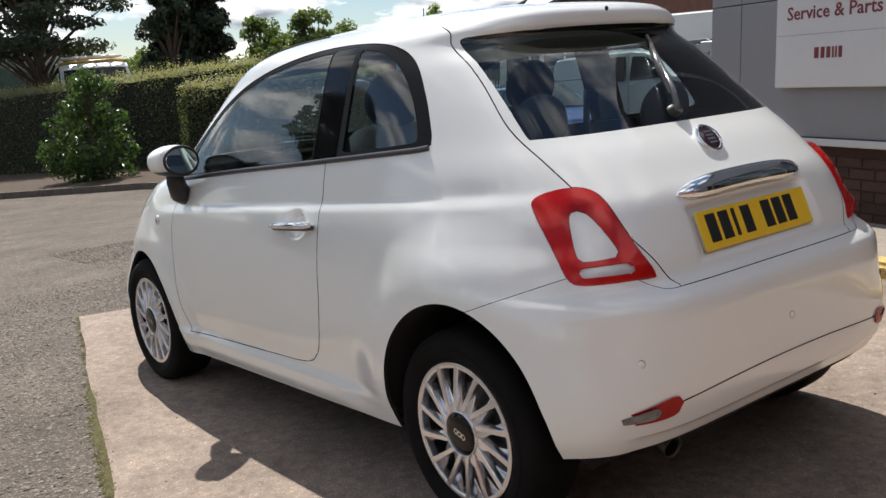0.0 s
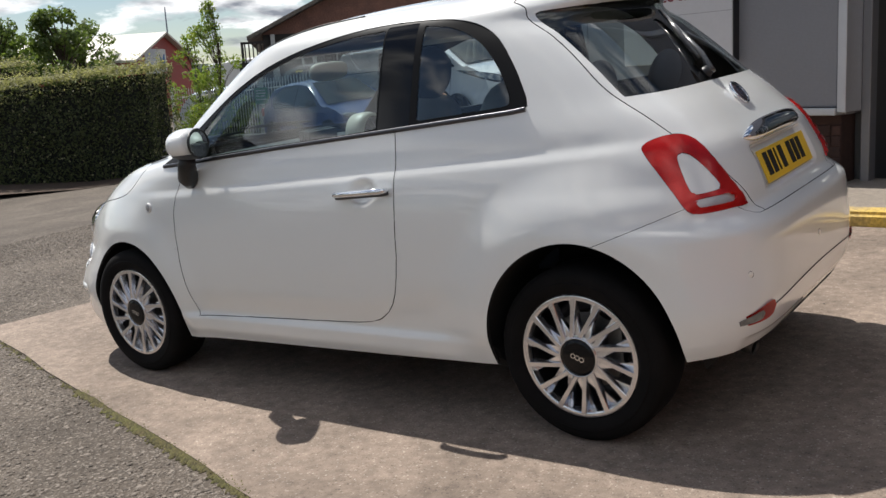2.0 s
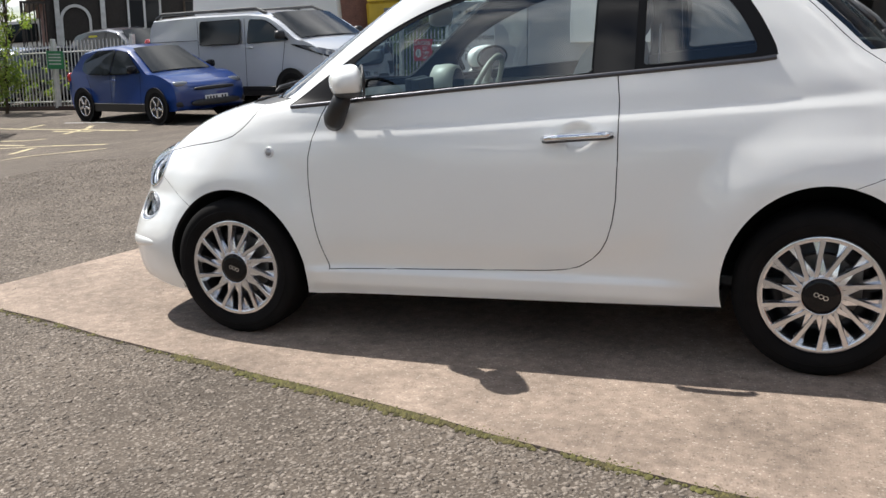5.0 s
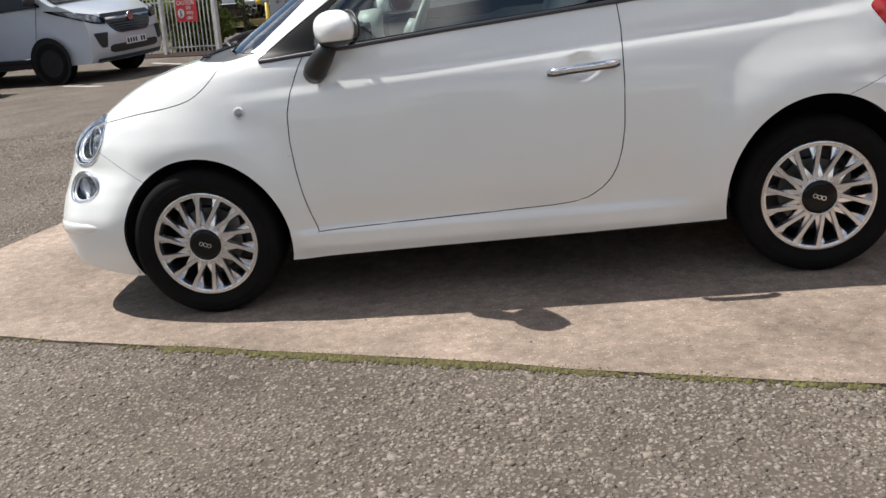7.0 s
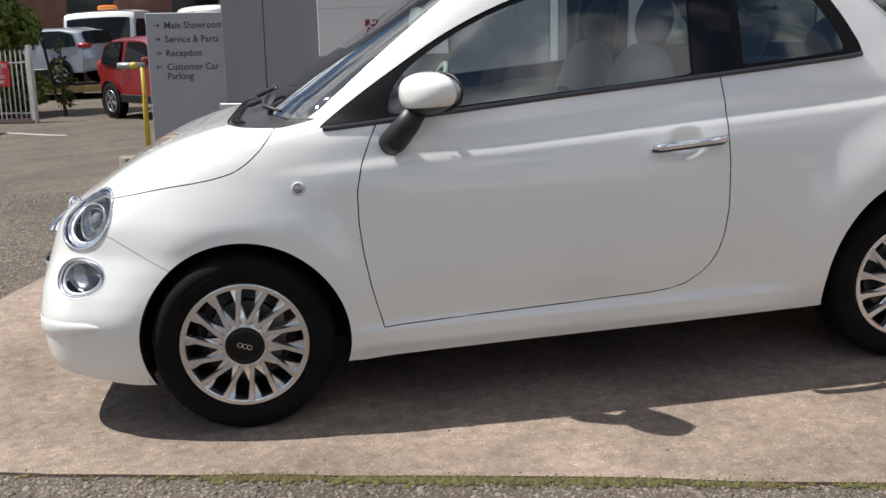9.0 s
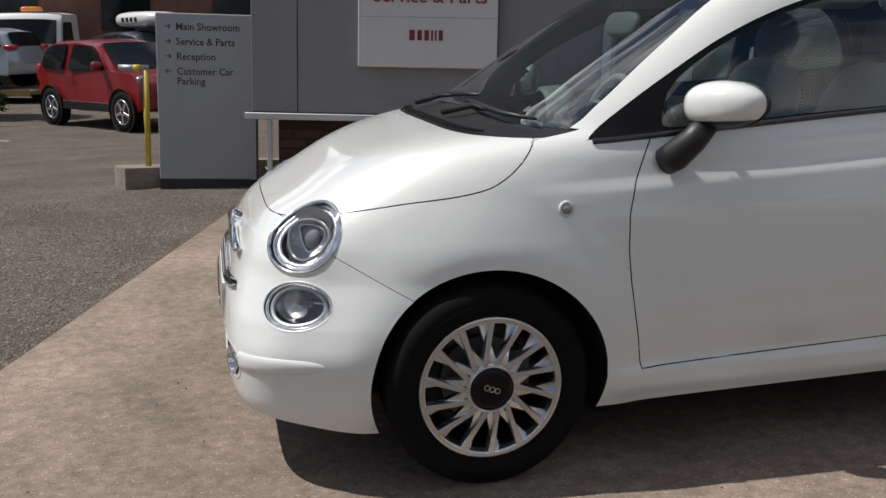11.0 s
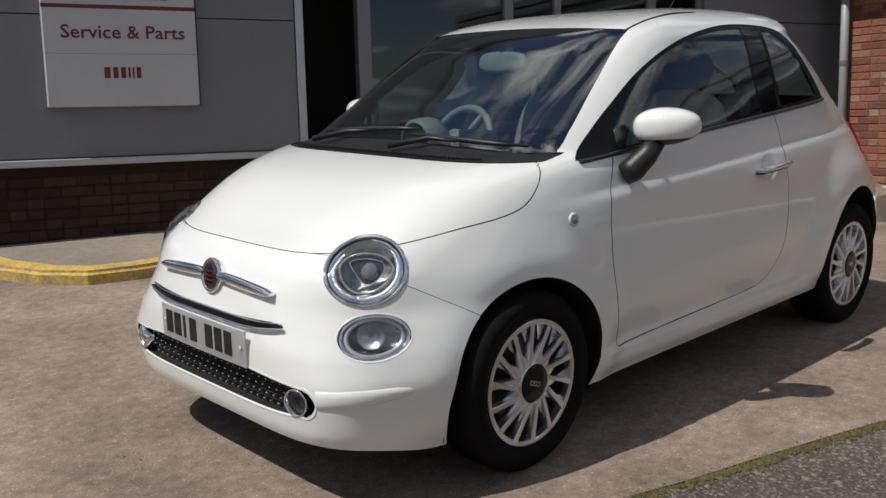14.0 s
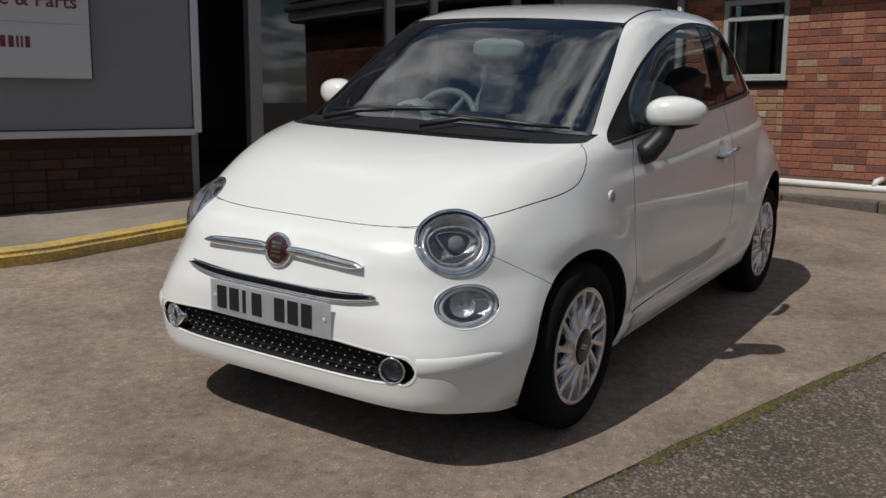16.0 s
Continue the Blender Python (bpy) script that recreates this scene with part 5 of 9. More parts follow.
# ---- cabin ----
def cushion(size, at, tilt=0.0):
    """A stuffed block: rounded all over, fuller in the middle."""
    bm = bmesh.new()
    bmesh.ops.create_cube(bm, size=1)
    bmesh.ops.subdivide_edges(bm, edges=bm.edges, cuts=5, use_grid_fill=True)
    for v in bm.verts:
        x, y, z = (c * 2 for c in v.co)
        e = 3.2
        r = (abs(x) ** e + abs(y) ** e + abs(z) ** e) ** (1 / e)
        m = max(abs(x), abs(y), abs(z))
        k = m / r if r else 1
        v.co = (x * k * size[0] / 2, y * k * size[1] / 2, z * k * size[2] / 2)
    bmesh.ops.transform(bm, matrix=Matrix.Translation(at) @ Matrix.Rotation(radians(tilt), 4, 'Y'), verts=bm.verts)
    return bm


def build_cabin():
    floor = box_bm((2.0, 1.34, .04), (-.35, 0, .30), .01)
    part("cabin_floor", floor, M_CABIN, CAR, "dark carpet")
    dash = bmesh.new()
    rows = []
    prof = [(.98, .95), (.80, .955), (.66, .935), (.60, .90), (.58, .80), (.60, .66), (.70, .52)]
    for y in np.linspace(-.62, .62, 17):
        d = .05 * (abs(y) / .62) ** 3
        rows.append([dash.verts.new((x - d * .5, y, z - .02 * (abs(y) / .62) ** 4)) for x, z in prof])
    for a, b in zip(rows, rows[1:]):
        for k in range(6):
            dash.faces.new((a[k], a[k + 1], b[k + 1], b[k]))
    d = part("dashboard", dash, M_CABIN, CAR, "dark dashboard with a pale fascia", smooth=True)
    part("fascia", box_bm((.03, 1.16, .13), (.590, 0, .835), .015), M_IVORY, d, "pale painted fascia")
    hood = lathe_bm([(.0, -.02), (.095, -.02), (.105, .02), (.10, .09), (.085, .10)], 28, "x")
    part("instrument_hood", hood, M_IVORY, d, smooth=True, matrix=Matrix.Translation((.53, -.34, .945)))
    part("instrument_dial", lathe_bm([(.0, -.024), (.080, -.024), (.082, -.0205)], 28, "x"), M_GLOSSBLACK, d, "black instrument dial", matrix=Matrix.Translation((.53, -.34, .945)))
    part("screen_surround", box_bm((.030, .215, .135), (.588, 0, .945), .014), M_CABIN, d, "dark screen surround")
    part("centre_screen", box_bm((.045, .195, .118), (.562, 0, .947), .012), M_CABIN, d, "black centre screen")
    # steering wheel
    pts = [Vector((0, .175 * math.cos(a), .175 * math.sin(a))) for a in np.linspace(0, 2 * math.pi, 41)[:-1]]
    sw = part("steering_wheel", rim_ring(pts, [Vector((1, 0, 0))] * 40, .016, 10), M_IVORY, CAR, "ivory steering wheel", smooth=True, matrix=Matrix.Translation((.37, -.335, .915)) @ Matrix.Rotation(radians(-24), 4, 'Y'))
    part("wheel_boss", lathe_bm([(0, -.03), (.05, -.028), (.07, .0), (.06, .05), (0, .06)], 24, "x"), M_IVORY, sw, smooth=True)
    for a in (0, 120, 240):
        t = radians(a + 90 + 90)
        part("wheel_spoke", tube_bm([(0, .05 * math.cos(t), .05 * math.sin(t)), (0, .165 * math.cos(t), .165 * math.sin(t))], [.018, .012], 8), M_IVORY, sw, smooth=True)
    col = tube_bm([(.40, -.335, .90), (.62, -.335, .80)], .03, 10)
    part("steering_column", col, M_CABIN, CAR, smooth=True)
    # front and rear seats
    for y in (.335, -.335):
        seat = part("front_seat", cushion((.50, .48, .17), (.02, y, .52), -6), M_SEATL, CAR, "pale cloth front seat with a dark round headrest", smooth=True)
        part("seat_back", cushion((.16, .47, .62), (-.27, y, .84), -16), M_SEATL, seat, smooth=True)
        part("seat_bolster", cushion((.13, .40, .40), (-.235, y, .80), -16), M_SEAT, seat, smooth=True)
        hr = bmesh.new()
        bmesh.ops.create_uvsphere(hr, u_segments=24, v_segments=14, radius=1, matrix=Matrix.Translation((-.375, y, 1.215)) @ Matrix.Rotation(radians(-12), 4, 'Y') @ Matrix.Diagonal((.055, .125, .105, 1)))
        part("headrest", hr, M_SEAT, seat, "round dark blue headrest", smooth=True)
        for o in (-.045, .045):
            part("headrest_post", tube_bm([(-.36, y + o, 1.13), (-.345, y + o, 1.05)], .007, 8), M_CHROME, seat, smooth=True)
    bench = part("rear_seat", cushion((.46, 1.14, .16), (-.72, 0, .56), -8), M_SEAT, CAR, "grey cloth rear bench", smooth=True)
    part("bench_back", cushion((.15, 1.08, .50), (-.96, 0, .80), -20), M_SEAT, bench, smooth=True)
    for y in (.30, -.30):
        hr = bmesh.new()
        bmesh.ops.create_uvsphere(hr, u_segments=24, v_segments=14, radius=1, matrix=Matrix.Translation((-1.06, y, 1.10)) @ Matrix.Rotation(radians(-14), 4, 'Y') @ Matrix.Diagonal((.05, .115, .10, 1)))
        part("headrest", hr, M_SEAT, bench, smooth=True)
    part("parcel_shelf", box_bm((.30, .92, .02), (-1.20, 0, .995), .005), M_CABIN, CAR, "black parcel shelf")
    mir = part("rear_view_mirror", cushion((.04, .25, .085), (.45, 0, 1.272), -10), M_IVORY, CAR, "pale-backed interior mirror", smooth=True)
    part("mirror_stem", tube_bm([(.45, 0, 1.29), (.455, 0, 1.345)], .008, 6), M_CABIN, mir)
    # pale headlining
    bm = bmesh.new()
    rows = []
    for x in np.linspace(.28, -.86, 14):
        k = 1 - ((x + .35) / 1.1) ** 4
        rows.append([bm.verts.new((x, y, 1.330 + .065 * k * (1 - (abs(y) / .52) ** 3))) for y in np.linspace(-.50, .50, 13)])
    for a, b in zip(rows, rows[1:]):
        for k in range(12):
            bm.faces.new((a[k], a[k + 1], b[k + 1], b[k]))
    part("headlining", bm, M_SEATL, CAR, "pale roof lining", smooth=True)
    for side in (1, -1):
        belt = tube_bm([(-.43, side * .60, 1.18), (-.42, side * .585, .95), (-.38, side * .60, .70)], .02, 6, squash=.15)
        part("seat_belt", belt, M_SEAT, CAR, smooth=True)


build_cabin()
# ---- ground ----
def aggregate(name, base, chips, scale, rough, stain, bump, blot=1.2):
    """Ground of small stones in a binder: chips of several tones, blotches and relief."""
    m = bpy.data.materials.new(name)
    nt, b = nodes_of(m)
    L = nt.links.new
    tc = nt.nodes.new("ShaderNodeTexCoord")
    vor = nt.nodes.new("ShaderNodeTexVoronoi")
    vor.inputs["Scale"].default_value = scale
    wob = nt.nodes.new("ShaderNodeTexNoise")
    wob.inputs["Scale"].default_value, wob.inputs["Detail"].default_value = scale * 1.1, 3
    L(tc.outputs["Object"], wob.inputs["Vector"])
    off = nt.nodes.new("ShaderNodeVectorMath"); off.operation = 'MULTIPLY_ADD'
    off.inputs[1].default_value = (1.1 / scale,) * 3
    L(wob.outputs["Color"], off.inputs[0]); L(tc.outputs["Object"], off.inputs[2])
    L(off.outputs[0], vor.inputs["Vector"])
    sep = nt.nodes.new("ShaderNodeSeparateColor")
    L(vor.outputs["Color"], sep.inputs[0])
    ramp = nt.nodes.new("ShaderNodeValToRGB")
    els = ramp.color_ramp.elements
    for i, (p, c) in enumerate(chips):
        e = els[i] if i < 2 else els.new(p)
        e.position, e.color = p, (*c, 1)
    L(sep.outputs[0], ramp.inputs["Fac"])
    gap = nt.nodes.new("ShaderNodeMapRange")
    gap.inputs[1].default_value, gap.inputs[2].default_value = 0.25, 0.62
    gap.inputs[3].default_value, gap.inputs[4].default_value = 0.0, 1.0
    L(vor.outputs["Distance"], gap.inputs[0])
    mx = nt.nodes.new("ShaderNodeMixRGB")
    mx.inputs["Color2"].default_value = (*base, 1)
    L(gap.outputs[0], mx.inputs["Fac"])
    L(ramp.outputs["Color"], mx.inputs["Color1"])
    big = nt.nodes.new("ShaderNodeTexNoise")
    big.inputs["Scale"].default_value, big.inputs["Detail"].default_value = blot, 7
    big.inputs["Roughness"].default_value = 0.62
    L(tc.outputs["Object"], big.inputs["Vector"])
    br = nt.nodes.new("ShaderNodeMapRange")
    br.inputs[1].default_value, br.inputs[2].default_value = 0.32, 0.68
    br.inputs[3].default_value, br.inputs[4].default_value = 1 - stain, 1 + stain * .55
    L(big.outputs["Fac"], br.inputs[0])
    mid = nt.nodes.new("ShaderNodeTexNoise")
    mid.inputs["Scale"].default_value, mid.inputs["Detail"].default_value = 22, 5
    L(tc.outputs["Object"], mid.inputs["Vector"])
    mr = nt.nodes.new("ShaderNodeMapRange")
    mr.inputs[1].default_value, mr.inputs[2].default_value = 0.3, 0.7
    mr.inputs[3].default_value, mr.inputs[4].default_value = 1 - stain * .5, 1 + stain * .5
    L(mid.outputs["Fac"], mr.inputs[0])
    mul = nt.nodes.new("ShaderNodeMath"); mul.operation = 'MULTIPLY'
    L(br.outputs[0], mul.inputs[0]); L(mr.outputs[0], mul.inputs[1])
    fin = nt.nodes.new("ShaderNodeMixRGB"); fin.blend_type = 'MULTIPLY'; fin.inputs["Fac"].default_value = 1
    L(mx.outputs["Color"], fin.inputs["Color1"]); L(mul.outputs[0], fin.inputs["Color2"])
    L(fin.outputs["Color"], b.inputs["Base Color"])
    b.inputs["Roughness"].default_value = rough
    b.inputs["Specular IOR Level"].default_value = 0.3
    inv = nt.nodes.new("ShaderNodeMath"); inv.operation = 'MULTIPLY_ADD'
    inv.inputs[1].default_value, inv.inputs[2].default_value = -1.0, 1.0
    L(gap.outputs[0], inv.inputs[0])
    hgt = nt.nodes.new("ShaderNodeMath"); hgt.operation = 'MULTIPLY'
    L(inv.outputs[0], hgt.inputs[0]); L(sep.outputs[1], hgt.inputs[1])
    bp = nt.nodes.new("ShaderNodeBump")
    bp.inputs["Distance"].default_value = bump
    L(hgt.outputs[0], bp.inputs["Height"])
    L(bp.outputs[0], b.inputs["Normal"])
    return m


M_ASPHALT = aggregate("worn_asphalt", (.086, .069, .055), [(0.0, (.108, .089, .073)), (.4, (.150, .125, .103)), (.8, (.194, .165, .138)), (1.0, (.285, .250, .214))], 74, .92, .30, .005)
M_CONCRETE = aggregate("weathered_concrete", (0.247, 0.192, 0.153), [(0.0, (0.145, 0.110, 0.086)), (.25, (0.243, 0.189, 0.151)), (.86, (0.289, 0.229, 0.184)), (.97, (0.405, 0.345, 0.289))], 115, .88, .42, .0015, 1.1)
M_PATH = aggregate("path_concrete", (.26, .22, .18), [(0.0, (.20, .17, .14)), (.5, (.27, .23, .19)), (.9, (.31, .27, .23)), (1.0, (.38, .34, .30))], 150, .9, .25, .001)


def site(x, y, up=0.0):
    """A ground point in the world; far out the fall of the forecourt levels off."""
    r = math.hypot(x, y)
    k = min(1.0, 30.0 / r) if r else 1.0
    p = SLOPE @ Vector((x, y, ground_z(x, y) + up))
    q = SLOPE @ Vector((x * k, y * k, ground_z(x, y) + up))
    return Vector((p.x, p.y, q.z))


def build_ground():
    xs = np.concatenate([-np.geomspace(900, 26, 14), np.arange(-24, 30, 1.0), np.geomspace(31, 900, 14)])
    n = len(xs)
    vs = [site(x, y, -.010) for x in xs for y in xs]
    fs = [(i * n + j, (i + 1) * n + j, (i + 1) * n + j + 1, i * n + j + 1) for i in range(n - 1) for j in range(n - 1)]
    g = mesh_ob("ground", vs, fs, M_ASPHALT, None)
    tagged(g, "rough grey asphalt with light stone chippings", "ground", kind="structure")
    # concrete pad: a slab with slightly ragged edges
    bm = bmesh.new()
    rng = random.Random(4)
    rows = []
    nu, nv = 60, 40
    for i in range(nu + 1):
        t = i / nu
        a = Vector((3.04 - 13.0 * t, .58 + 13.0 * t * .271, 0))
        b = Vector((1.60 - 10.8 * t, -4.35 + 2.5 * t, 0))
        row = []
        for j in range(nv + 1):
            s = j / nv
            p = a.lerp(b, s)
            if j == 0:
                p += Vector((0, rng.uniform(-.012, .012), 0))
            row.append(bm.verts.new(site(p.x, p.y, .0)))
        rows.append(row)
    for i in range(nu):
        for j in range(nv):
            bm.faces.new((rows[i][j], rows[i][j + 1], rows[i + 1][j + 1], rows[i + 1][j]))
    edge = [e for e in bm.edges if len(e.link_faces) == 1]
    ext = bmesh.ops.extrude_edge_only(bm, edges=edge)
    for v in [g for g in ext["geom"] if isinstance(g, bmesh.types.BMVert)]:
        v.co.z -= .05
    bmesh.ops.recalc_face_normals(bm, faces=bm.faces)
    pad = part("concrete_pad", bm, M_CONCRETE, None)
    tagged(pad, "tan weathered concrete pad flush with the asphalt", "pavement", kind="structure")
    # moss and grit along the joint
    vs, fs = [], []
    for k in range(15000):
        t = rng.random() ** 1.1 * .62
        p = Vector((3.04 - 13.0 * t, .58 + 13.0 * t * .271, 0))
        patch = noise.noise(Vector((p.x * 1.3, 7.1, 0))) + .6 * noise.noise(Vector((p.x * 6.0, 3.1, 0)))
        if rng.random() > (.42 + patch * 1.2) * (.10 if p.x > 1.3 else 1.0):
            continue
        wide = .008 + .012 * max(0, patch + .25)
        o = rng.gauss(.003, wide)
        c = site(p.x + rng.uniform(-.012, .012), p.y + o, -.008)
        s = rng.uniform(.003, .0120)
        i0 = len(vs)
        turn = rng.uniform(0, 6.28)
        for q in range(5):
            a = turn + q * 1.2566
            vs.append(c + Vector((s * rng.uniform(.6, 1.5) * math.cos(a), s * rng.uniform(.6, 1.3) * math.sin(a), 0)))
        vs.append(c + Vector((0, 0, s * rng.uniform(.4, .9) + .003)))
        fs += [(i0 + q, i0 + (q + 1) % 5, i0 + 5) for q in range(5)]
    mo = mesh_ob("moss", vs, fs, mat("olive_moss", (.078, .076, .020), .95, var=.5, scale=11, col2=(.070, .055, .022), island=.45), None)
    tagged(mo, "olive brown moss along the concrete edge", "moss", kind="stuff")
    # chippings bedded in the asphalt beside the pad
    nr = np.random.default_rng(8)
    want = 150000
    px, py = nr.uniform(-4.6, 4.4, want), nr.uniform(-.2, 4.4, want)
    edge = .58 + (3.04 - px) * .271
    lay = np.array([noise.noise(Vector((x * .9, y * .9, 2.0))) + .7 * noise.noise(Vector((x * 3.1, y * 3.1, 5.0))) for x, y in zip(px, py)])
    keep = ((py > edge + .012) | (px > 3.06)) & (py < edge + 2.9) & (nr.uniform(-.75, .75, want) < lay + .28)
    px, py = px[keep], py[keep]
    # more of them beyond the pad's front edge
    fx, fy = nr.uniform(1.7, 6.6, 70000), nr.uniform(-4.6, -.2, 70000)
    lay = np.array([noise.noise(Vector((x * .9, y * .9, 2.0))) for x, y in zip(fx, fy)])
    keep = (fx > 1.62 + (fy + 4.35) * .292) & (nr.uniform(-.75, .75, 70000) < lay + .05)
    px, py = np.concatenate([px, fx[keep]]), np.concatenate([py, fy[keep]])
    n = len(px)
    up = np.array([ground_z(x, y) for x, y in zip(px, py)]) - .0105
    size, long, turn = np.clip(nr.lognormal(-4.90, .36, n), .003, .016), nr.uniform(.45, 1.0, n), nr.uniform(0, 2 * math.pi, n)
    hgt = nr.uniform(.0006, .0030, n) * (size / .007) ** .5
    tx, ty = nr.uniform(-.20, .20, n), nr.uniform(-.20, .20, n)
    ring = []
    for lev, k in ((-.003, 1.04), (1.0, .93)):
        for q in range(5):
            a = q * 1.2566 + nr.uniform(-.35, .35, n)
            r = size * k * nr.uniform(.75, 1.25, n)
            u, v = r * np.cos(a), r * np.sin(a) * long
            dx, dy = u * np.cos(turn) - v * np.sin(turn), u * np.sin(turn) + v * np.cos(turn)
            ring.append(np.stack([px + dx, py + dy, up + (hgt + dx * tx + dy * ty if lev > 0 else lev)], 1))
    P = np.stack(ring, 1).reshape(-1, 3) @ np.array(SLOPE.to_3x3()).T
    quad = np.array([(q, (q + 1) % 5, 5 + (q + 1) % 5, 5 + q) for q in range(5)])
    base = (np.arange(n) * 10)[:, None]
    loops = np.concatenate([(base[:, :, None] + quad[None]).reshape(n, 20), base + np.arange(5, 10)[None]], 1).reshape(-1)
    starts = (np.arange(n) * 25)[:, None] + np.array([0, 4, 8, 12, 16, 20])[None]
    me = bpy.data.meshes.new("chippings")
    me.vertices.add(n * 10); me.vertices.foreach_set("co", P.astype(np.float32).ravel())
    me.loops.add(len(loops)); me.loops.foreach_set("vertex_index", loops.astype(np.int32))
    me.polygons.add(n * 6); me.polygons.foreach_set("loop_start", starts.astype(np.int32).ravel())
    me.update(calc_edges=True)
    me.materials.append(mat("grey_brown_chippings", (.160, .136, .115), .9, island=.42, fine=.2, fscale=300, spec=.25))
    tagged(new("chippings", me), "grey brown stone chippings bedded in the asphalt", "chippings", kind="stuff")
    # loose stones
    vs, fs = [], []
    for k in range(170):
        x, y = rng.uniform(-3, 3), rng.uniform(-1.5, 3.5)
        c = site(x, y, 0.0 if y < .58 + (3.04 - x) * .271 else -.01)
        s = rng.uniform(.002, .006)
        i0 = len(vs)
        for dx, dy, dz in ((1, 0, .3), (0, 1, .35), (-1, 0, .3), (0, -1, .4), (.1, .1, 1.1)):
            vs.append(c + Vector((dx * s * rng.uniform(.7, 1.2), dy * s * rng.uniform(.7, 1.2), dz * s)))
        fs += [(i0, i0 + 1, i0 + 4), (i0 + 1, i0 + 2, i0 + 4), (i0 + 2, i0 + 3, i0 + 4), (i0 + 3, i0, i0 + 4), (i0 + 3, i0 + 2, i0 + 1, i0)]
    st = mesh_ob("loose_grit", vs, fs, mat("grit_stone", (.16, .14, .12), .9, island=.6), None, smooth=False)
    tagged(st, "loose grit and small stones", "grit", kind="stuff")


build_ground()


def ribbon(name, pts, width, material, up, label, category):
    """A painted line on the ground."""
    bm = bmesh.new()
    pts = [Vector((*p, 0)) for p in pts]
    fine = []
    for a, b in zip(pts, pts[1:]):
        n = max(1, int((b - a).length / .4))
        fine += [a.lerp(b, k / n) for k in range(n)]
    fine.append(pts[-1])
    rows = []
    for i, p in enumerate(fine):
        d = (fine[min(i + 1, len(fine) - 1)] - fine[max(0, i - 1)]).normalized()
        s = Vector((-d.y, d.x, 0)) * width / 2
        rows.append((bm.verts.new(site(*(p + s).xy, up)), bm.verts.new(site(*(p - s).xy, up))))
    for a, b in zip(rows, rows[1:]):
        bm.faces.new((a[0], a[1], b[1], b[0]))
    bmesh.ops.recalc_face_normals(bm, faces=bm.faces)
    return tagged(part(name, bm, material, None), label, category, group=name.replace("_", " ") + "s", kind="structure")


M_ROADYELLOW = mat("worn_yellow_road_paint", (.62, .53, .30), .8, var=.7, scale=4, col2=(.22, .185, .13), fine=.3, fscale=60)
M_ROADWHITE = mat("worn_white_road_paint", (.55, .54, .52), .8, var=.6, scale=8, col2=(.20, .19, .18), fine=.3, fscale=60)
HATCHING = (((14.32, -9.97), (12.79, -9.67), (11.03, -9.40), (9.66, -9.16)), ((12.79, -9.67), (12.86, -10.35)), ((13.13, -8.48), (12.48, -8.40)),
            ((12.48, -7.90), (11.02, -7.96), (10.74, -8.15)), ((10.74, -6.88), (9.53, -7.03), (8.35, -6.83)), ((12.10, -7.68), (10.31, -7.24)),
            ((9.29, -5.96), (9.71, -6.83)), ((10.96, -6.39), (8.56, -5.05), (8.53, -5.50), (7.70, -6.07)), ((11.61, -9.25), (10.63, -9.13)),
            ((10.97, -8.82), (11.18, -9.73)), ((11.03, -9.40), (11.45, -10.08)))
for line_ in HATCHING:
    ribbon("hatch_marking", line_, .095, M_ROADYELLOW, -.004, "worn cream yellow hatching line on the road", "road marking")
for a_, b_ in (((12.6, -10.6), (10.2, -10.57)), ((6.9, -11.0), (7.9, -11.7)), ((4.9, -12.2), (7.4, -14.6))):
    ribbon("bay_line", [a_, b_], .10, M_ROADWHITE, -.003, "worn white parking bay line", "road marking")

# ---- showroom ----
WALL_TURN = radians(-16)
D_ = Vector((math.cos(WALL_TURN), math.sin(WALL_TURN), 0))
# columns: x to the viewer's right along the wall, y into the building, z up
FRONT = Matrix((( -D_.x, D_.y, 0, .30), (-D_.y, -D_.x, 0, -3.77), (0, 0, 1, 0), (0, 0, 0, 1)))


def slab(name, x0, x1, y0, y1, z0, z1, material, parent=None, label="", bevel=.0, m=None):
    bm = box_bm((x1 - x0, y1 - y0, z1 - z0), ((x0 + x1) / 2, (y0 + y1) / 2, (z0 + z1) / 2), bevel, 1)
    return part(name, bm, material, parent, label, matrix=m)


def clad_mat(name, col):
    """Coated metal sheet with a fine horizontal rib."""
    m = mat(name, col, .55, .0, var=.06, scale=1.3, fine=.03, fscale=45)
    nt, b = nodes_of(m)
    tc = nt.nodes.new("ShaderNodeTexCoord")
    wv = nt.nodes.new("ShaderNodeTexWave")
    wv.bands_direction = 'Z'
    wv.inputs["Scale"].default_value = 32
    nt.links.new(tc.outputs["Object"], wv.inputs["Vector"])
    bp = nt.nodes.new("ShaderNodeBump")
    bp.inputs["Distance"].default_value, bp.inputs["Strength"].default_value = .0006, .5
    nt.links.new(wv.outputs["Fac"], bp.inputs["Height"])
    nt.links.new(bp.outputs[0], b.inputs["Normal"])
    return m


M_CLAD = clad_mat("grey_cladding", (.185, .188, .208))
M_CLADDARK = mat("dark_grey_cladding", (.20, .20, .22), .45, .1, var=.1, scale=1.5, fine=.03, fscale=40)
M_TRIM = mat("pale_aluminium_trim", (.50, .51, .54), .4, .5, var=.08, scale=8)
M_FRAME = mat("grey_window_frame", (.22, .22, .235), .4, .4, var=.08, scale=8)
M_SIGN = mat("pale_sign_panel", (.50, .50, .52), .35, var=.04, scale=2, fine=.015, fscale=30)
M_SIGNRED = mat("dark_red_lettering", (.14, .012, .02), .5)
M_SIGNBLACK = mat("black_lettering", (.015, .015, .018), .5)
M_ROOMDARK = mat("dim_showroom_wall", (.10, .10, .10), .8, var=.2, scale=1.2)
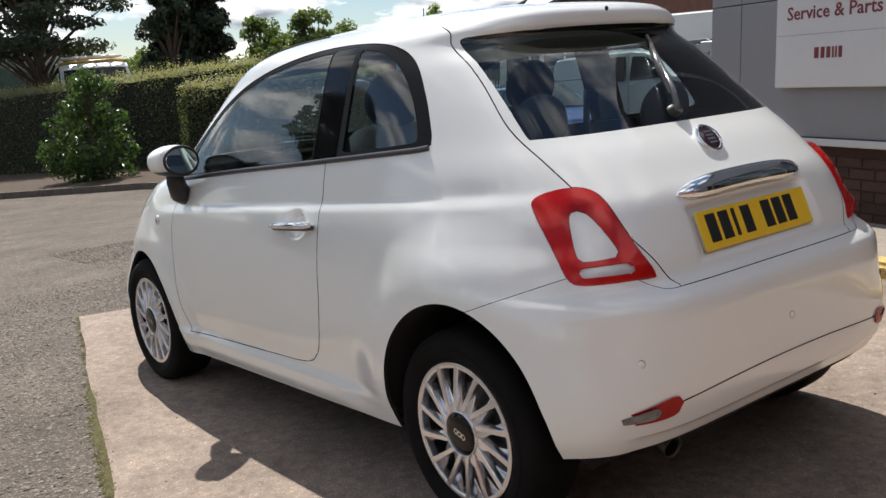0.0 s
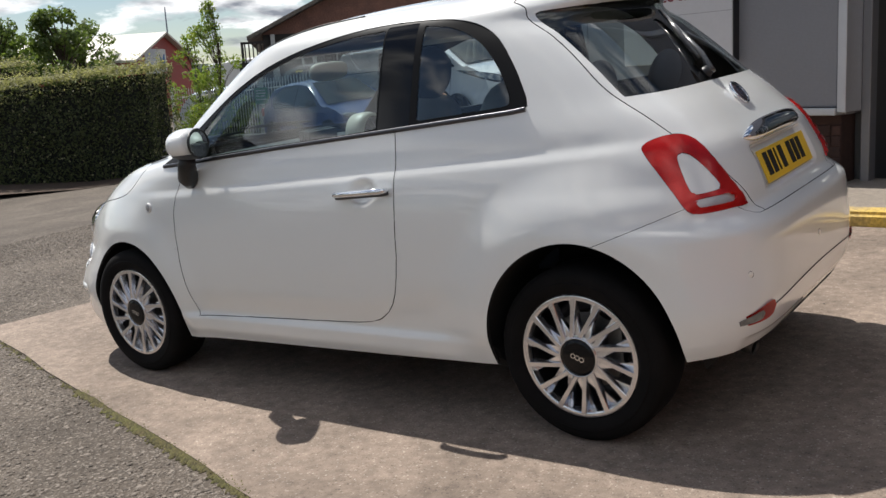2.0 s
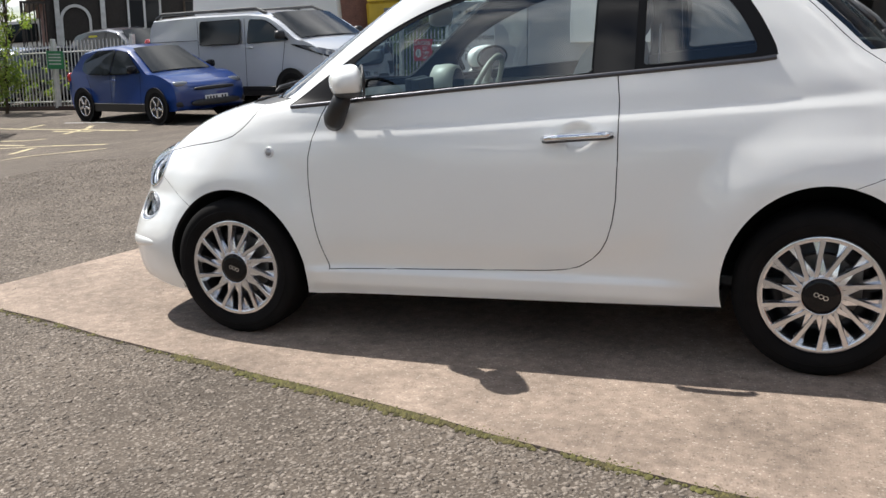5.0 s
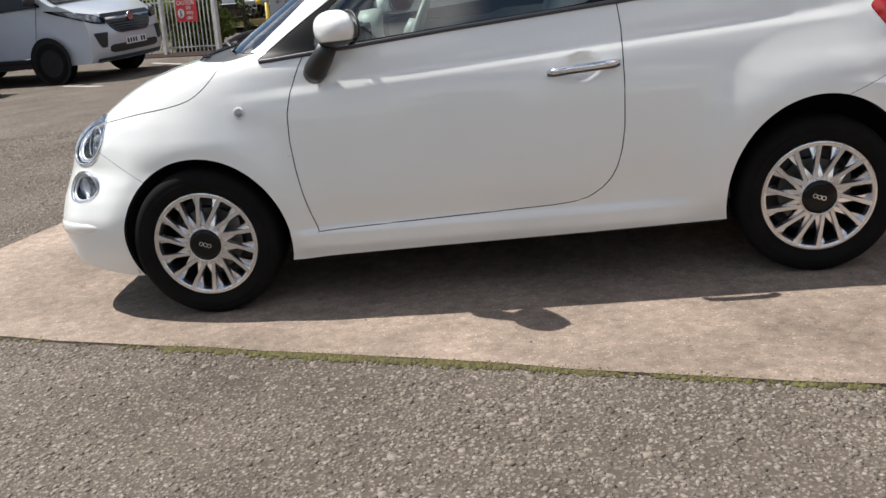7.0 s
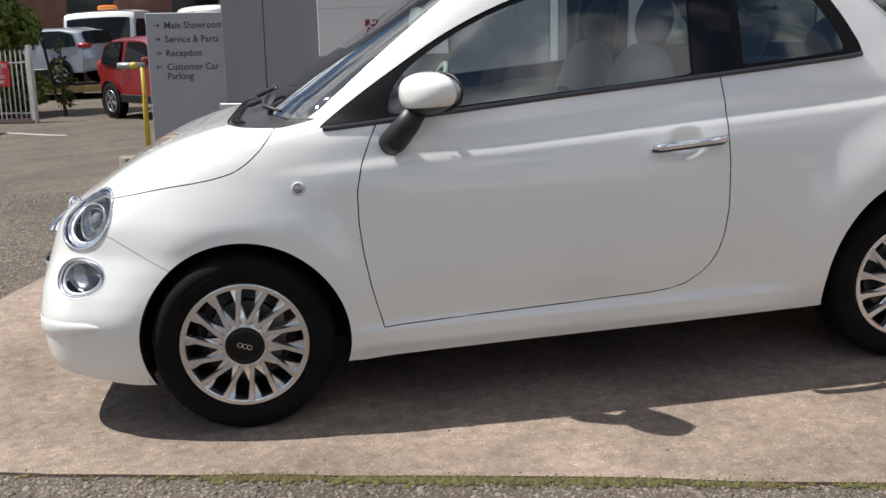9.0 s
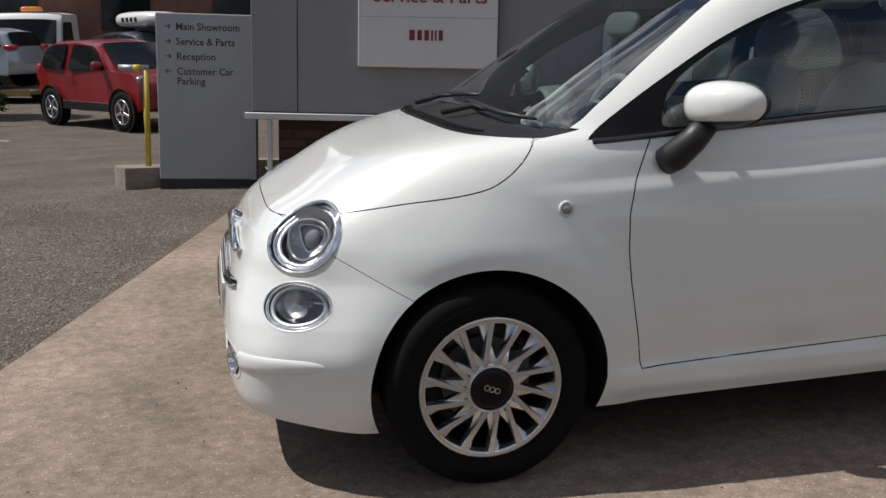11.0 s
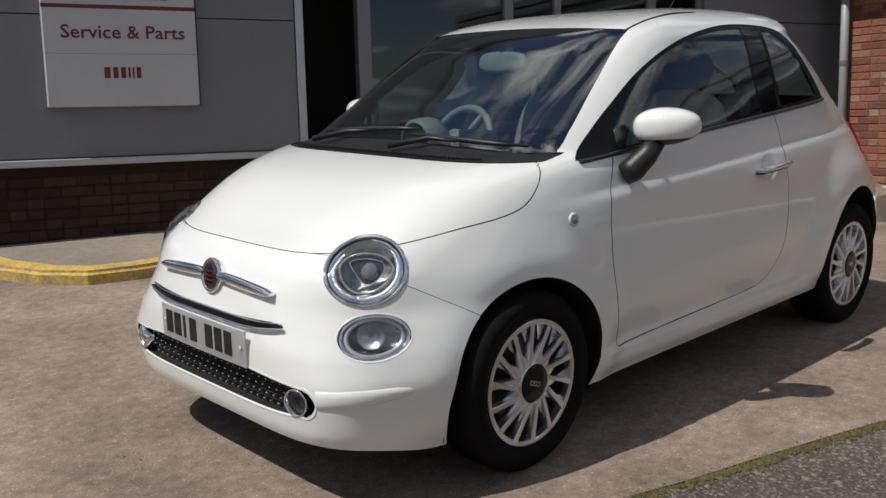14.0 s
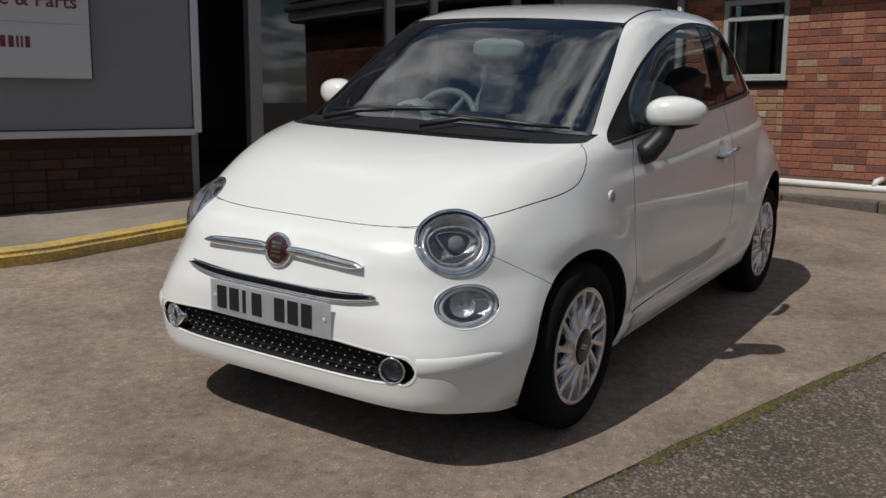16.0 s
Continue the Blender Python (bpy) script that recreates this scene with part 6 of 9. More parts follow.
M_ROOMFLOOR = mat("showroom_floor", (.16, .155, .15), .25, var=.12, scale=2)
M_SHOPGLASS = glass_mat("shop_glass", (.45, .47, .48), 1.0, 1.75)
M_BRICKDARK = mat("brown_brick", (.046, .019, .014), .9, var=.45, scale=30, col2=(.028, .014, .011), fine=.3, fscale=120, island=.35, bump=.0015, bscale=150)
M_KERBDARK = mat("weathered_kerb", (.13, .11, .09), .9, var=.4, scale=8, fine=.25, fscale=80)
M_MORTAR = mat("mortar", (.21, .13, .095), .95, var=.3, scale=14, fine=.25, fscale=150)
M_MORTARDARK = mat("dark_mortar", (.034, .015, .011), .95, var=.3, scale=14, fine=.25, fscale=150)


def brick_mat(name, cols):
    m = bpy.data.materials.new(name)
    nt, b = nodes_of(m)
    L = nt.links.new
    o = nt.nodes.new("ShaderNodeObjectInfo")
    g = nt.nodes.new("ShaderNodeNewGeometry")
    ad = nt.nodes.new("ShaderNodeMath"); ad.operation = 'ADD'
    L(o.outputs["Random"], ad.inputs[0]); L(g.outputs["Random Per Island"], ad.inputs[1])
    fr = nt.nodes.new("ShaderNodeMath"); fr.operation = 'FRACT'
    L(ad.outputs[0], fr.inputs[0])
    ramp = nt.nodes.new("ShaderNodeValToRGB")
    els = ramp.color_ramp.elements
    ramp.color_ramp.interpolation = 'CONSTANT'
    for i, (p, c) in enumerate(cols):
        e = els[i] if i < 2 else els.new(p)
        e.position, e.color = p, (*c, 1)
    L(fr.outputs[0], ramp.inputs["Fac"])
    tc = nt.nodes.new("ShaderNodeTexCoord")
    n = nt.nodes.new("ShaderNodeTexNoise")
    n.inputs["Scale"].default_value, n.inputs["Detail"].default_value = 38, 6
    L(tc.outputs["Object"], n.inputs["Vector"])
    r = nt.nodes.new("ShaderNodeMapRange")
    r.inputs[1].default_value, r.inputs[2].default_value, r.inputs[3].default_value, r.inputs[4].default_value = .3, .7, .68, 1.25
    L(n.outputs["Fac"], r.inputs[0])
    mx = nt.nodes.new("ShaderNodeMixRGB"); mx.blend_type = 'MULTIPLY'; mx.inputs["Fac"].default_value = 1
    L(ramp.outputs["Color"], mx.inputs["Color1"]); L(r.outputs[0], mx.inputs["Color2"])
    L(mx.outputs["Color"], b.inputs["Base Color"])
    b.inputs["Roughness"].default_value = .9
    bp = nt.nodes.new("ShaderNodeBump"); bp.inputs["Distance"].default_value = .002
    L(n.outputs["Fac"], bp.inputs["Height"]); L(bp.outputs[0], b.inputs["Normal"])
    return m


M_BRICKRED = brick_mat("red_facing_brick", [(0, (0.240, 0.086, 0.052)), (.2, (0.280, 0.107, 0.068)), (.4, (0.200, 0.073, 0.050)), (.55, (0.288, 0.133, 0.081)), (.7, (0.160, 0.060, 0.045)), (.82, (0.256, 0.099, 0.063)), (.93, (0.304, 0.206, 0.135)), (.97, (0.136, 0.065, 0.052))])
M_BRICKPALE = brick_mat("buff_facing_brick", [(0, (0.288, 0.172, 0.098)), (.2, (0.240, 0.115, 0.072)), (.4, (0.304, 0.197, 0.119)), (.6, (0.208, 0.094, 0.060)), (.8, (0.272, 0.135, 0.081)), (.92, (0.368, 0.295, 0.212))])


def brick_mesh(name, w, h, d, material):
    bm = box_bm((w, d, h), (0, d / 2, 0))
    front = [e for e in bm.edges if all(v.co.y < 1e-5 for v in e.verts)]
    bmesh.ops.bevel(bm, geom=front, offset=.004, segments=1, affect='EDGES')
    me = bpy.data.meshes.new(name)
    bm.to_mesh(me)
    bm.free()
    me.materials.append(material)
    return me


def lay_bricks(parent, x0, x1, z0, z1, material, near=None, hole=None, proud=.008, seed=1):
    """Stretcher courses between two lines; those near (a range of x) are pieces of their own, the rest one mesh."""
    rng = random.Random(seed)
    full, half = brick_mesh("brick", .215, .065, .03, material), brick_mesh("brick", .1025, .065, .03, material)
    vs, fs = [], []
    rows = int((z1 - z0) / .075)
    for r in range(rows):
        z = z0 + .0375 + r * .075
        x = x0 + (.0 if r % 2 else -.1125)
        while x < x1 - .02:
            long = .215 if rng.random() > .36 else .1025
            a, b = max(x, x0), min(x + long, x1)
            x += long + .010
            if b - a < .05:
                continue
            c = (a + b) / 2
            if hole and hole[0] - .05 < c < hole[1] + .05 and hole[2] < z < hole[3]:
                a2, b2 = (a, hole[0]) if a < hole[0] else (hole[1], b) if b > hole[1] else (0, 0)
                if b2 - a2 < .05:
                    continue
                a, b, c = a2, b2, (a2 + b2) / 2
            y = -proud + rng.uniform(-.002, .002)
            if near is None or near[0] < c < near[1] and near[2] < z < near[3]:
                w = b - a
                me = full if w > .19 else half if w > .09 and w < .12 else None
                ob = new("brick", me or full)
                ob.parent = parent
                ob.matrix_basis = Matrix.Translation((c, y, z)) @ Matrix.Diagonal((1 if me else w / .215, 1, 1, 1)) @ Matrix.Rotation(rng.uniform(-.004, .004), 4, 'Y')
            else:
                i0 = len(vs)
                for dy in (0, .03):
                    vs += [(a, y + dy, z - .0325), (b, y + dy, z - .0325), (b, y + dy, z + .0325), (a, y + dy, z + .0325)]
                fs += [(i0, i0 + 1, i0 + 2, i0 + 3), (i0 + 1, i0 + 5, i0 + 6, i0 + 2), (i0 + 4, i0, i0 + 3, i0 + 7), (i0 + 3, i0 + 2, i0 + 6, i0 + 7), (i0, i0 + 4, i0 + 5, i0 + 1)]
    if vs:
        tagged(mesh_ob("brickwork", vs, fs, material, parent, smooth=False), kind="stuff")


def build_showroom():
    wall = slab("wall_front", -1.33, 1.30, .064, .25, .766, 4.6, M_CLADDARK, None, m=FRONT)
    tagged(wall, "grey metal-clad showroom front over a brick plinth", "wall", kind="structure")
    # cladding sheets
    for x0, x1 in ((-1.35, -1.003), (-.997, 1.265)):
        for z0, z1 in ((.82, 1.797), (1.804, 4.6)):
            slab("cladding_panel", x0, x1, 0, .048, z0, z1, M_CLAD, wall, bevel=.004)
    slab("corner_trim", 1.272, 1.335, -.012, .20, .785, 4.6, M_TRIM, wall, "pale corner flashing", .004)
    slab("bottom_trim", -1.40, 1.271, -.03, .10, .765, .815, M_TRIM, wall, "pale drip flashing", .006)
    # black strip stands in for the shadow line above the flashing
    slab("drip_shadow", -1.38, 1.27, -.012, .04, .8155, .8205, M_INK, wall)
    slab("left_return", -1.349, -1.30, .26, 8.0, .765, 4.6, M_CLAD, wall, "grey side cladding")
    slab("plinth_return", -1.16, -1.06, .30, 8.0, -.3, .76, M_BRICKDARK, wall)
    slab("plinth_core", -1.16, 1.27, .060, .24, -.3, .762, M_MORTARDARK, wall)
    post = slab("corner_post", -1.235, -1.200, -.01, .025, .05, .763, M_TRIM, None, m=FRONT, bevel=.004)
    tagged(post, "pale metal post under the corner", "post")
    # sign
    sign = thing("wall_sign", "pale wall sign with dark red lettering and stripe", "sign", FRONT @ Matrix.Translation((0, 0, 0)))
    slab("sign_box", -.535, .495, -.075, -.002, 1.17, 2.32, M_SIGN, sign, bevel=.006)
    slab("sign_edge", .4955, .503, -.072, -.003, 1.17, 2.32, M_SIGNBLACK, sign, "dark sign edge")
    slab("stripe", -.5345, .4945, -.078, -.0755, 1.840, 1.866, M_SIGNRED, sign, "dark red stripe")
    slab("panel_joint", -.53, .49, -.0765, -.0755, 1.532, 1.535, M_FRAME, sign)
    t = text_bm("Service & Parts", .133)
    part("lettering", t, M_SIGNRED, sign, "dark red words", matrix=Matrix.Translation((-.425, -.077, 1.640)) @ Matrix.Diagonal((1.03, 1, .96, 1)))
    bx = -.16
    for w in (.050, .042, .042, .018, .016, .038):
        part("name_bar", box_bm((w * .8, .002, .075), (bx + w / 2, -.077, 1.405)), M_SIGNRED, sign)
        bx += w + .010
    bx = -.36
    for w in (.085, .085, .085, .080, .085, .085, .06, .06):
        part("name_bar", box_bm((w * .82, .002, .072), (bx + w / 2, -.077, 1.945)), M_SIGNBLACK, sign)
        bx += w + .006
    part("logo_disc", lathe_bm([(0, 0), (.10, 0), (.10, .004), (0, .004)], 32), M_SIGNRED, sign, matrix=Matrix.Translation((-.02, -.08, 2.19)))
    # glazed entrance to the right
    fr = thing("shop_window", "tall grey-framed showroom glazing, dark inside", "window", FRONT, kind="structure")
    gy = .22
    for x0, x1 in ((1.337, 1.40), (1.87, 1.985), (3.27, 3.36), (3.80, 3.87), (4.88, 4.97), (5.50, 5.56)):
        slab("mullion", x0, x1, gy - .03, gy + .06, .02, 2.75, M_FRAME, fr, bevel=.004)
    for x0, x1, z0, z1 in ((1.40, 1.87, 2.30, 2.36), (1.985, 5.50, 2.68, 2.75), (1.985, 5.50, .02, .14), (3.87, 4.88, 2.22, 2.30)):
        slab("rail", x0, x1, gy - .02, gy + .05, z0, z1, M_FRAME, fr, bevel=.003)
    for x0, x1 in ((1.986, 3.269), (3.361, 3.799), (3.871, 4.879), (4.971, 5.499)):
        slab("pane", x0, x1, gy + .01, gy + .016, .14, 2.68, M_SHOPGLASS, fr)
    hd = slab("fascia_wall", 1.336, 5.56, .05, .40, 2.751, 4.6, M_CLADDARK, None, m=FRONT)
    tagged(hd, "dark grey fascia over the entrance", "wall", kind="structure")
    # room behind
    for nm, a in (("wall_back", (1.30, 5.6, 4.2, 4.3, -.3, 3.2)), ("wall_side", (1.25, 1.32, .26, 4.2, -.3, 3.2)), ("wall_far_side", (5.57, 5.65, .30, 4.2, -.3, 3.2))):
        tagged(slab(nm, *a, M_ROOMDARK, None, m=FRONT), "dim showroom wall", "wall", kind="structure")
    tagged(slab("ceiling", 1.25, 5.65, .42, 4.2, 2.8, 2.9, M_ROOMDARK, None, m=FRONT), "dim showroom ceiling", "ceiling", kind="structure")
    tagged(slab("floor", 1.32, 5.57, .20, 4.2, .0, .05, M_ROOMFLOOR, None, m=FRONT), "grey showroom floor", "floor", kind="structure")
    lamp = slab("strip_light", 1.75, 2.05, 3.2, 3.28, 2.74, 2.79, mat("lamp_tube", (.8, .8, .75), .5, emit=((1, .95, .8), 6)), None, m=FRONT)
    tagged(lamp, "lit ceiling strip light", "lamp")
    desk = slab("reception_desk", 1.6, 2.6, 2.6, 3.2, .05, 1.1, M_CABIN, None, m=FRONT, bevel=.02)
    tagged(desk, "dark reception desk behind the glass", "desk")
    cab = slab("display_cabinet", 1.45, 1.85, 1.6, 2.0, .05, 1.55, M_ROOMFLOOR, None, m=FRONT, bevel=.01)
    tagged(cab, "grey display cabinet by the entrance", "cabinet")
    ban = thing("window_banner", "dark blue banner behind the glass with pale words", "banner", FRONT)
    slab("banner_sheet", 2.15, 3.2, gy + .03, gy + .034, 2.05, 2.62, mat("navy_banner", (.012, .03, .10), .4, var=.1), ban)
    t = text_bm("Everyday freedom starts here", .060)
    part("lettering", t, M_SIGN, ban, matrix=Matrix.Translation((2.42, gy + .026, 2.09)) @ Matrix.Diagonal((.80, 1, 1, 1)))
    # plain wall to the corner
    w2 = slab("wall_grey", 5.561, 7.62, .16, .36, -.3, 4.6, M_CLADDARK, None, m=FRONT)
    tagged(w2, "dark grey rendered wall", "wall", kind="structure")
    slab("wall_joint", 5.6, 7.5, .156, .1595, 1.93, 1.94, M_INK, w2)
    rf = slab("roof", -1.5, 7.8, -.05, 8.2, 4.601, 4.72, M_CLADDARK, None, m=FRONT)
    tagged(rf, "flat showroom roof", "roof", kind="structure")
    bk = slab("wall_rear", -1.30, 7.6, 8.0, 8.15, -.3, 4.6, M_CLADDARK, None, m=FRONT)
    tagged(bk, "grey rear wall", "wall", kind="structure")
    return wall


SHOW_WALL = build_showroom()

# brick wing at right angles
WING_TURN = radians(77)
E_ = Vector((math.cos(WING_TURN), math.sin(WING_TURN), 0))
WING = Matrix(((E_.x, -E_.y, 0, -6.164), (E_.y, E_.x, 0, .021), (0, 0, 1, 0), (0, 0, 0, 1)))


def build_wing():
    wall = thing("wall_brick", "red brick wing wall with a buff panel under its window", "wall", WING, kind="structure")
    hx = (-1.14, -.395, 1.28, 2.12)
    for nm, a in (("backing", (-1.75, hx[0], .007, .25, -.4, 2.6)), ("backing", (hx[1], 6.0, .007, .25, -.4, 2.6)), ("backing", (hx[0], hx[1], .007, .25, -.4, hx[2])), ("backing", (hx[0], hx[1], .022, .25, hx[3], 2.6))):
        slab(nm, *a, M_MORTAR, wall)
    slab("fascia", -1.95, 6.0, -.35, .02, 2.44, 2.75, M_TRIM, wall, "pale painted fascia", .005)
    slab("soffit", -1.9, 6.0, -.30, .02, 2.405, 2.436, M_FRAME, wall)
    slab("gutter", -1.95, 6.0, -.44, -.352, 2.60, 2.70, M_FRAME, wall, "grey gutter", .02)
    slab("lintel", -1.70, 6.0, -.002, .03, 2.18, 2.40, M_BRICKDARK, wall, "dark brick band")
    slab("sill_course", hx[0] - .02, hx[1] + .01, -.012, .03, 1.185, 1.262, M_BRICKDARK, wall, "dark brick sill course")
    win = thing("window_1", "grey-framed window with a top light and pale curtain", "window", WING, kind="structure")
    x0, x1, z0, z1 = hx
    M_WINFRAME = mat("grey_green_frame", (.36, .38, .37), .45, var=.08, scale=10)
    for a in ((x0, x0 + .055, .0, .08, z0, z1), (x1 - .055, x1, .0, .08, z0, z1), (x0 + .055, x1 - .055, .0, .08, z1 - .055, z1), (x0 + .055, x1 - .055, .0, .08, z0, z0 + .05), (x0 + .055, x1 - .055, -.008, .08, 1.895, 1.945)):
        slab("window_frame", *a, M_WINFRAME, win, bevel=.006)
    slab("window_sill", x0 - .04, x1 + .03, -.06, .05, z0 - .022, z0 - .001, M_WINFRAME, win, bevel=.006)
    slab("pane", x0 + .055, x1 - .055, .04, .045, z0 + .05, 1.895, M_SHOPGLASS, win)
    slab("pane", x0 + .055, x1 - .055, .04, .045, 1.945, z1 - .055, M_SHOPGLASS, win)
    slab("room_back", x0 - .3, x1 + .3, .9, .95, .8, 2.5, M_ROOMDARK, win)
    cur = bmesh.new()
    prev = None
    for k in range(22):
        x = x0 + .09 + k * .006
        y = .12 + .018 * math.sin(k * 1.3)
        a, b = cur.verts.new((x, y, z0 + .02)), cur.verts.new((x, y, 1.92))
        if prev:
            cur.faces.new((prev[0], a, b, prev[1]))
        prev = (a, b)
    c = part("curtain", cur, mat("pale_curtain", (.52, .50, .45), .9), None, smooth=True, matrix=WING)
    tagged(c, "pale curtain drawn to one side", "curtain")
    dp = part("downpipe", tube_bm([(-1.64, -.07, -.2), (-1.64, -.07, 1.4), (-1.64, -.07, 2.45)], .042, 14), mat("grey_pipe", (.30, .31, .32), .45, var=.1, scale=12), None, smooth=True, matrix=WING)
    tagged(dp, "grey plastic downpipe in the corner", "pipe")
    for z in (.6, 1.5, 2.3):
        part("pipe_collar", cyl_bm(.047, .047, .05, Matrix.Translation((-1.64, -.07, z)), 14), M_FRAME, dp)
    pm = mat("white_pipe", (.72, .72, .70), .35, var=.08, scale=6)
    wp = part("waste_pipe", tube_bm([(-1.60, -.07, .225), (.35, -.07, .205), (.55, -.07, .20), (6.0, -.07, .19)], .035, 14), pm, None, smooth=True, matrix=WING)
    tagged(wp, "white plastic waste pipe along the wall foot", "pipe")
    for x in (-.55, .95, 2.4):
        part("pipe_socket", tube_bm([(x - .04, -.07, .206), (x + .04, -.07, .206)], .041, 14), pm, wp, smooth=True)
    part("pipe_branch", tube_bm([(.62, -.07, .21), (.64, -.06, .27), (.68, .0, .29)], .03, 10), pm, wp, smooth=True)
    rf = slab("wing_roof", -2.0, 6.0, -.40, 8.0, 2.76, 2.85, M_CLADDARK, None, m=WING)
    tagged(rf, "flat roof of the brick wing", "roof", kind="structure")
    # footpath with a low kerb
    fp = slab("footpath", -1.75, 6.0, -.75, .0, -.3, .165, M_PATH, None, m=WING)
    tagged(fp, "worn concrete footpath at the wall foot", "pavement", kind="structure")
    for k in range(9):
        slab("kerbstone", -1.75 + k * .91, -1.75 + k * .91 + .90, -.86, -.752, -.3, .155 - .004 * (k % 2), M_KERBDARK, fp, bevel=.012)
    return wall


BRICK_WALL = build_wing()


def build_footway():
    # raised strip along the showroom with a yellow painted kerb
    line = [(1.50, -3.97), (1.42, -3.44), (1.28, -3.04), (1.08, -2.80), (0.82, -2.72), (0.36, -2.70), (-0.14, -2.68), (-1.04, -2.52), (-1.94, -2.38), (-2.84, -2.24), (-3.74, -2.10), (-4.64, -1.96), (-5.54, -1.82)]
    inner = [(1.34, -4.12), (1.26, -3.48), (1.14, -3.14), (1.00, -2.95), (0.79, -2.88), (0.36, -2.86), (-0.16, -2.84), (-1.06, -2.68), (-1.96, -2.54), (-2.86, -2.40), (-3.76, -2.26), (-4.66, -2.12), (-5.56, -1.98)]
    M_KERB = mat("worn_yellow_kerb_paint", (.60, .40, .07), .75, var=.55, scale=7, col2=(.33, .25, .13), fine=.3, fscale=55, bump=.002, bscale=60)
    kerb = thing("yellow_kerb", "worn yellow painted kerb before the showroom", "kerb", None, kind="structure")
    h = .085
    for i in range(len(line) - 1):
        bm = bmesh.new()
        q = [Vector((*line[i], 0)), Vector((*line[i + 1], 0)), Vector((*inner[i + 1], 0)), Vector((*inner[i], 0))]
        joint = .002 if i > 6 else 0
        d = (q[1] - q[0]).normalized() * joint
        q = [q[0] + d, q[1] - d, q[2] - d, q[3] + d]
        bot = [bm.verts.new(SLOPE @ (p + Vector((0, 0, -.08)))) for p in q]
        top = [bm.verts.new(SLOPE @ (p + Vector((0, 0, h)))) for p in q]
        bm.faces.new(top)
        for k in range(4):
            bm.faces.new((bot[k], bot[(k + 1) % 4], top[(k + 1) % 4], top[k]))
        bmesh.ops.recalc_face_normals(bm, faces=bm.faces)
        ed = [e for e in bm.edges if e.verts[0] in top and e.verts[1] in top]
        ed = [e for e in ed if set(e.verts) == {top[0], top[1]}]
        bmesh.ops.bevel(bm, geom=ed, offset=.025, segments=3, affect='EDGES')
        part("kerbstone", bm, M_KERB, kerb, smooth=False)
    bm = bmesh.new()
    back = [(p[0] + .15, p[1] - 2.2 + .16 * k) for k, p in enumerate(inner)]
    rows = []
    for a, b in zip(inner, back):
        rows.append([bm.verts.new(SLOPE @ Vector((*a, h - .006))), bm.verts.new(SLOPE @ Vector((*b, h - .006)))])
    for a, b in zip(rows, rows[1:]):
        bm.faces.new((a[0], a[1], b[1], b[0]))
    bmesh.ops.recalc_face_normals(bm, faces=bm.faces)
    fw = part("footway", bm, M_PATH, None)
    tagged(fw, "raised concrete footway along the showroom", "pavement", kind="structure")


build_footway()


def build_totem():
    m = upright(1.92, -5.01, 180 - 6)
    tot = thing("totem_sign", "grey totem sign with dark direction words and arrows", "sign", m)
    slab("panel", -.40, .40, -.06, .06, .06, 1.42, M_SIGN2, tot, bevel=.006)
    slab("edge_strip", .402, .408, -.055, .055, .06, 1.42, M_SIGNBLACK, tot)
    slab("base", -.40, .40, -.05, .05, -.10, .058, M_SIGNBLACK, tot, "black base")
    rows = [("Main Showroom", 1.285, 1), ("Service & Parts", 1.165, 1), ("Reception", 1.045, 1), ("Customer Car", .925, -1), ("Parking", .845, 0)]
    for words, z, arrow in rows:
        x = -.24
        part("lettering", text_bm(words, .083), M_SIGNDARK, tot, "dark grey words", matrix=Matrix.Translation((x, -.0615, z)) @ Matrix.Diagonal((.93, 1, 1, 1)))
        if arrow:
            bm = bmesh.new()
            s = arrow
            box_bm((.045, .002, .007), (-.305, -.061, z + .028), bm=bm)
            for dz in (-1, 1):
                box_bm((.026, .002, .007), (-.305 + s * .0135, -.061, z + .028 + dz * .009), bm=bm, rot=Matrix.Rotation(radians(40 * dz * s), 3, 'Y'))
            part("arrow", bm, M_SIGNDARK, tot)
    # barrier post on its concrete block
    bl = part("concrete_block", box_bm((.42, .34, .26), (0, 0, .03), .02), M_PATH, None, matrix=upright(2.47, -5.28, 20))
    tagged(bl, "low concrete block at the barrier foot", "block")
    bl = part("concrete_block", box_bm((.50, .22, .22), (0, 0, .03), .02), M_PATH, None, matrix=upright(1.34, -5.60, 10))
    tagged(bl, "low concrete block behind the totem sign", "block")
    M_YEL = mat("yellow_post_paint", (.62, .44, .03), .5, var=.25, scale=12, col2=(.45, .33, .05))
    M_GREYP = mat("galvanised_tube", (.38, .39, .40), .4, .6, var=.2, scale=20)
    po = part("barrier_post", tube_bm([(0, 0, .16), (0, 0, .98)], .024, 12), M_YEL, None, smooth=True, matrix=upright(2.43, -5.28, 0))
    tagged(po, "yellow steel post with a short grey arm", "post")
    part("arm", tube_bm([(-.02, 0, .985), (.12, -.02, .985), (.22, -.03, .985)], .03, 10), M_GREYP, po, smooth=True)
    part("arm_band", tube_bm([(.04, -.008, .985), (.10, -.016, .985)], .032, 10), M_YEL, po, smooth=True)


M_SIGN2 = mat("grey_totem_panel", (.33, .34, .36), .4, .2, var=.05, scale=2, fine=.02, fscale=30)
M_SIGNDARK = mat("charcoal_lettering", (.05, .045, .05), .5)
build_totem()
